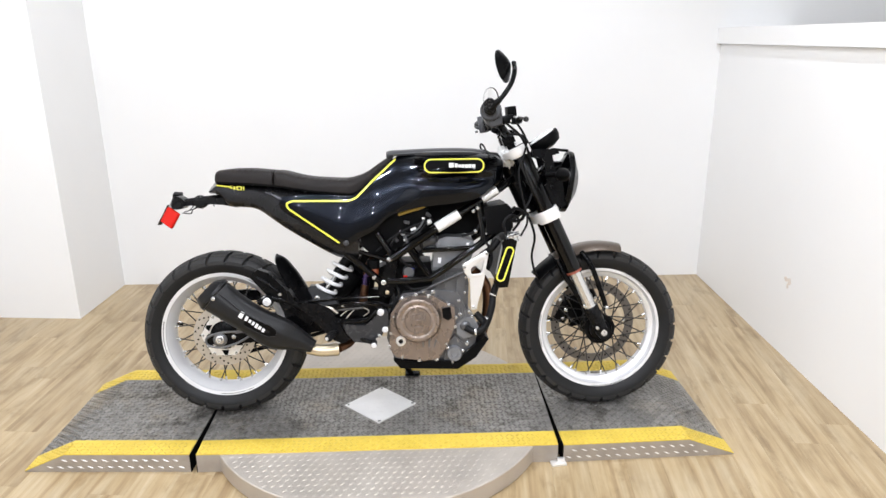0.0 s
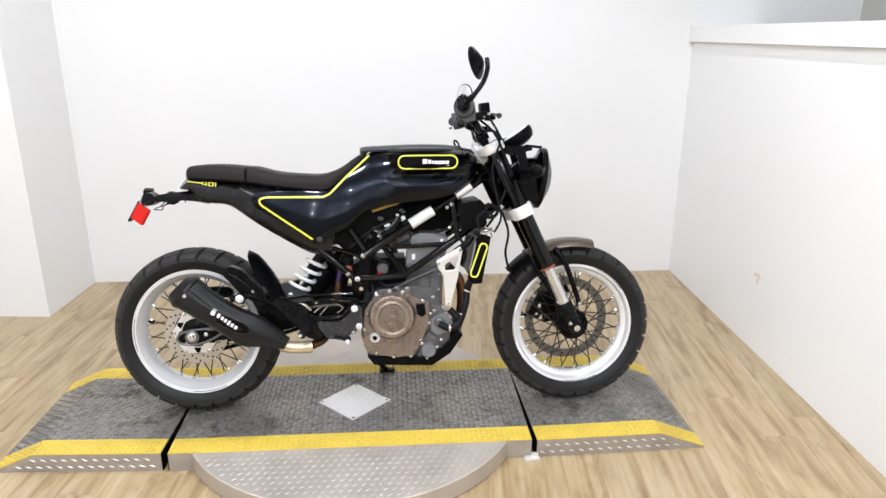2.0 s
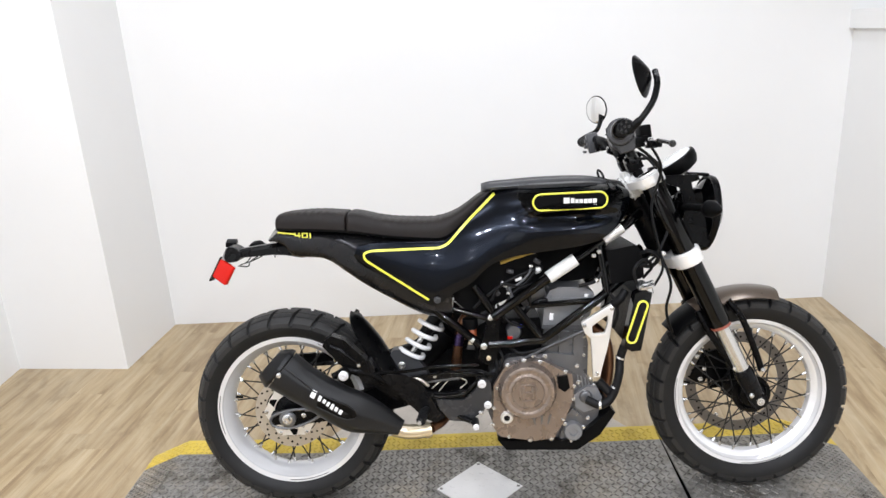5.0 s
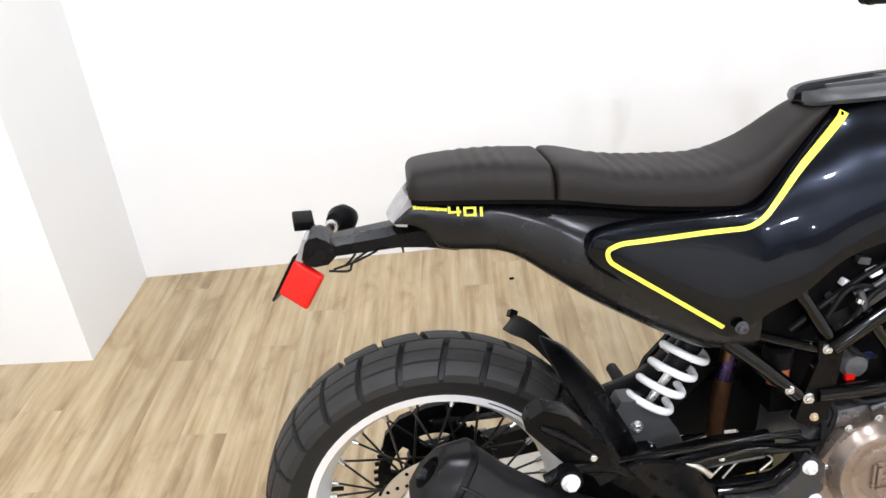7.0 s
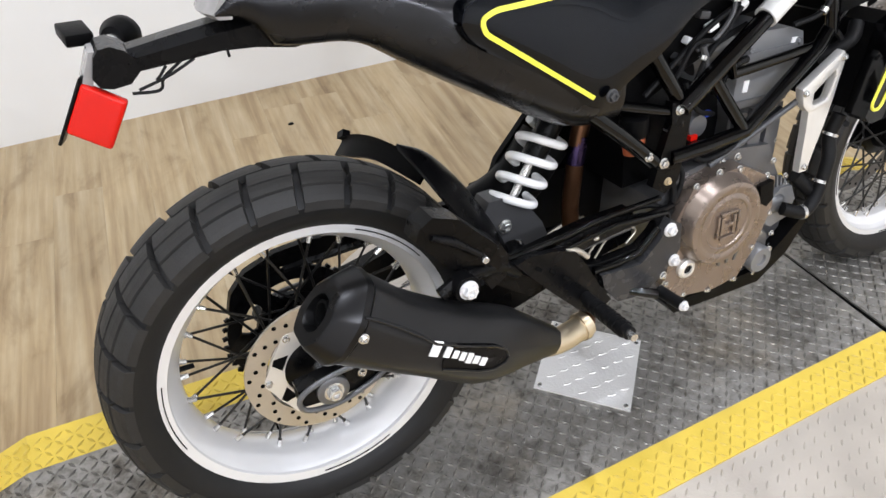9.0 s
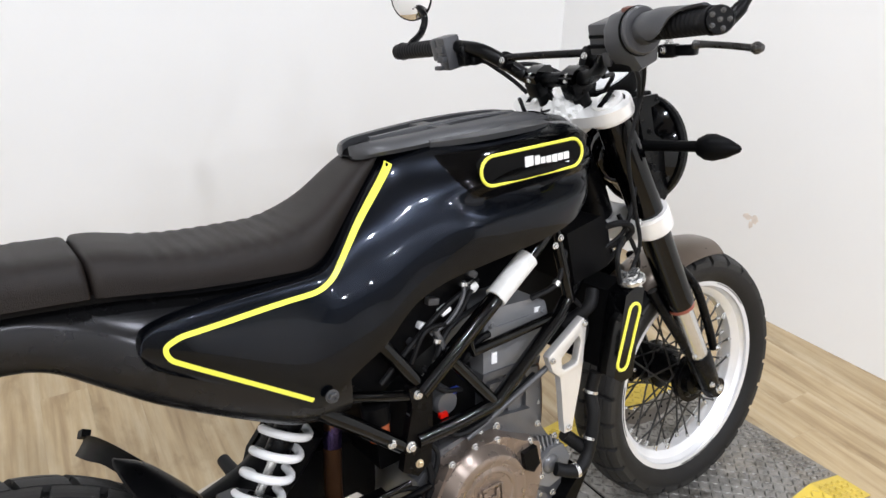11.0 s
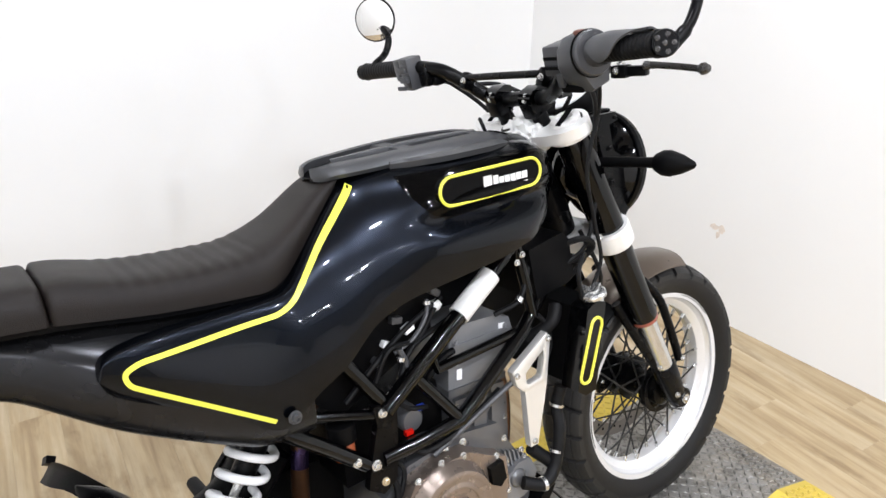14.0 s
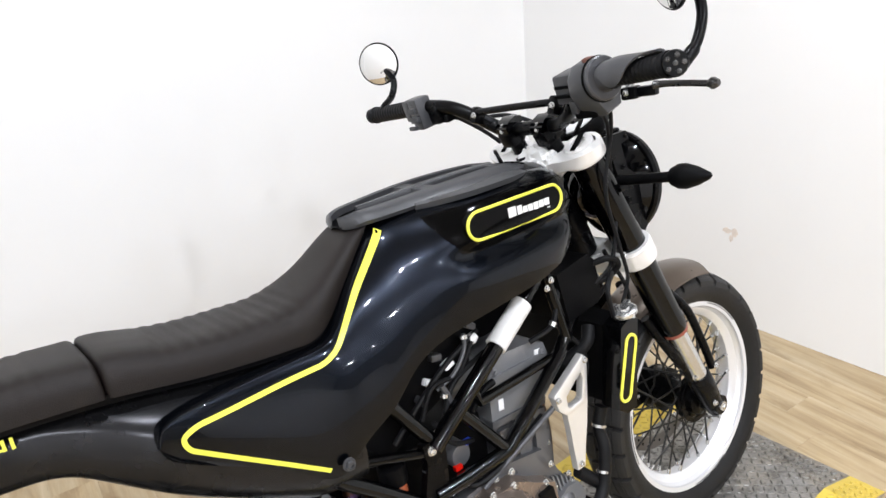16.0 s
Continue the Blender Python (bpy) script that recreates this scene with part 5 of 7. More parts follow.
# dull yellow strip along the tank's lower edge
bar("tank_strip", [(0.640, -0.118, 0.7195), (0.686, -0.118, 0.734), (0.732, -0.118, 0.7470)], 0.0055, M_STRIP, label="dull yellow strip")
# belly
solid("belly_pan", [(0.612, 0.206), (0.636, 0.176), (0.840, 0.168), (0.905, 0.210), (0.950, 0.275), (0.938, 0.286), (0.886, 0.240), (0.826, 0.198), (0.660, 0.200)], -0.132, 0.120, M_PLASTIC, 0.004, "black belly pan")
bar("down_pipe", [(0.905, 0.02, 0.50), (0.955, 0.03, 0.44), (0.960, 0.03, 0.34), (0.925, 0.02, 0.235), (0.84, 0.0, 0.176)], 0.019, M_DOWNPIPE, 6, "dark exhaust header")
# water pump with its pipe up to the radiator
bm = bmesh.new()
lathe(bm, [(0.021, 0.10), (0.021, 0.116), (0.018, 0.124), (0.012, 0.128), (0.0001, 0.128)], 28, Matrix.Translation((0.868, 0, 0.322)) @ AXLE_TURN)
part("water_pump", bm, M_CASE, bike, "grey water pump")
bar("water_pipe", [(0.868, -0.135, 0.318), (0.905, -0.150, 0.306), (0.938, -0.146, 0.328), (0.960, -0.140, 0.390), (0.966, -0.128, 0.430), (0.978, -0.130, 0.470)], 0.0122, M_HOSE, 6, "grey water hose")
for p, q in (((0.966, -0.128, 0.432), (0.968, -0.128, 0.437)), ((0.947, -0.142, 0.350), (0.949, -0.1415, 0.355)), ((0.900, -0.149, 0.306), (0.907, -0.150, 0.306))):
    bar("hose_clamp", [p, q], 0.0138, M_CHROME, seg=20)
for x, z in ((0.850, 0.362), (0.893, 0.352), (0.844, 0.300), (0.885, 0.290)):
    bolt(bike, x, -0.112, z, 0.0065)

# silver bracket beside the cylinder
bm = bmesh.new()
frame_plate(bm, [(0.942, 0.592), (0.950, 0.580), (0.937, 0.500), (0.918, 0.500), (0.884, 0.496), (0.867, 0.512), (0.858, 0.543), (0.900, 0.568)], [(0.931, 0.561), (0.934, 0.550), (0.924, 0.512), (0.916, 0.510), (0.894, 0.508), (0.889, 0.512), (0.888, 0.531), (0.910, 0.547)], -0.140, -0.124, 40)
bevel(bm, 0.0025)
bracket = part("silver_bracket", bm, M_SILVER, bike, "silver cast bracket with a triangular window")
bm = bmesh.new()
loft(bm, [[(x, y, z) for x, y in ((a, -0.139), (b, -0.139), (b, -0.125), (a, -0.125))] for a, b, z in ((0.8835, 0.9375, 0.503), (0.886, 0.928, 0.462), (0.887, 0.916, 0.420), (0.889, 0.907, 0.384))])
bevel(bm, 0.003)
part("bracket_leg", bm, M_SILVER, bracket, "silver bracket leg")
bolt(bracket, 0.866, -0.141, 0.535, 0.006)
bolt(bracket, 0.943, -0.141, 0.581, 0.006)
bolt(bracket, 0.898, -0.140, 0.394, 0.006)

# ------------------------------------------------ radiator
solid("radiator_core", [(1.000, 0.625), (1.040, 0.636), (1.012, 0.480), (0.975, 0.484)], -0.150, 0.150, M_PLASTIC, 0.004, "black radiator core")
for s in (-1, 1):
    shroud = solid("radiator_shroud", [(0.998, 0.628), (1.022, 0.638), (1.044, 0.630), (1.012, 0.470), (0.985, 0.468), (0.966, 0.482)], s * 0.145, s * 0.186, M_FRAME, 0.009, "gloss black radiator shroud with a yellow outline", segments=3)
    axis = math.atan2(0.605 - 0.487, 1.026 - 0.985)
    ca, sa = math.cos(axis), math.sin(axis)
    loop = [(1.0025 + u * ca - v * sa, 0.550 + u * sa + v * ca) for u, v in pill(-0.0605, 0.0605, -0.0130, 0.0130, 8)]
    bm = bmesh.new()
    tube(bm, [(x, s * 0.1865, z) for x, z in loop], 0.0030, 8, closed=True)
    part("yellow_outline", bm, M_YELLOW, shroud, "neon yellow outline")
mR = Matrix.Translation((1.034, -0.168, 0.634)) @ Matrix.Rotation(radians(-14), 4, "Y")
bm = bmesh.new()
lathe(bm, [(0.016, -0.01), (0.016, 0.008), (0.024, 0.008), (0.024, 0.014), (0.019, 0.017), (0.012, 0.017), (0.011, 0.021), (0.0001, 0.021)], 24, mR)
for a in (0, 90):
    box(bm, tuple(mR @ Vector((0, 0, 0.017))), (0.050, 0.012, 0.005), (0, -14, a + 20))
part("radiator_cap", bm, M_CHROME, bike, "silver radiator cap")
bar("overflow_hose", [(1.012, -0.160, 0.640), (1.000, -0.165, 0.690), (1.030, -0.150, 0.715), (1.060, -0.120, 0.690), (1.040, -0.100, 0.655)], 0.0045, M_HOSE, 6, seg=8)
bar("radiator_hose", [(0.985, -0.120, 0.625), (0.965, -0.128, 0.600), (0.930, -0.100, 0.570)], 0.012, M_HOSE, 5)

# ------------------------------------------------ exhaust
bar("exhaust_pipe", [(0.590, 0.000, 0.572), (0.552, 0.004, 0.560), (0.524, 0.004, 0.520), (0.514, 0.002, 0.480), (0.506, 0.000, 0.430), (0.498, -0.004, 0.370), (0.488, -0.030, 0.315), (0.462, -0.110, 0.272), (0.424, -0.154, 0.259)], 0.0150, M_DOWNPIPE, 6, "heat-tinted brown steel pipe", seg=20)
bar("pipe_band", [(0.5195, 0.0032, 0.503), (0.5140, 0.0020, 0.480), (0.5095, 0.0010, 0.455)], 0.0153, M_BLUED, label="blued stretch of the pipe", seg=20)
bar("exhaust_pipe", [(0.424, -0.156, 0.2575), (0.412, -0.158, 0.256), (0.400, -0.160, 0.255), (0.360, -0.168, 0.257), (0.318, -0.172, 0.268)], 0.0205, M_PIPE, 6, "golden steel link pipe", seg=20)
bar("pipe_clamp", [(0.418, -0.157, 0.257), (0.408, -0.158, 0.256)], 0.0235, M_PIPE, label="steel clamp", seg=20)
m_top = curve((-0.022, 0.042), (0.0, 0.055), (0.037, 0.063), (0.075, 0.056), (0.11, 0.047), (0.20, 0.039), (0.297, 0.042), (0.34, 0.036), (0.415, 0.020))
m_bot = curve((-0.022, -0.036), (0.0, -0.043), (0.037, -0.048), (0.11, -0.053), (0.186, -0.058), (0.273, -0.068), (0.314, -0.062), (0.36, -0.042), (0.42, -0.021))
m_wid = curve((-0.022, 0.040), (0.0, 0.046), (0.037, 0.052), (0.15, 0.054), (0.28, 0.050), (0.36, 0.036), (0.42, 0.022))
MUF_Y = curve((-0.02, -0.200), (0.20, -0.196), (0.42, -0.178))


FACETS = [(-0.46, 1.0), (0.46, 1.0), (0.95, 0.42), (1.0, -0.42), (0.58, -1.0), (-0.50, -1.0), (-0.97, -0.52), (-1.0, 0.30)]


def cut_corners(loop, rounds):
    for share in rounds:
        loop = [q for p, r in zip(loop, loop[1:] + loop[:1]) for q in ((p[0] + (r[0] - p[0]) * share, p[1] + (r[1] - p[1]) * share), (p[0] + (r[0] - p[0]) * (1 - share), p[1] + (r[1] - p[1]) * (1 - share)))]
    return loop


SECTION = cut_corners(FACETS, (0.14, 0.25))


def muffler_loop(sv, grow=0.0, lean=0.0, shrink=1.0):
    top, bot, w = m_top(sv) + grow, m_bot(sv) - grow, m_wid(sv) + grow
    out = []
    for py, pn in SECTION:
        nv = (top + bot) / 2 + (top - bot) / 2 * pn * shrink
        yv = MUF_Y(sv) + w * py * shrink
        su = sv + lean * pn
        out.append(Vector((-0.022 + 0.869 * su + 0.495 * nv, yv, 0.482 - 0.495 * su + 0.869 * nv)))
    return out


bm = bmesh.new()
loft(bm, [muffler_loop(0.050 + 0.368 * i / 40, 0.0, 0.012 * (1 - i / 40)) for i in range(41)])
muffler = part("muffler", bm, M_MUFF, bike, "matte black faceted muffler", 24)
bm = bmesh.new()
rings = [muffler_loop(0.0485, 0.001, 0.012), muffler_loop(0.046, 0.0035, 0.012), muffler_loop(0.038, 0.0035, 0.010), muffler_loop(0.014, -0.001, 0.010, 0.86), muffler_loop(0.010, -0.001, 0.010, 0.78)]
centre = sum(rings[-1], Vector()) / len(rings[-1])
rings += [[centre.lerp(v, 0.60) for v in rings[-1]], [centre.lerp(v, 0.50) + Vector((0.026, 0, -0.015)) for v in rings[-1]]]
loft(bm, rings)
part("end_cap", bm, M_CAP, muffler, "satin black faceted muffler end cap", 24)
bm = bmesh.new()
lathe(bm, [(0.013, 0.0), (0.017, 0.0), (0.017, 0.03), (0.013, 0.03)], 20, Matrix.Translation(centre + Vector((0.006, 0, -0.003))) @ Vector((0.869, 0, -0.495)).to_track_quat("Z", "Y").to_matrix().to_4x4(), closed=True)
part("tail_pipe", bm, M_GAP, muffler, "dark tail pipe")
along = Matrix(((0.869, 0, 0.495), (0, 1, 0), (-0.495, 0, 0.869))).to_4x4()


def on_muffler(sv, nv):
    return Vector((-0.022 + 0.869 * sv + 0.495 * nv, MUF_Y(sv) - m_wid(sv) - 0.0012, 0.482 - 0.495 * sv + 0.869 * nv))


bm = bmesh.new()
groove = [on_muffler(0.140 + 0.150 * u, -0.026 + 0.040 * v) for u, v in ((0.30, 0.92), (0.78, 0.98), (0.93, 0.86), (1.0, 0.60), (0.99, 0.35), (0.88, 0.08), (0.70, 0.0), (0.28, 0.02), (0.25, 0.30))]
loft(bm, [[v + Vector((0, 0.0004, 0)) for v in groove], [v + Vector((0, 0.008, 0)) for v in groove]])
part("print_panel", bm, M_BLACK, muffler, "gloss black recess")
bm = bmesh.new()
tube(bm, [v - Vector((0, 0.0004, 0)) for v in groove[:8]], 0.0017, 6)
part("recess_edge", bm, M_MUFF, muffler, "raised edge of the recess")
bm = bmesh.new()
tube(bm, [on_muffler(0.046 + 0.11 * k / 10, 0.033 - 0.022 * (k / 10) ** 1.6) + Vector((0, 0.004 * (1 - k / 10), 0)) for k in range(11)] + [on_muffler(0.185, 0.0128)], 0.0022, 6)
part("crease", bm, M_MUFF, muffler, "pressed crease along the muffler")
bm = bmesh.new()
for k, (u, w) in enumerate(((0.165, 0.013), (0.181, 0.009), (0.192, 0.008), (0.202, 0.008), (0.212, 0.008), (0.222, 0.009), (0.233, 0.009))):
    p = on_muffler(0.158 + (u - 0.165) * 1.28, 0.004 - 0.015 * (u - 0.165) / 0.07)
    bmesh.ops.create_cube(bm, size=1, matrix=Matrix.Translation(p) @ along @ Matrix.Diagonal((w * 1.02, 0.002, 0.022 if k == 0 else (0.012, 0.015, 0.011)[k % 3], 1)))
part("print", bm, M_WHITEINK, muffler, "small white print")
bolt(muffler, *on_muffler(0.052, 0.008), 0.007)
bm = bmesh.new()
tube(bm, [(0.193, -0.180, 0.439), (0.193, -0.203, 0.439)], 0.019, 24)
part("muffler_mount", bm, M_PLASTIC, muffler, "black rubber mount")
bolt(muffler, 0.193, -0.203, 0.439, 0.014, M_RIMLIP)
bar("muffler_hanger", [(0.160, -0.185, 0.432), (0.200, -0.182, 0.446), (0.260, -0.165, 0.430), (0.300, -0.150, 0.400)], 0.010, M_BLACK, 5)

# ------------------------------------------------ swingarm, chain, shock, mudguard
for s in (-1, 1):
    bm = bmesh.new()
    loft(bm, [[(x, s * yc + y, z) for y, z in ((-0.014, zb), (0.014, zb), (0.014, zt), (-0.014, zt))] for x, yc, zb, zt in ((-0.040, 0.105, 0.276, 0.306), (0.020, 0.105, 0.270, 0.312), (0.16, 0.104, 0.282, 0.338), (0.32, 0.100, 0.305, 0.388), (0.46, 0.094, 0.335, 0.402), (0.55, 0.090, 0.345, 0.400))])
    bevel(bm, 0.005)
    arm = part("swingarm_leg", bm, M_BLACK, bike, "satin black swingarm leg")
    bm = bmesh.new()
    tube(bm, spline([(0.066, s * 0.122, 0.320), (0.010, s * 0.123, 0.316), (-0.030, s * 0.123, 0.304), (-0.042, s * 0.123, 0.288), (-0.030, s * 0.123, 0.270), (0.015, s * 0.123, 0.264), (0.070, s * 0.122, 0.280), (0.115, s * 0.120, 0.305)], 5), 0.0042, 8)
    lathe(bm, [(0.0001, 0.118), (0.024, 0.118), (0.024, 0.126), (0.020, 0.129), (0.0001, 0.129)], 24, Matrix.Translation((0.008, 0, 0.291)) @ Matrix.Rotation(radians(90 if s < 0 else -90), 4, "X"))
    box(bm, (0.085, s * 0.121, 0.320), (0.050, 0.010, 0.010), (0, -6, 0))
    part("chain_adjuster", bm, M_CASE, arm, "grey chain adjuster")
    bolt(arm, 0.008, -0.127 if s < 0 else 0.140, 0.292, 0.015)
    bolt(arm, 0.055, -0.120 if s < 0 else 0.130, 0.300, 0.007)
    bolt(arm, 0.050, -0.120 if s < 0 else 0.130, 0.268, 0.006)
bar("swingarm_bridge", [(0.34, -0.09, 0.35), (0.36, 0, 0.36), (0.34, 0.09, 0.35)], 0.028, M_BLACK, 4)
bar("axle", [(REAR[0], -0.126, REAR[1]), (REAR[0], 0.126, REAR[1])], 0.010, M_CHROME)
bm = bmesh.new()
lathe(bm, [(0.086, -0.056), (0.108, -0.056), (0.108, -0.050), (0.086, -0.050)], 44, at_axle(REAR), closed=True)
lathe(bm, [(0.036, -0.058), (0.062, -0.058), (0.062, -0.048), (0.036, -0.048)], 36, at_axle(REAR), closed=True)
for k in range(6):
    a = 2 * math.pi * k / 6
    loft(bm, [[at_axle(REAR) @ (Matrix.Rotation(a, 4, "Z") @ Vector((r, w, z))) for w, z in ((-h, -0.0555), (h, -0.0555), (h, -0.0505), (-h, -0.0505))] for r, h in ((0.058, 0.018), (0.072, 0.012), (0.090, 0.020))])
for k in range(42):
    a = 2 * math.pi * k / 42
    box(bm, tuple(at_axle(REAR) @ Vector((0.111 * math.cos(a), 0.111 * math.sin(a), -0.053))), (0.008, 0.005, 0.006), (0, math.degrees(a), 0))
part("sprocket", bm, M_BLACK, rear_wheel, "black rear sprocket")
bm = bmesh.new()
tube(bm, [(0.008, 0.053, 0.400), (0.30, 0.053, 0.405), (0.56, 0.053, 0.380)], 0.008, 6, flat=0.7)
tube(bm, [(0.008, 0.053, 0.186), (0.30, 0.053, 0.255), (0.56, 0.053, 0.330)], 0.008, 6, flat=0.7)
part("chain", bm, M_BRKT, bike, "drive chain")
solid("chain_guard", [(-0.088, 0.352), (-0.078, 0.384), (-0.050, 0.414), (0.000, 0.432), (0.060, 0.436), (0.160, 0.430), (0.300, 0.424), (0.300, 0.398), (0.120, 0.404), (0.040, 0.408), (0.000, 0.405), (-0.040, 0.388), (-0.066, 0.350)], 0.050, 0.064, M_BLACK, 0.004, "black chain guard")
bm = bmesh.new()
box(bm, (0.060, -0.085, 0.365), (0.070, 0.034, 0.045), (0, -35, 0))
box(bm, (0.075, -0.100, 0.372), (0.050, 0.012, 0.028), (0, -35, 0))
bevel(bm, 0.006)
part("rear_caliper", bm, M_BLACK, bike, "black rear brake caliper")
# shock: body, shaft, and the white spring
low, high = Vector((0.352, -0.028, 0.420)), Vector((0.470, -0.014, 0.578))
ax = (high - low).normalized()
bm = bmesh.new()
tube(bm, [low + ax * v for v in (0.0, 0.03, 0.031, 0.095, 0.096, 0.19)], [0.016, 0.016, 0.0062, 0.0062, 0.019, 0.021], 20)
shock = part("shock_absorber", bm, M_BLACK, bike, "black shock absorber with a white coil spring")
e1 = ax.orthogonal().normalized()
e2 = ax.cross(e1)
bm = bmesh.new()
tube(bm, [low + ax * (0.018 + 0.136 * v) + 0.0345 * (e1 * math.cos(v * 2 * math.pi * 4.0 + 1.4) + e2 * math.sin(v * 2 * math.pi * 4.0 + 1.4)) for v in [k / 150 for k in range(151)]], 0.0068, 10)
part("spring", bm, M_SPRING, shock, "white coil spring")
bm = bmesh.new()
tube(bm, [low + ax * 0.03, low + ax * 0.10], 0.0072, 12)
part("shaft", bm, M_CHROME, shock, "bright damper shaft")
solid("shock_link", [(0.306, 0.444), (0.316, 0.462), (0.340, 0.462), (0.366, 0.446), (0.394, 0.424), (0.412, 0.398), (0.422, 0.372), (0.398, 0.358), (0.368, 0.352), (0.340, 0.362), (0.320, 0.400)], -0.048, -0.008, M_GREYPL, 0.009, "grey cast shock link", segments=3)
bolt(bike, 0.341, -0.049, 0.414, 0.012)
bolt(bike, 0.362, -0.049, 0.372, 0.011)
bar("inner_fender", [(0.30, 0.02, 0.40), (0.40, 0.03, 0.43), (0.47, 0.03, 0.50)], 0.045, M_PLASTIC, 4, "black plastic inner fender")


def arc_sheet(c, r, a0, a1, y0, y1, thick, drop=0.012, n=18, across=10):
    """A curved sheet over a wheel, its edges turned down."""
    bm = bmesh.new()
    rows = []
    for i in range(n + 1):
        a = radians(a0 + (a1 - a0) * i / n)
        loop = []
        for lay in (0.0, -thick):
            ks = range(across + 1) if lay == 0.0 else range(across, -1, -1)
            for k in ks:
                v = 2 * k / across - 1
                rr = r + lay - drop * abs(v) ** 3
                loop.append((c[0] + rr * math.cos(a), (y0 + y1) / 2 + (y1 - y0) / 2 * v, c[1] + rr * math.sin(a)))
        rows.append(loop)
    loft(bm, rows)
    return bm


# hugger: a leaf blade over the tyre, and the strip that runs on to its far tip
def between(knots, u):
    return Vector([curve(*[(i / (len(knots) - 1), k[c]) for i, k in enumerate(knots)])(u) for c in range(3)])


OUTER = [(0.194, -0.004, 0.577), (0.228, 0.000, 0.553), (0.252, -0.002, 0.527), (0.280, -0.008, 0.492), (0.312, -0.012, 0.434), (0.331, -0.015, 0.388), (0.350, -0.020, 0.330)]
INNER = [(0.193, -0.012, 0.574), (0.199, -0.055, 0.561), (0.214, -0.083, 0.531), (0.244, -0.093, 0.478), (0.271, -0.100, 0.431), (0.299, -0.102, 0.388), (0.325, -0.102, 0.340)]
bm = bmesh.new()
rows = []
for i in range(29):
    a, b = between(OUTER, i / 28), between(INNER, i / 28)
    out = Vector(((a.x + b.x) / 2 - REAR[0], 0, (a.z + b.z) / 2 - REAR[1])).normalized()
    crown = [a.lerp(b, k / 10) + out * (0.20 * (a - b).length * (1 - (2 * k / 10 - 1) ** 2)) for k in range(11)]
    rows.append(crown + [v - out * 0.004 for v in reversed(crown)])
loft(bm, rows)
hugger = part("mudguard", bm, M_BLACK, bike, "black leaf-shaped rear hugger")
bm = bmesh.new()
TIP_TOP = [(0.178, 0.200, 0.522), (0.188, 0.150, 0.541), (0.206, 0.090, 0.548), (0.246, 0.014, 0.527)]
TIP_LOW = [(0.160, 0.200, 0.494), (0.168, 0.150, 0.508), (0.190, 0.090, 0.518), (0.226, 0.010, 0.498)]
rows = []
for i in range(13):
    a, b = between(TIP_TOP, i / 12), between(TIP_LOW, i / 12)
    crown = [a.lerp(b, k / 5) + Vector((0.006, 0, 0.004)) * (1 - (2 * k / 5 - 1) ** 2) for k in range(6)]
    rows.append(crown + [v + Vector((0.004, 0, -0.004)) for v in reversed(crown)])
loft(bm, rows)
box(bm, (0.180, 0.196, 0.526), (0.014, 0.020, 0.012), (-35, 30, 0))
part("mudguard_tip", bm, M_PLASTIC, hugger, "black upturned end of the hugger")

# ------------------------------------------------ foot controls
before_feet = set(bpy.data.objects)
bm = bmesh.new()
frame_plate(bm, [(0.572, 0.412), (0.584, 0.384), (0.580, 0.340), (0.560, 0.298), (0.430, 0.300), (0.372, 0.350), (0.362, 0.412), (0.468, 0.427)], [(0.542, 0.410), (0.549, 0.398), (0.538, 0.384), (0.514, 0.367), (0.427, 0.364), (0.404, 0.376), (0.392, 0.398), (0.470, 0.409)], -0.156, -0.140, 48)
bevel(bm, 0.003)
hanger = part("foot_bracket", bm, M_BRKT, bike, "black footrest bracket")
for x, z, r in ((0.562, 0.392, 0.012), (0.576, 0.330, 0.011), (0.556, 0.308, 0.007), (0.430, 0.414, 0.005)):
    bolt(hanger, x, -0.172 if x > 0.5 else -0.156, z, r, M_RIMLIP if r > 0.01 else M_CHROME)
solid("heel_guard", [(0.280, 0.424), (0.304, 0.430), (0.351, 0.424), (0.385, 0.410), (0.410, 0.371), (0.435, 0.325), (0.455, 0.298), (0.429, 0.283), (0.398, 0.295), (0.333, 0.363)], -0.169, -0.158, M_BRKT, 0.004, "black heel guard with slots", hanger)
solid("bracket_web", [(0.433, 0.351), (0.509, 0.345), (0.545, 0.377), (0.563, 0.409), (0.587, 0.393), (0.589, 0.347), (0.557, 0.307), (0.516, 0.283), (0.467, 0.289), (0.439, 0.325)], -0.171, -0.148, M_WEB, 0.011, "dark grey chamfered bracket arm", hanger, 1)
for x, z in ((0.318, 0.405), (0.342, 0.392), (0.366, 0.372), (0.388, 0.350)):
    bm = bmesh.new()
    box(bm, (x, -0.1695, z), (0.013, 0.002, 0.006), (0, 42, 0))
    part("guard_slot", bm, M_GAP, hanger)
peg = bar("footpeg", [(0.405, -0.165, 0.322), (0.398, -0.190, 0.325), (0.392, -0.288, 0.334)], [0.010, 0.0125, 0.0105], M_HOSE, 0, "black rubber footpeg")
for k in range(7):
    y = -0.198 - 0.012 * k
    bar("peg_rib", [(0.3975 - 0.0006 * k, y, 0.3262 + 0.0009 * k), (0.3973 - 0.0006 * k, y - 0.005, 0.3265 + 0.0009 * k)], 0.0135, M_HOSE, parent=peg)
bar("peg_tip", [(0.3915, -0.287, 0.334), (0.390, -0.300, 0.335)], 0.006, M_CHROME, parent=peg)
bar("brake_pedal", [(0.455, -0.148, 0.312), (0.500, -0.168, 0.296), (0.532, -0.190, 0.290)], 0.008, M_FRAME, 5, "black brake pedal")
bar("pedal_tip", [(0.539, -0.186, 0.292), (0.540, -0.238, 0.293)], 0.0098, M_HOSE, label="black rubber pedal tip")
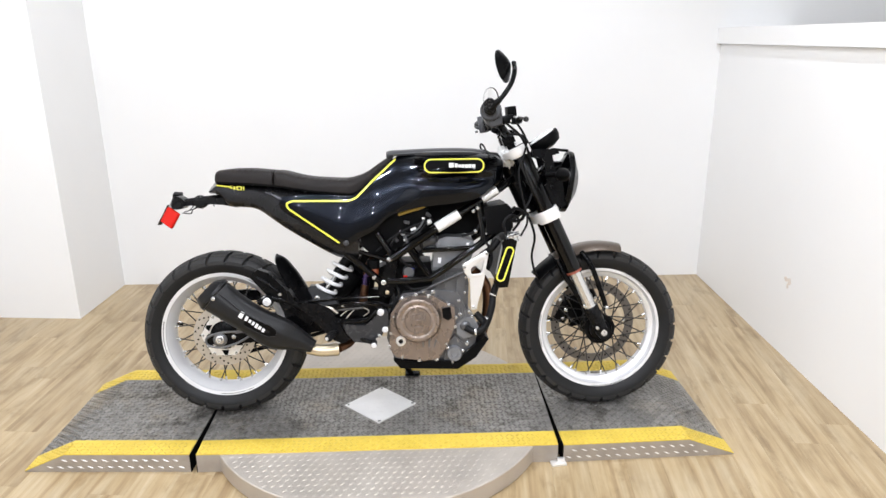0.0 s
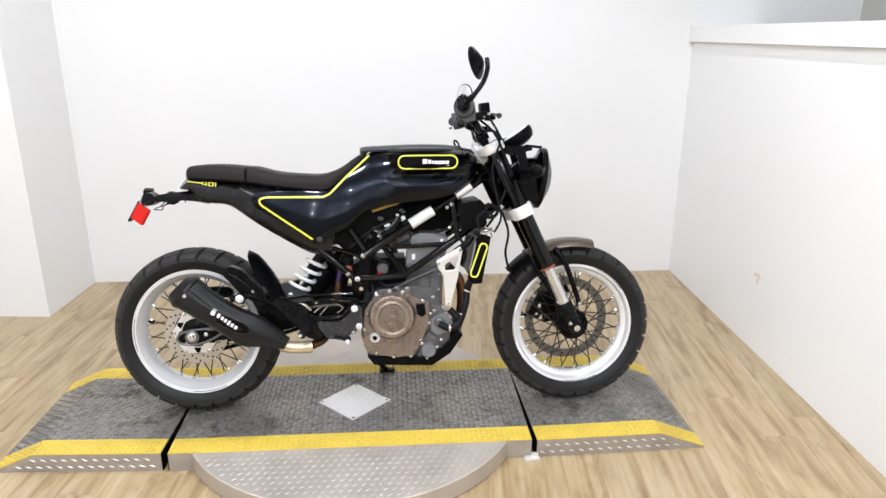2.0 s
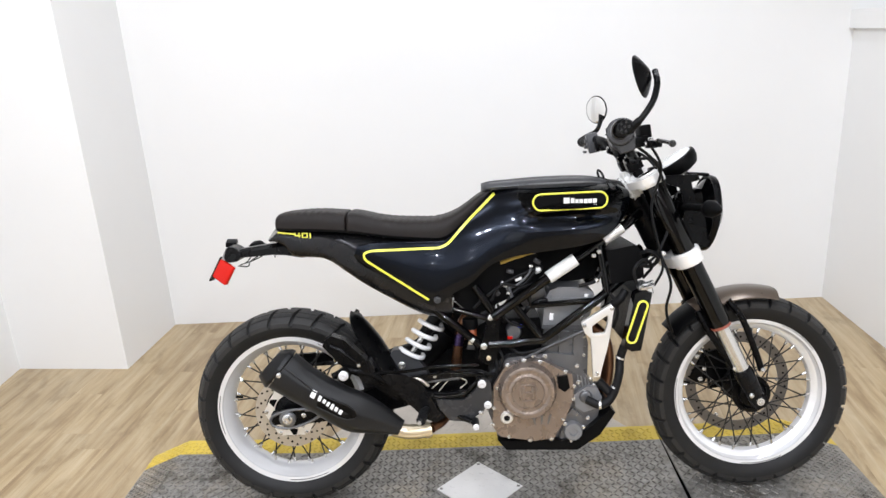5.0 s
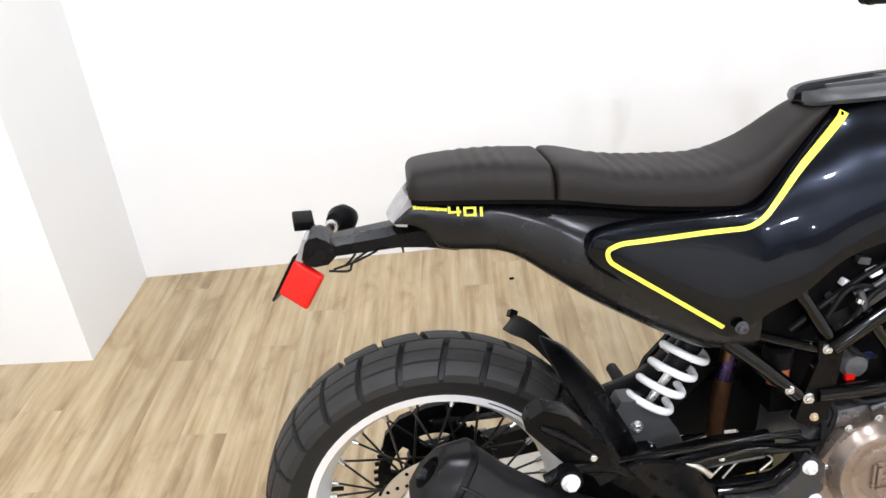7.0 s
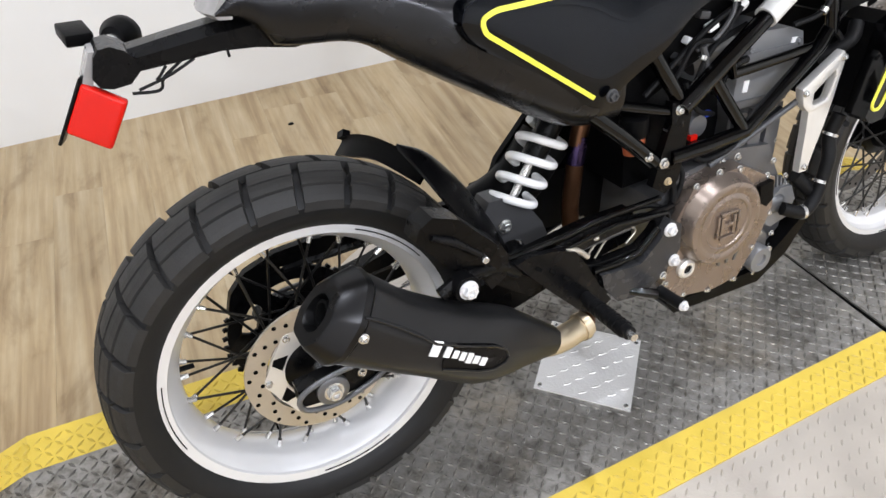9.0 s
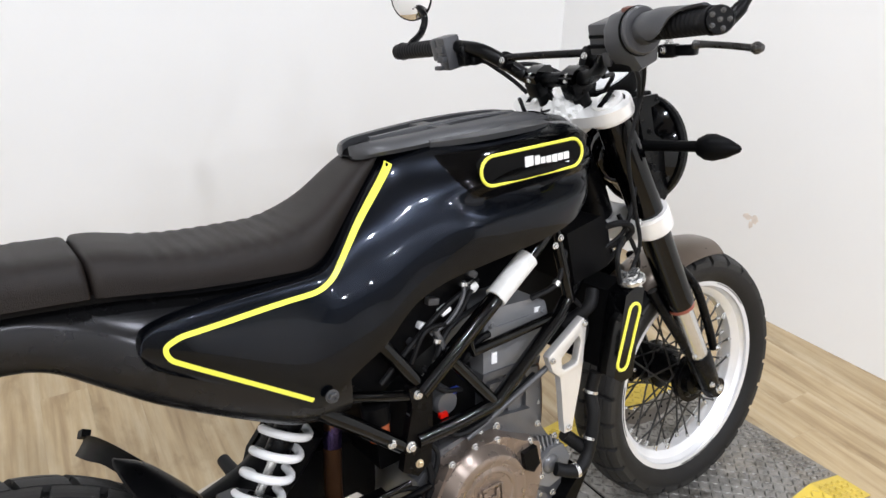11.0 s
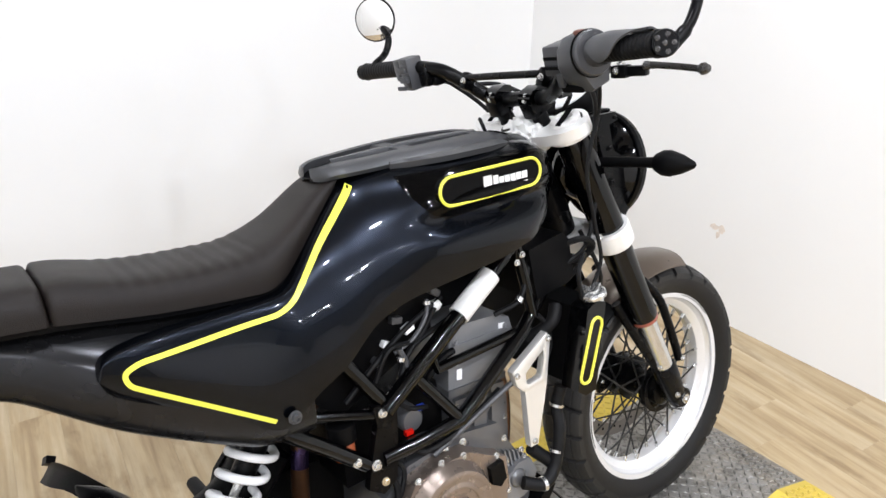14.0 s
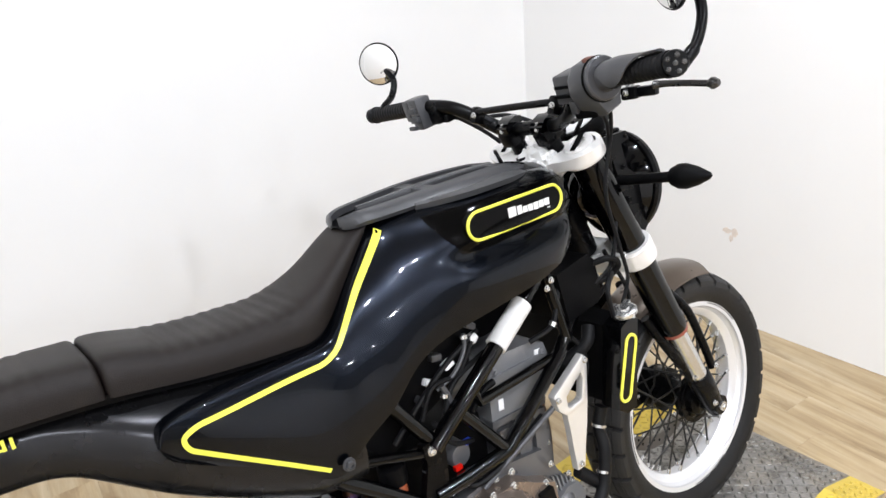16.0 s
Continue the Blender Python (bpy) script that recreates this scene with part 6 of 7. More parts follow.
bolt(bike, 0.540, -0.2385, 0.293, 0.009, M_RIMLIP)
# gloss tubes added to draw the highlight lines of the bracket's edges
bar("bracket_edge", [(0.364, -0.157, 0.412), (0.468, -0.157, 0.425), (0.566, -0.157, 0.414), (0.583, -0.157, 0.380)], 0.0045, M_FRAME, 0, "gloss black tube added for the highlight along the upper edge", hanger)
bar("bracket_edge", [(0.548, -0.158, 0.394), (0.514, -0.158, 0.360), (0.470, -0.158, 0.354), (0.424, -0.158, 0.356)], 0.0075, M_FRAME, 0, "", hanger)
# thin rail added where the top edge shows a bright line
bar("upper_rail", [(0.262, -0.152, 0.428), (0.356, -0.153, 0.432), (0.436, -0.153, 0.441), (0.556, -0.150, 0.441)], 0.0046, M_FRAME, 4, "thin gloss black rail for the bright line of the top edge")
solid("swingarm_body", [(0.350, 0.330), (0.545, 0.330), (0.575, 0.300), (0.600, 0.400), (0.560, 0.432), (0.470, 0.440), (0.395, 0.415)], 0.030, 0.088, M_PLASTIC, 0.010, "black swingarm pivot casting")
solid("foot_bracket", [(0.578, 0.400), (0.592, 0.352), (0.588, 0.312), (0.566, 0.294), (0.420, 0.298), (0.372, 0.345), (0.380, 0.392), (0.480, 0.402)], 0.140, 0.156, M_BRKT, 0.004, "black footrest bracket")
bar("footpeg", [(0.405, 0.165, 0.322), (0.398, 0.190, 0.325), (0.392, 0.288, 0.334)], [0.012, 0.015, 0.0125], M_HOSE, 0, "black rubber footpeg")
bar("cable", [(0.420, -0.146, 0.376), (0.450, -0.140, 0.396), (0.495, -0.138, 0.402), (0.520, -0.140, 0.390), (0.500, -0.142, 0.372)], 0.0017, M_STEEL, 6, "thin steel cable", seg=8)
bar("cable", [(0.440, -0.142, 0.366), (0.456, -0.140, 0.384), (0.475, -0.138, 0.402)], 0.0017, M_STEEL, 5, "thin steel cable", seg=8)
bar("cable_clip", [(0.372, -0.158, 0.412), (0.392, -0.161, 0.406), (0.412, -0.160, 0.388)], 0.0050, M_STEEL, 4, "steel cable end", seg=10)
bar("hose_stub", [(0.894, -0.125, 0.372), (0.912, -0.132, 0.352), (0.932, -0.142, 0.330)], 0.0125, M_HOSE, 4, "short black hose")
solid("inner_guard", [(0.330, 0.360), (0.500, 0.345), (0.535, 0.470), (0.520, 0.560), (0.455, 0.560), (0.380, 0.480)], 0.050, 0.062, M_PLASTIC, 0.006, "black plastic splash guard")
bar("brake_rod", [(0.430, -0.148, 0.405), (0.520, -0.150, 0.415), (0.600, -0.132, 0.405)], 0.006, M_BLACK, 5)
bar("master_cylinder", [(0.360, -0.145, 0.398), (0.500, -0.145, 0.408)], 0.009, M_CASE)
pp = solid("passenger_peg", [(0.125, 0.521), (0.131, 0.539), (0.151, 0.551), (0.187, 0.537), (0.243, 0.479), (0.249, 0.445), (0.229, 0.429), (0.211, 0.435), (0.175, 0.463)], -0.184, -0.146, M_BLACK, 0.009, "folded black passenger footpeg", segments=3)
# ridge is greyer than the peg, standing in for the light on it
bar("peg_ridge", [(0.146, -0.186, 0.524), (0.176, -0.187, 0.508), (0.216, -0.186, 0.474)], [0.004, 0.0065, 0.004], M_BRKT, 0, "dark grey ridge, lighter for the light along it", pp)
solid("peg_fork", [(0.227, 0.467), (0.251, 0.475), (0.265, 0.451), (0.259, 0.417), (0.235, 0.405), (0.219, 0.433)], -0.176, -0.136, M_BRKT, 0.006, "dark grey peg fork", pp)
solid("peg_hanger", [(0.214, 0.470), (0.250, 0.474), (0.290, 0.400), (0.330, 0.370), (0.318, 0.345), (0.262, 0.385), (0.205, 0.440)], -0.150, -0.128, M_BLACK, 0.006, "black passenger peg hanger")
bolt(bike, 0.222, -0.182, 0.464, 0.008)
bolt(bike, 0.236, -0.151, 0.430, 0.007)

shift(before_feet, Matrix.Translation((0.011, 0.006, -0.005)))

# side stand on the left
bar("side_stand", [(0.600, 0.105, 0.215), (0.640, 0.165, 0.110), (0.668, 0.222, 0.050)], 0.011, M_BLACK, 4, "black side stand, folded out")
bm = bmesh.new()
box(bm, (0.675, 0.228, 0.045), (0.060, 0.030, 0.008), (11.5, 0, 0))
bevel(bm, 0.003)
part("stand_foot", bm, M_BLACK, bike)

# ------------------------------------------------ rear light carrier
bm = bmesh.new()
loft(bm, [[(x, y, z) for y, z in ((-w, zb), (w, zb), (w, zf), (w * 0.55, zt), (-w * 0.55, zt), (-w, zf))] for x, w, zb, zf, zt in ((0.110, 0.034, 0.753, 0.780, 0.790), (0.066, 0.034, 0.748, 0.784, 0.794), (0.020, 0.032, 0.757, 0.783, 0.795), (-0.020, 0.030, 0.760, 0.780, 0.791), (-0.065, 0.028, 0.757, 0.775, 0.786), (-0.120, 0.028, 0.755, 0.770, 0.779))])
bevel(bm, 0.003)
carrier = part("light_carrier", bm, M_BRKT, bike, "black rear light carrier arm")
solid("light_housing", [(-0.150, 0.788), (-0.157, 0.780), (-0.164, 0.758), (-0.159, 0.747), (-0.146, 0.743), (-0.126, 0.745), (-0.114, 0.756), (-0.113, 0.770), (-0.124, 0.782), (-0.137, 0.789)], -0.034, 0.030, M_BRKT, 0.009, "black rounded light housing", carrier, 3)
solid("lens_cover", [(-0.152, 0.784), (-0.160, 0.784), (-0.176, 0.752), (-0.166, 0.746)], -0.022, 0.024, M_SMOKE, 0.003, "whitish clear cover", carrier)
bm = bmesh.new()
box(bm, (0, 0, 0), (0.051, 0.016, 0.062))
bevel(bm, 0.005, 3)
lamp_up, lamp_side = Vector((0.515, -0.10, 0.85)).normalized(), Vector((0.80, -0.27, -0.535)).normalized()
LAMP = Matrix.Translation((-0.171, -0.022, 0.714)) @ Matrix((lamp_side, lamp_up.cross(lamp_side), lamp_up)).transposed().to_4x4()
bmesh.ops.transform(bm, matrix=LAMP, verts=bm.verts)
part("tail_lamp", bm, M_RED, carrier, "bright red tail lamp lens")
bm = bmesh.new()
box(bm, (-0.0275, 0.004, -0.006), (0.004, 0.022, 0.084))
bevel(bm, 0.0015)
bmesh.ops.transform(bm, matrix=LAMP, verts=bm.verts)
part("lamp_back", bm, M_BLACK, carrier, "black lamp back plate")
bar("signal_stalk", [(-0.140, 0.028, 0.770), (-0.129, 0.122, 0.756)], 0.007, M_PLASTIC, parent=carrier)
bm = bmesh.new()
lathe(bm, [(0.0001, -0.010), (0.010, -0.008), (0.0125, 0.0), (0.010, 0.008), (0.0001, 0.010)], 20, Matrix.Translation((-0.129, 0.120, 0.757)) @ Matrix.Rotation(radians(-90), 4, "X"))
part("stalk_joint", bm, M_CHROME, carrier, "bright stalk joint")
bm = bmesh.new()
lathe(bm, [(0.0001, -0.026), (0.015, -0.022), (0.0245, -0.004), (0.0255, 0.012), (0.016, 0.034), (0.0001, 0.046)], 24, Matrix.Translation((-0.116, 0.150, 0.758)) @ Vector((0.45, 0.86, -0.12)).to_track_quat("Z", "Y").to_matrix().to_4x4())
part("turn_signal", bm, M_PLASTIC, carrier, "black turn signal pod")
bm = bmesh.new()
box(bm, (-0.167, 0.062, 0.789), (0.032, 0.046, 0.015), (10, 4, 10))
bevel(bm, 0.003)
part("reflector_mount", bm, M_PLASTIC, carrier, "small black square pod")
bar("signal_stalk", [(-0.146, 0.020, 0.774), (-0.152, 0.056, 0.780)], 0.005, M_SMOKE, parent=carrier)
for pts in ([(-0.052, -0.026, 0.757), (-0.085, -0.028, 0.744), (-0.120, -0.026, 0.734)], [(-0.066, -0.022, 0.757), (-0.090, -0.024, 0.742), (-0.098, -0.022, 0.728), (-0.128, -0.02, 0.730)], [(-0.085, -0.028, 0.756), (-0.094, -0.029, 0.746), (-0.099, -0.028, 0.742)], [(-0.014, -0.03, 0.762), (-0.013, -0.031, 0.752)]):
    bar("cable", pts, 0.0019, M_HOSE, 5, parent=carrier, seg=6)

# ------------------------------------------------ front end
STEER = Matrix.Translation((1.068, 0, 0.920)) @ Matrix.Rotation(radians(-HEAD_TILT), 4, "Y")   # z runs up the fork


def leg(z, y=0.0, x=0.0):
    return STEER @ Vector((x, y, z))


FORK_Y = 0.092
for s in (-1, 1):
    y = s * FORK_Y
    bm = bmesh.new()
    tube(bm, [leg(v, y) for v in (0.022, 0.018, -0.225, -0.226, -0.430, -0.438, -0.452)], [0.0295, 0.0315, 0.0315, 0.0305, 0.0300, 0.0310, 0.0285], 28)
    fork = part("fork_leg", bm, M_FRAME, bike, "satin black upside-down fork leg")
    bm = bmesh.new()
    tube(bm, [leg(-0.445, y), leg(-0.640, y)], 0.0215, 28)
    part("stanchion", bm, M_CHROME, fork, "bright chromed fork tube")
    bm = bmesh.new()
    lathe(bm, [(0.0225, -0.006), (0.0285, -0.004), (0.0285, 0.004), (0.0225, 0.006)], 24, Matrix.Translation(leg(-0.456, y)) @ STEER.to_3x3().to_4x4(), closed=True)
    part("dust_seal", bm, M_ORANGE if s < 0 else M_HOSE, fork, "orange-red marked dust seal")
    bm = bmesh.new()
    tube(bm, [leg(-0.600, y), leg(-0.606, y), leg(-0.640, y), leg(-0.690, y, 0.000), leg(-0.722, y, 0.004)], [0.024, 0.027, 0.027, 0.024, 0.021], 20)
    bm2 = [tuple(leg(-0.704, y + s * 0.020, 0.004)), tuple(leg(-0.704, y - s * 0.020, 0.004))]
    tube(bm, bm2, 0.022, 20)
    part("fork_foot", bm, M_BRKT, fork, "dark grey axle clamp")
    bolt(fork, *leg(-0.704, y - 0.022 if s < 0 else y + 0.022, 0.003), 0.010, M_CHROME)
    bolt(fork, *leg(-0.676, y - 0.022 if s < 0 else y + 0.02, -0.012), 0.007, M_CHROME)
bar("front_axle", [(FORE[0], -0.12, FORE[1]), (FORE[0], 0.12, FORE[1])], 0.011, M_CHROME)
bm = bmesh.new()
lathe(bm, [(0.036, 0.040), (0.036, 0.060), (0.030, 0.064), (0.016, 0.064)], 28, at_axle(FORE))
part("hub_cap", bm, M_BLACK, front_wheel, "black hub cap")
bm = bmesh.new()
box(bm, (1.262, 0.080, 0.335), (0.050, 0.050, 0.105), (0, 28, 0))
bevel(bm, 0.010)
part("front_caliper", bm, M_BLACK, bike, "black front brake caliper")
for x, z in ((1.240, 0.372), (1.262, 0.332), (1.284, 0.296), (1.250, 0.300)):
    bolt(bike, x, 0.054, z, 0.0075)
solid("caliper_bracket", [(1.262, 0.380), (1.300, 0.392), (1.345, 0.320), (1.330, 0.275), (1.275, 0.268)], 0.052, 0.062, M_BLACK, 0.004, "black caliper bracket")
bm = bmesh.new()
lathe(bm, [(0.045, 0.0), (0.056, 0.0), (0.056, 0.003), (0.045, 0.003)], 48, at_axle(FORE, -0.048), closed=True)
part("sensor_ring", bm, M_BLACK, front_wheel, "small slotted sensor ring")

# clamps
def clamp(z, name, thick, half, label):
    outline = []
    for a in range(0, 360, 10):
        t = radians(a)
        cx, cy = math.cos(t), math.sin(t)
        outline.append((0.036 * math.copysign(abs(cx) ** 0.8, cx) - 0.026 * (1 - abs(cy)) ** 0.5, half * math.copysign(abs(cy) ** 0.75, cy)))
    bm = bmesh.new()
    loft(bm, [[STEER @ Vector((x, y, z + d)) for x, y in outline] for d in (-thick / 2, thick / 2)])
    bevel(bm, 0.006, 3)
    return part(name, bm, M_CLAMP, bike, label)


top_clamp = clamp(0.014, "top_clamp", 0.021, 0.140, "silver forged top fork clamp")
low_clamp = clamp(-0.232, "lower_clamp", 0.030, 0.136, "silver forged lower fork clamp")
for s in (-1, 1):
    for c, z0, z1 in ((top_clamp, -0.004, 0.024), (low_clamp, -0.254, -0.212)):
        bm = bmesh.new()
        lathe(bm, [(0.032, z0), (0.0400, z0), (0.0410, z0 + 0.004), (0.0410, z1 - 0.004), (0.0395, z1), (0.032, z1)], 32, STEER @ Matrix.Translation((0, s * FORK_Y, 0)), closed=True)
        part("clamp_ring", bm, M_CLAMP, c, "silver clamp ring")
    bm = bmesh.new()
    lathe(bm, [(0.028, 0.020), (0.028, 0.028), (0.025, 0.031), (0.016, 0.031), (0.014, 0.027), (0.0001, 0.027)], 28, STEER @ Matrix.Translation((0, s * FORK_Y, 0)))
    part("fork_cap", bm, M_CLAMP, top_clamp, "silver fork cap")
    bm = bmesh.new()
    box(bm, tuple(leg(0.0315, s * FORK_Y)), (0.052, 0.010, 0.002), (0, HEAD_TILT * -1, 18))
    part("cap_slot", bm, M_GAP, top_clamp)
bm = bmesh.new()
lathe(bm, [(0.020, 0.02), (0.020, 0.034), (0.014, 0.038), (0.0001, 0.038)], 24, STEER @ Matrix.Translation((-0.030, 0, 0)))
part("stem_nut", bm, M_CHROME, top_clamp, "bright stem nut")
bm = bmesh.new()
lathe(bm, [(0.013, 0.020), (0.016, 0.030), (0.013, 0.040), (0.0001, 0.040)], 20, STEER @ Matrix.Translation((-0.052, 0.0, 0)))
part("ignition_lock", bm, M_BLACK, top_clamp, "black ignition lock")

# handlebar
BAR = [(0.933, -0.396, 1.0735), (0.944, -0.288, 1.067), (0.951, -0.240, 1.063), (0.972, -0.188, 1.046), (1.004, -0.128, 1.006), (1.024, -0.082, 0.988), (1.030, -0.040, 0.984),
       (1.031, 0.040, 0.980), (1.028, 0.074, 0.984), (1.012, 0.112, 1.008), (0.990, 0.162, 1.036), (0.978, 0.215, 1.045), (0.976, 0.245, 1.046), (0.973, 0.300, 1.045), (0.966, 0.418, 1.039)]
bar("handlebar", BAR, 0.0134, M_BLACK, 6, "satin black handlebar with a cross brace")
bar("bar_brace", [(0.994, -0.104, 1.030), (0.996, 0.0, 1.027), (0.998, 0.100, 1.023)], 0.0066, M_BLACK)
for y, x, z in ((-0.110, 0.998, 1.022), (0.104, 1.002, 1.015)):
    bm = bmesh.new()
    box(bm, (x, y, z), (0.026, 0.018, 0.034), (0, 24, 0))
    bevel(bm, 0.006)
    part("brace_clamp", bm, M_BLACK, bike)
    bolt(bike, x - 0.013, y - 0.004, z + 0.004, 0.006, m=Matrix.Rotation(radians(-90), 4, "Y"))
for y in (-0.047, 0.047):
    bm = bmesh.new()
    tube(bm, [STEER @ Vector((-0.012, y, v)) for v in (0.020, 0.028, 0.044, 0.058)], [0.0170, 0.0150, 0.0150, 0.0170], 20)
    riser = part("bar_riser", bm, M_BLACK, bike, "black handlebar riser")
    bm = bmesh.new()
    box(bm, (1.031, y, 0.970), (0.044, 0.032, 0.030), (0, -HEAD_TILT, 0))
    bevel(bm, 0.004)
    part("riser_cradle", bm, M_BLACK, riser)
    bm = bmesh.new()
    loft(bm, [[tuple(Matrix.Translation((1.029, 0, 0.984)) @ Matrix.Rotation(radians(-HEAD_TILT), 4, "Y") @ Vector((x, yy, z))) for x, z in ((-0.023, 0.001), (0.023, 0.001), (0.023, 0.013), (0.010, 0.0205), (-0.010, 0.0205), (-0.023, 0.013))] for yy in (y - 0.0155, y + 0.0155)])
    bevel(bm, 0.0025)
    part("riser_cap", bm, M_FRAME, riser, "black bar clamp cap")
    for u in (-0.0155, 0.0155):
        bolt(riser, 1.029 + u * 0.9 - 0.006, y, 0.997 + u * 0.42, 0.0052, M_CHROME, m=Matrix.Rotation(radians(-HEAD_TILT), 4, "Y"))
    bolt(riser, 1.006, y, 0.982, 0.0050, M_CHROME, m=Matrix.Rotation(radians(-90), 4, "Y"))


def along_bar(a, b, v):
    """A place v of the way from a to b, and the turn that lays z along that way."""
    a, b = Vector(a), Vector(b)
    return Matrix.Translation(a.lerp(b, v)) @ (b - a).normalized().to_track_quat("Z", "Y").to_matrix().to_4x4()


R_IN, R_END = (0.944, -0.282, 1.0665), (0.933, -0.392, 1.0735)
L_IN, L_END = (0.9735, 0.280, 1.045), (0.966, 0.412, 1.0395)
for a, b in ((R_IN, R_END), (L_IN, L_END)):
    long = (Vector(b) - Vector(a)).length
    bm = bmesh.new()
    lathe(bm, [(0.0001, 0.0), (0.0195, 0.0), (0.0195, 0.005)] + [(0.0162 + (0.0009 if (k // 2) % 2 else 0.0), 0.006 + (long - 0.012) * k / 52) for k in range(53)] + [(0.0185, long - 0.005), (0.0185, long), (0.0001, long)], 20, along_bar(a, b, 0))
    part("grip", bm, M_HOSE, bike, "black ribbed rubber grip")
bar("bar_end", [L_END, (0.9645, 0.428, 1.0385)], 0.0165, M_BLACK, label="black bar end")

# right controls: switch box, throttle drum, stub and lever
bm = bmesh.new()
loft(bm, [[tuple(Matrix.Translation((0.951, y, 1.058)) @ Matrix.Rotation(radians(-8), 4, "Y") @ Vector((k * x, 0, k * z))) for x, z in ((-0.030, -0.010), (-0.028, 0.016), (-0.014, 0.032), (0.012, 0.035), (0.030, 0.020), (0.034, -0.012), (0.030, -0.044), (-0.006, -0.050), (-0.020, -0.030))] for y, k in ((-0.214, 0.90), (-0.220, 1.0), (-0.256, 1.0), (-0.261, 0.92))])
bevel(bm, 0.003)
switch_r = part("switch_housing", bm, M_SWITCH, bike, "dark grey throttle and switch housing")
bm = bmesh.new()
lathe(bm, [(0.0001, -0.005), (0.031, -0.005), (0.0335, -0.002), (0.0335, 0.004), (0.031, 0.0065), (0.021, 0.0075), (0.0195, 0.022), (0.0001, 0.022)], 36, along_bar((0.948, -0.262, 1.064), R_IN, 0))
part("throttle_drum", bm, M_SWITCH, switch_r, "grey throttle drum and stub")
bm = bmesh.new()
lathe(bm, [(0.0338, -0.006), (0.0350, -0.005), (0.0350, -0.002), (0.0338, -0.001)], 36, along_bar((0.948, -0.262, 1.064), R_IN, 0), closed=True)
part("housing_seam", bm, M_GAP, switch_r, "dark seam ring")
bm = bmesh.new()
box(bm, (0.948, -0.240, 1.0935), (0.014, 0.018, 0.008), (0, -10, 0))
bevel(bm, 0.003)
part("kill_switch", bm, M_KILL, switch_r, "dull brownish orange switch")
bm = bmesh.new()
box(bm, (0.954, -0.196, 1.058), (0.048, 0.038, 0.046), (0, -10, 6))
bevel(bm, 0.005)
switch_box = part("switch_box", bm, M_SWITCH, switch_r, "dark grey ribbed switch box")
for dz in (0.014, 0.0, -0.014):
    bm = bmesh.new()
    box(bm, (0.9295 + dz * 0.17, -0.197, 1.059 + dz), (0.004, 0.030, 0.005), (0, -10, 6))
    part("rib", bm, M_PLASTIC, switch_box)
bm = bmesh.new()
box(bm, (0.946, -0.208, 1.028), (0.026, 0.014, 0.022), (0, -14, 6))
bevel(bm, 0.004)
part("switch_button", bm, M_GREYPL, switch_r, "grey rocker button")
bm = bmesh.new()
box(bm, (0.958, -0.222, 1.018), (0.034, 0.040, 0.014), (0, -20, 10))
bevel(bm, 0.004)
part("switch_wire_cover", bm, M_PLASTIC, switch_r)
bm = bmesh.new()
box(bm, (1.004, -0.205, 1.036), (0.044, 0.050, 0.028), (0, -10, 8))
bevel(bm, 0.006)
brake_master = part("brake_master", bm, M_BLACK, bike, "black brake master cylinder")
bm = bmesh.new()
box(bm, (1.020, -0.200, 1.062), (0.030, 0.042, 0.034), (0, -6, 8))
bevel(bm, 0.004)
part("fluid_reservoir", bm, M_PLASTIC, brake_master, "small square brake fluid box")
bm = bmesh.new()
box(bm, (1.030, -0.244, 1.029), (0.024, 0.026, 0.020), (0, 0, 14))
box(bm, (1.037, -0.270, 1.029), (0.015, 0.034, 0.016), (0, 0, 10))
bevel(bm, 0.004)
lever = part("brake_lever", bm, M_BLACK, bike, "black front brake lever with a stepped root")
bolt(lever, 1.017, -0.244, 1.031, 0.006, M_CHROME, m=Matrix.Rotation(radians(-90), 4, "Y"))
bolt(lever, 1.030, -0.244, 1.040, 0.007, M_CHROME, m=Matrix())
bar("lever_blade", [(1.036, -0.282, 1.036), (1.040, -0.298, 1.0365), (1.043, -0.335, 1.034), (1.045, -0.374, 1.030)], [0.0052, 0.0072, 0.0068, 0.0064, 0.006, 0.0056, 0.0054, 0.0052, 0.005, 0.005, 0.005, 0.005, 0.005, 0.005, 0.005, 0.005, 0.005, 0.005, 0.005], M_LEVER, 6, "worn dark metal lever blade", lever)
bar("lever_ball", [(1.045, -0.372, 1.030), (1.045, -0.377, 1.030), (1.045, -0.381, 1.030), (1.0455, -0.388, 1.030)], [0.006, 0.0088, 0.0088, 0.005], M_LEVER, parent=lever)
# left controls
bm = bmesh.new()
box(bm, (0.968, 0.238, 1.036), (0.036, 0.036, 0.064), (0, -10, -6))
box(bm, (0.972, 0.268, 1.044), (0.040, 0.024, 0.044), (0, -10, -6))
bevel(bm, 0.005)
switch_l = part("switch_housing", bm, M_SWITCH, bike, "dark grey left switch housing")
for dz, dy, w in ((0.022, 0.0, 0.010), (0.006, 0.004, 0.012), (-0.012, -0.003, 0.012), (-0.028, 0.004, 0.008)):
    bm = bmesh.new()
    box(bm, (0.947 + 0.17 * dz, 0.236 + dy, 1.036 + dz), (0.010, 0.022, w))
    bevel(bm, 0.002)
    part("switch_button", bm, M_GREYPL, switch_l)
bm = bmesh.new()
box(bm, (0.984, 0.206, 1.030), (0.030, 0.034, 0.040), (0, -10, -8))
box(bm, (0.996, 0.192, 1.020), (0.030, 0.040, 0.018), (0, -10, -8))
bevel(bm, 0.005)
perch = part("clutch_perch", bm, M_BLACK, bike, "black clutch lever perch")
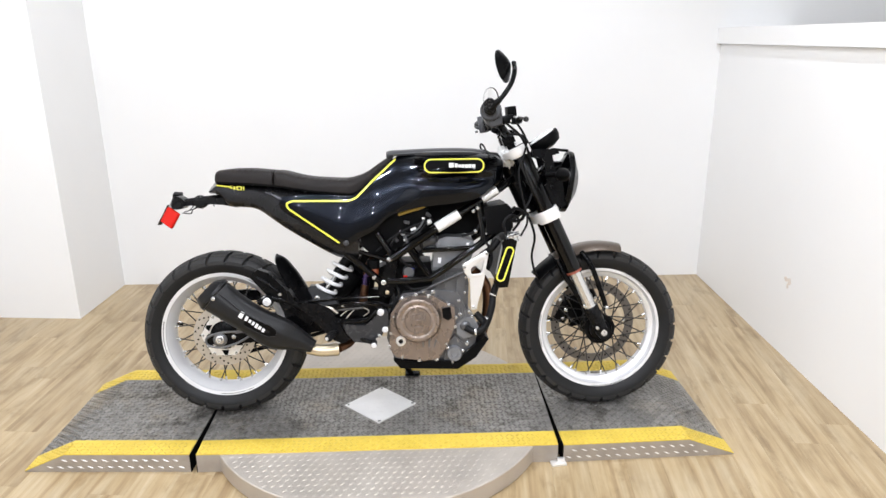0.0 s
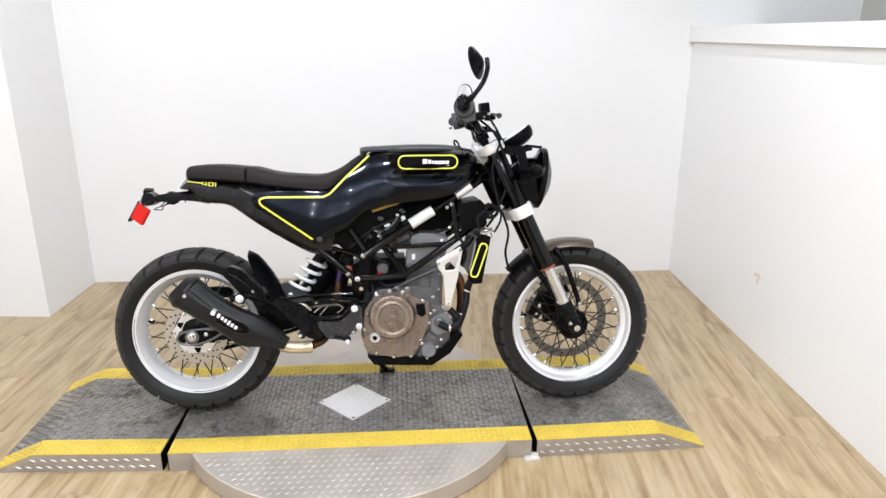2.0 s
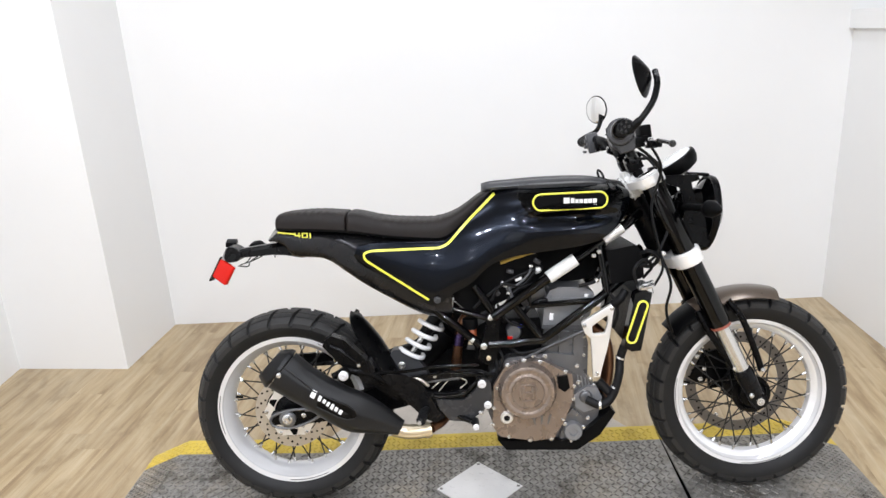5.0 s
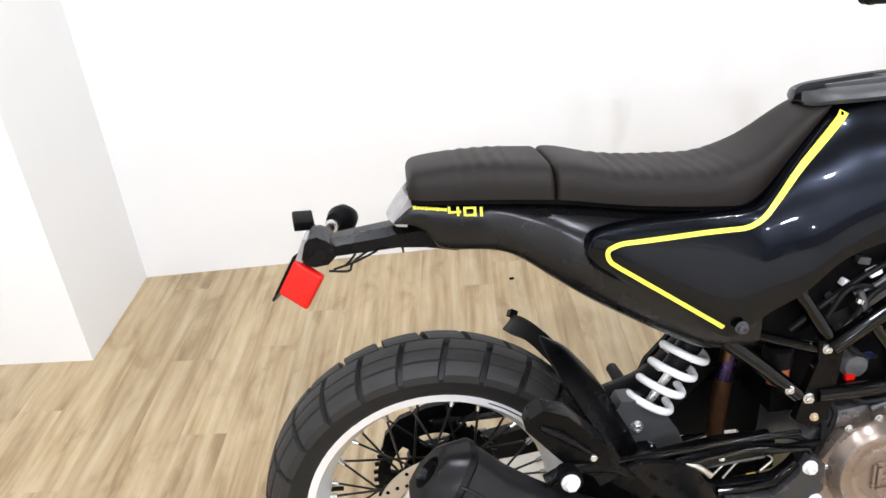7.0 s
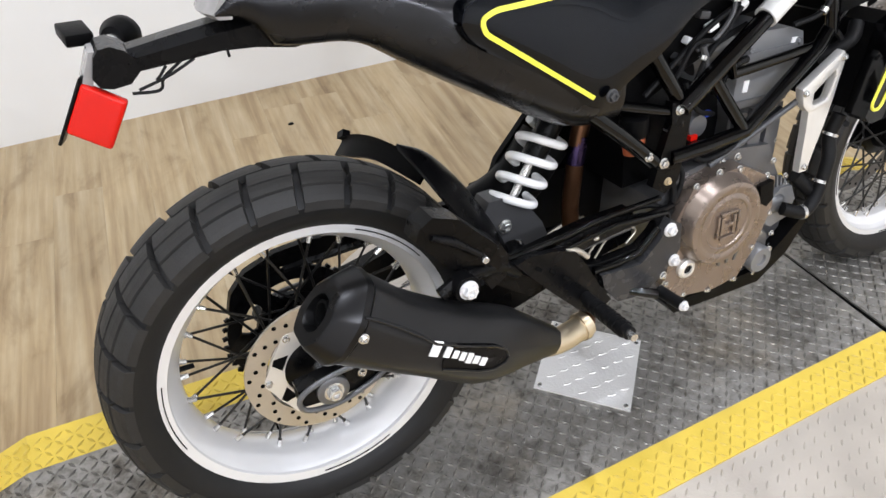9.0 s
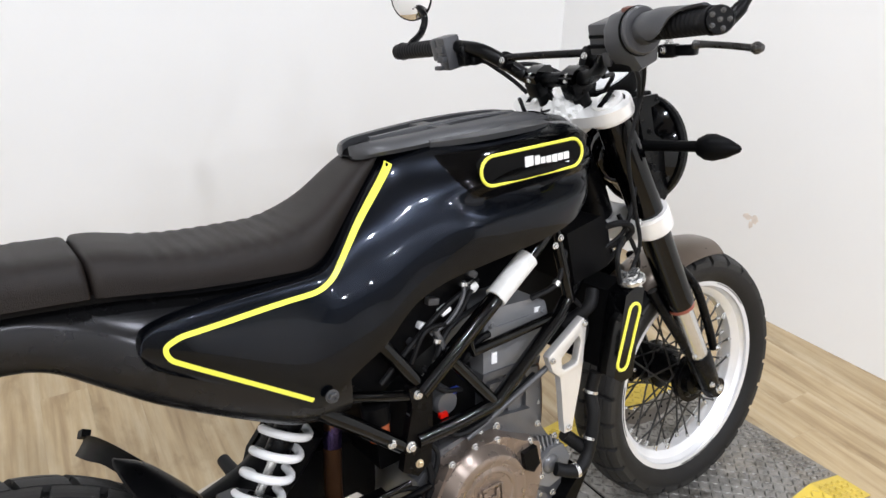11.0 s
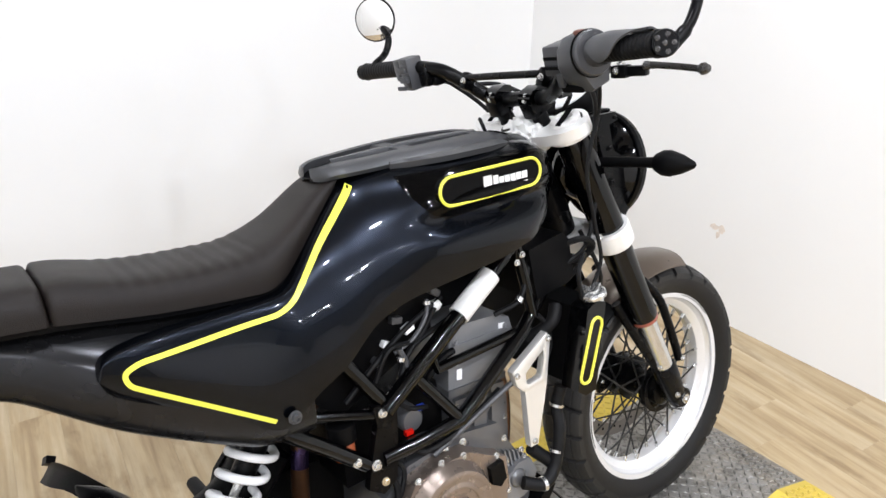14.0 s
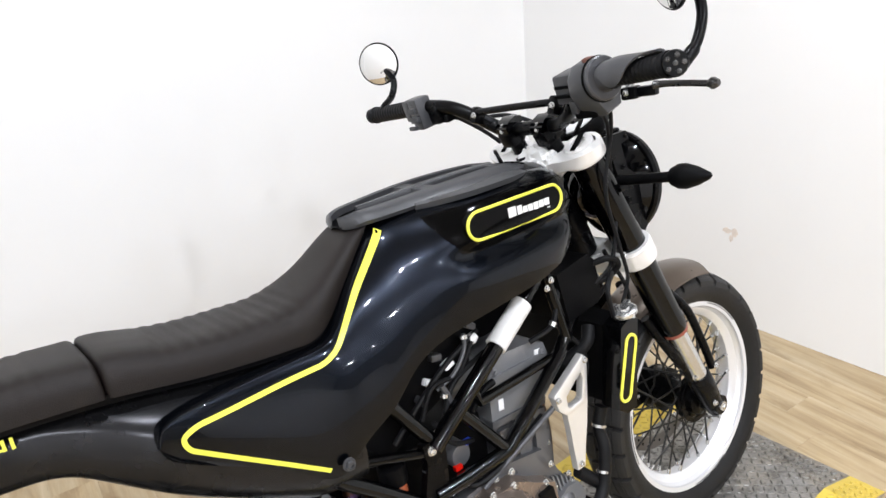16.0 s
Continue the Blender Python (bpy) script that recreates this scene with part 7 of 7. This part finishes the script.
bar("clutch_lever", [(1.004, 0.205, 1.024), (1.020, 0.250, 1.026), (1.030, 0.310, 1.026), (1.036, 0.375, 1.024)], 0.006, M_BLACK, 6, "black clutch lever", perch)
bar("clutch_cable", [(0.996, 0.190, 1.020), (1.014, 0.150, 1.006), (1.036, 0.090, 0.990), (1.062, 0.050, 0.955)], 0.0036, M_HOSE, 6, "black cable", perch, seg=8)

# bar-end mirrors
def mirror(stem, c, n, size=1.0):
    m_part = bar("mirror_stem", stem, [0.0095] * 5 + [0.0075] * (6 * (len(stem) - 1) - 4), M_BLACK, 6, "black bar-end mirror stem", seg=10)
    q = Matrix.Translation(c) @ Vector(n).to_track_quat("Z", "Y").to_matrix().to_4x4() @ Matrix.Diagonal((size, size, 1, 1))
    bm = bmesh.new()
    lathe(bm, [(0.0001, -0.024), (0.012, -0.022), (0.026, -0.014), (0.040, -0.004), (0.0440, 0.0), (0.0440, 0.003), (0.0415, 0.0035)], 40, q)
    part("mirror_shell", bm, M_BLACK, m_part, "black mirror shell")
    bm = bmesh.new()
    lathe(bm, [(0.0412, 0.0030), (0.0412, 0.0042), (0.0405, 0.0046)], 40, q)
    part("mirror_glass", bm, M_MIRROR, m_part, "round mirror glass", 30)
    return m_part


mirror([(0.942, -0.405, 1.071), (0.967, -0.412, 1.095), (0.994, -0.406, 1.133), (1.008, -0.387, 1.173), (1.009, -0.363, 1.202)], (0.974, -0.369, 1.190), (-0.85, 0.43, -0.23), 1.17)
mirror([(0.968, 0.374, 1.050), (0.968, 0.376, 1.056), (1.009, 0.399, 1.074), (1.026, 0.406, 1.105), (1.034, 0.445, 1.135)], (1.022, 0.445, 1.147), (-0.80, -0.57, -0.04), 1.08)
clamp_r = along_bar((0.934, -0.398, 1.0735), (0.9275, -0.4045, 1.0745), 0)
bm = bmesh.new()
lathe(bm, [(0.0001, -0.012), (0.0165, -0.012), (0.0180, -0.008), (0.0182, 0.006), (0.0165, 0.009), (0.0001, 0.009)], 24, clamp_r)
end_clamp = part("mirror_clamp", bm, M_BLACK, bike, "black bar-end mirror clamp with small screws")
for k in range(5):
    a = 2 * math.pi * k / 5
    bolt(end_clamp, 0, 0, 0, 0.0035, M_LEVER, "screw", clamp_r @ Matrix.Translation((0.0115 * math.cos(a), 0.0115 * math.sin(a), 0.009)))
bolt(end_clamp, 0, 0, 0, 0.0035, M_LEVER, "screw", clamp_r @ Matrix.Translation((0, 0, 0.009)))

# palm rest: a twisted shell clipped over the right grip
bm = bmesh.new()
loops = []
until = curve((0.0, 165), (0.22, 212), (0.45, 196), (0.62, 150), (0.80, 118), (1.0, 110))
reach = curve((0.0, 0.0195), (0.25, 0.0225), (0.5, 0.0215), (0.8, 0.0190), (1.0, 0.0188))
for k in range(25):
    u = k / 24
    m = along_bar((0.945, -0.274, 1.066), (0.935, -0.378, 1.0725), u)
    c = m.translation
    loop = []
    for thick in (0.003, 0.0):
        for n in (range(9) if thick else range(8, -1, -1)):
            a = radians(55 + (until(u) - 55) * n / 8)
            r = reach(u) + thick + 0.003 * (n / 8) ** 2
            loop.append((c.x + r * math.cos(a), c.y, c.z + r * math.sin(a)))
    loops.append(loop)
loft(bm, loops)
part("palm_rest", bm, M_SWITCH, bike, "dark grey twisted palm rest on the throttle grip", 60)

# crumpled film left round the steering stem
bm = bmesh.new()
bmesh.ops.create_icosphere(bm, subdivisions=4, radius=1.0)
for v in bm.verts:
    fold = abs(noise.noise(v.co * 2.6)) + 0.6 * abs(noise.noise(v.co * 6.0 + Vector((3, 1, 7))))
    v.co *= 0.82 + 0.55 * fold
    v.co = Matrix.Translation((1.026, -0.022, 0.912)) @ Matrix.Rotation(radians(-HEAD_TILT), 4, "Y") @ Vector((v.co.x * 0.030, v.co.y * 0.042, v.co.z * 0.040))
part("film_wrap", bm, M_FILM, bike, "crumpled whitish film round the steering stem", 30)

# instrument, headlight and front signals
mD = Matrix.Translation((1.165, 0, 0.966)) @ Matrix.Rotation(radians(-34), 4, "Y")
bm = bmesh.new()
lathe(bm, [(0.030, -0.030), (0.052, -0.022), (0.061, -0.006), (0.063, 0.010), (0.060, 0.017), (0.054, 0.018), (0.052, 0.014), (0.0001, 0.0135)], 40, mD)
dash = part("instrument", bm, M_PLASTIC, bike, "round black instrument under whitish protective film")
bm = bmesh.new()
lathe(bm, [(0.0535, 0.0150), (0.0525, 0.0200), (0.046, 0.0225), (0.020, 0.0235), (0.0001, 0.0235)], 40, mD)
part("film", bm, M_SMOKEFILM, dash, "crumpled whitish film")
bar("instrument_arm", [(1.085, 0.0, 0.945), (1.140, 0.0, 0.955)], 0.014, M_BLACK)
mH = Matrix.Translation((1.188, 0, 0.828)) @ Matrix.Rotation(radians(98), 4, "Y")
bm = bmesh.new()
lathe(bm, [(0.0001, -0.050), (0.028, -0.046), (0.052, -0.034), (0.066, -0.008), (0.072, 0.028), (0.094, 0.044), (0.100, 0.050), (0.100, 0.056), (0.094, 0.056)], 48, mH)
lamp_body = part("headlight", bm, M_FRAME, bike, "round black headlight bowl")
bm = bmesh.new()
lathe(bm, [(0.094, 0.054), (0.060, 0.064), (0.030, 0.068), (0.0001, 0.069)], 40, mH)
part("headlight_glass", bm, M_GLASS, lamp_body, "dark headlight glass")
bm = bmesh.new()
lathe(bm, [(0.104, 0.048), (0.108, 0.048), (0.1105, 0.056), (0.1095, 0.066), (0.050, 0.092), (0.042, 0.093), (0.040, 0.088), (0.049, 0.087), (0.103, 0.062)], 48, mH, closed=True)
part("headlight_mask", bm, M_BLACK, lamp_body, "black ring-shaped headlight surround", 20)
bm = bmesh.new()
box(bm, (1.222, 0, 0.934), (0.060, 0.050, 0.010), (0, 6, 0))
bevel(bm, 0.005)
part("mask_tab", bm, M_BLACK, lamp_body)
for s in (-1, 1):
    solid("headlight_bracket", [(1.112, 0.938), (1.200, 0.938), (1.206, 0.922), (1.182, 0.916), (1.192, 0.866), (1.216, 0.850), (1.222, 0.800), (1.236, 0.748), (1.222, 0.732), (1.172, 0.742), (1.146, 0.772), (1.166, 0.842), (1.150, 0.902), (1.112, 0.916)], s * 0.074, s * 0.082, M_BLACK, 0.003, "black headlight bracket", lamp_body)
    bolt(lamp_body, 1.196, s * 0.082, 0.928, 0.005, M_BLACK)
    bolt(lamp_body, 1.178, s * 0.082, 0.872, 0.006, M_BLACK)
    bolt(lamp_body, 1.182, s * 0.082, 0.806, 0.008, M_BLACK)
    bar("signal_stalk", [(1.165, s * 0.072, 0.848), (1.190, s * 0.185, 0.852)], 0.010, M_PLASTIC)
    bm = bmesh.new()
    lathe(bm, [(0.0001, -0.012), (0.016, -0.010), (0.023, 0.004), (0.0235, 0.018), (0.017, 0.040), (0.006, 0.062), (0.0001, 0.066)], 28, Matrix.Translation((1.192, s * 0.192, 0.852)) @ Vector((0.16, s * 1.0, 0.0)).to_track_quat("Z", "Y").to_matrix().to_4x4())
    part("turn_signal", bm, M_PLASTIC, bike, "black pointed turn signal")
# cables at the steering head
for pts, r in (
    ([(1.000, -0.190, 1.030), (1.060, -0.160, 0.980), (1.100, -0.120, 0.900), (1.110, -0.110, 0.800), (1.070, -0.120, 0.720), (1.030, -0.110, 0.690)], 0.0042),
    ([(1.040, -0.190, 1.030), (1.080, -0.150, 0.960), (1.055, -0.142, 0.860), (1.072, -0.140, 0.760), (1.085, -0.140, 0.690), (1.062, -0.138, 0.640)], 0.0038),
    ([(1.085, -0.090, 0.735), (1.115, -0.110, 0.640), (1.110, -0.080, 0.560), (1.130, -0.060, 0.490), (1.180, 0.02, 0.440)], 0.0042),
    ([(1.020, -0.090, 0.720), (1.050, -0.130, 0.735), (1.075, -0.130, 0.715), (1.060, -0.110, 0.690), (1.020, -0.100, 0.695)], 0.0060),
    ([(1.000, 0.200, 1.030), (1.070, 0.150, 0.960), (1.090, 0.080, 0.880), (1.060, 0.060, 0.780)], 0.0045),
    ([(1.030, 0.150, 1.005), (1.080, 0.100, 1.000), (1.110, 0.030, 0.960), (1.120, 0.0, 0.900)], 0.0042),
    ([(1.020, -0.120, 0.990), (1.075, -0.090, 0.985), (1.105, -0.040, 0.950), (1.110, 0.0, 0.890)], 0.0042),
):
    bar("cable", pts, r, M_HOSE, 7, seg=8)
bolt(bike, 1.087, -0.136, 0.728, 0.007)

# front mudguard
part("front_mudguard", arc_sheet(FORE, 0.317, 122, 76, -0.066, 0.066, 0.003, 0.024), M_FENDER, bike, "bronze-grey front mudguard")
part("mudguard_rear", arc_sheet(FORE, 0.315, 140, 121, -0.064, 0.064, 0.003, 0.022), M_PLASTIC, bike, "black rear end of the front mudguard")
for s in (-1, 1):
    bar("mudguard_stay", [(1.205, s * 0.066, 0.545), (1.235, s * 0.082, 0.480), (1.300, s * 0.088, 0.380), (1.325, s * 0.088, 0.345)], 0.0105, M_BLACK, 4, "black mudguard stay")
    bar("mudguard_stay", [(1.290, s * 0.066, 0.572), (1.325, s * 0.082, 0.520), (1.362, s * 0.088, 0.420), (1.378, s * 0.090, 0.368)], 0.0095, M_BLACK, 4, "black mudguard stay")
    bolt(bike, 1.300, s * 0.092 - 0.008, 0.380, 0.008)
    bolt(bike, 1.378, s * 0.092 - 0.008, 0.372, 0.007)

# ---------------------------------------------------------------- floor planks
PLANK_W, PLANK_L = 0.125, 1.00


def plank_block():
    bm = bmesh.new()
    box(bm, (0, 0, -0.003), (PLANK_W - 0.0002, PLANK_L - 0.0002, 0.006))
    bevel(bm, 0.0002, 1)
    bmesh.ops.recalc_face_normals(bm, faces=bm.faces)
    return bm


def plank_data(bm):
    me = bpy.data.meshes.new("plank")
    bm.to_mesh(me)
    bm.free()
    me.materials.append(M_PLANK)
    return me


whole_plank = plank_data(plank_block())
rng = random.Random(7)
GRAIN = Matrix.Rotation(radians(-5), 4, "Z")
EDGES = (((0, BACK, 0), (0, 1, 0)), ((0, FRONT, 0), (0, -1, 0)), ((LEFT, 0, 0), (-1, 0, 0)), ((RIGHT, 0, 0), (1, 0, 0)))
for i in range(-12, int((RIGHT - LEFT) / PLANK_W) + 12):
    y = FRONT - 1.4 - rng.uniform(0, PLANK_L)
    while y < BACK + 1.2:
        m = GRAIN @ Matrix.Translation((LEFT + PLANK_W * (i + 0.3), y + PLANK_L / 2, 0))
        y += PLANK_L
        ends = [m @ Vector((u * PLANK_W / 2, v * PLANK_L / 2, 0)) for u in (-1, 1) for v in (-1, 1)]
        over = [e for e in EDGES if any((p - Vector(e[0])).dot(Vector(e[1])) > 0 for p in ends)]
        me = whole_plank
        if over:
            bm = plank_block()
            back = m.inverted()
            for place, way in over:
                bmesh.ops.bisect_plane(bm, geom=bm.verts[:] + bm.edges[:] + bm.faces[:], plane_co=back @ Vector(place), plane_no=back.to_3x3() @ Vector(way), clear_outer=True)
            if not bm.faces:
                bm.free()
                continue
            me = plank_data(bm)
        p = new("plank", me)
        p.parent = floor
        p.matrix_local = m
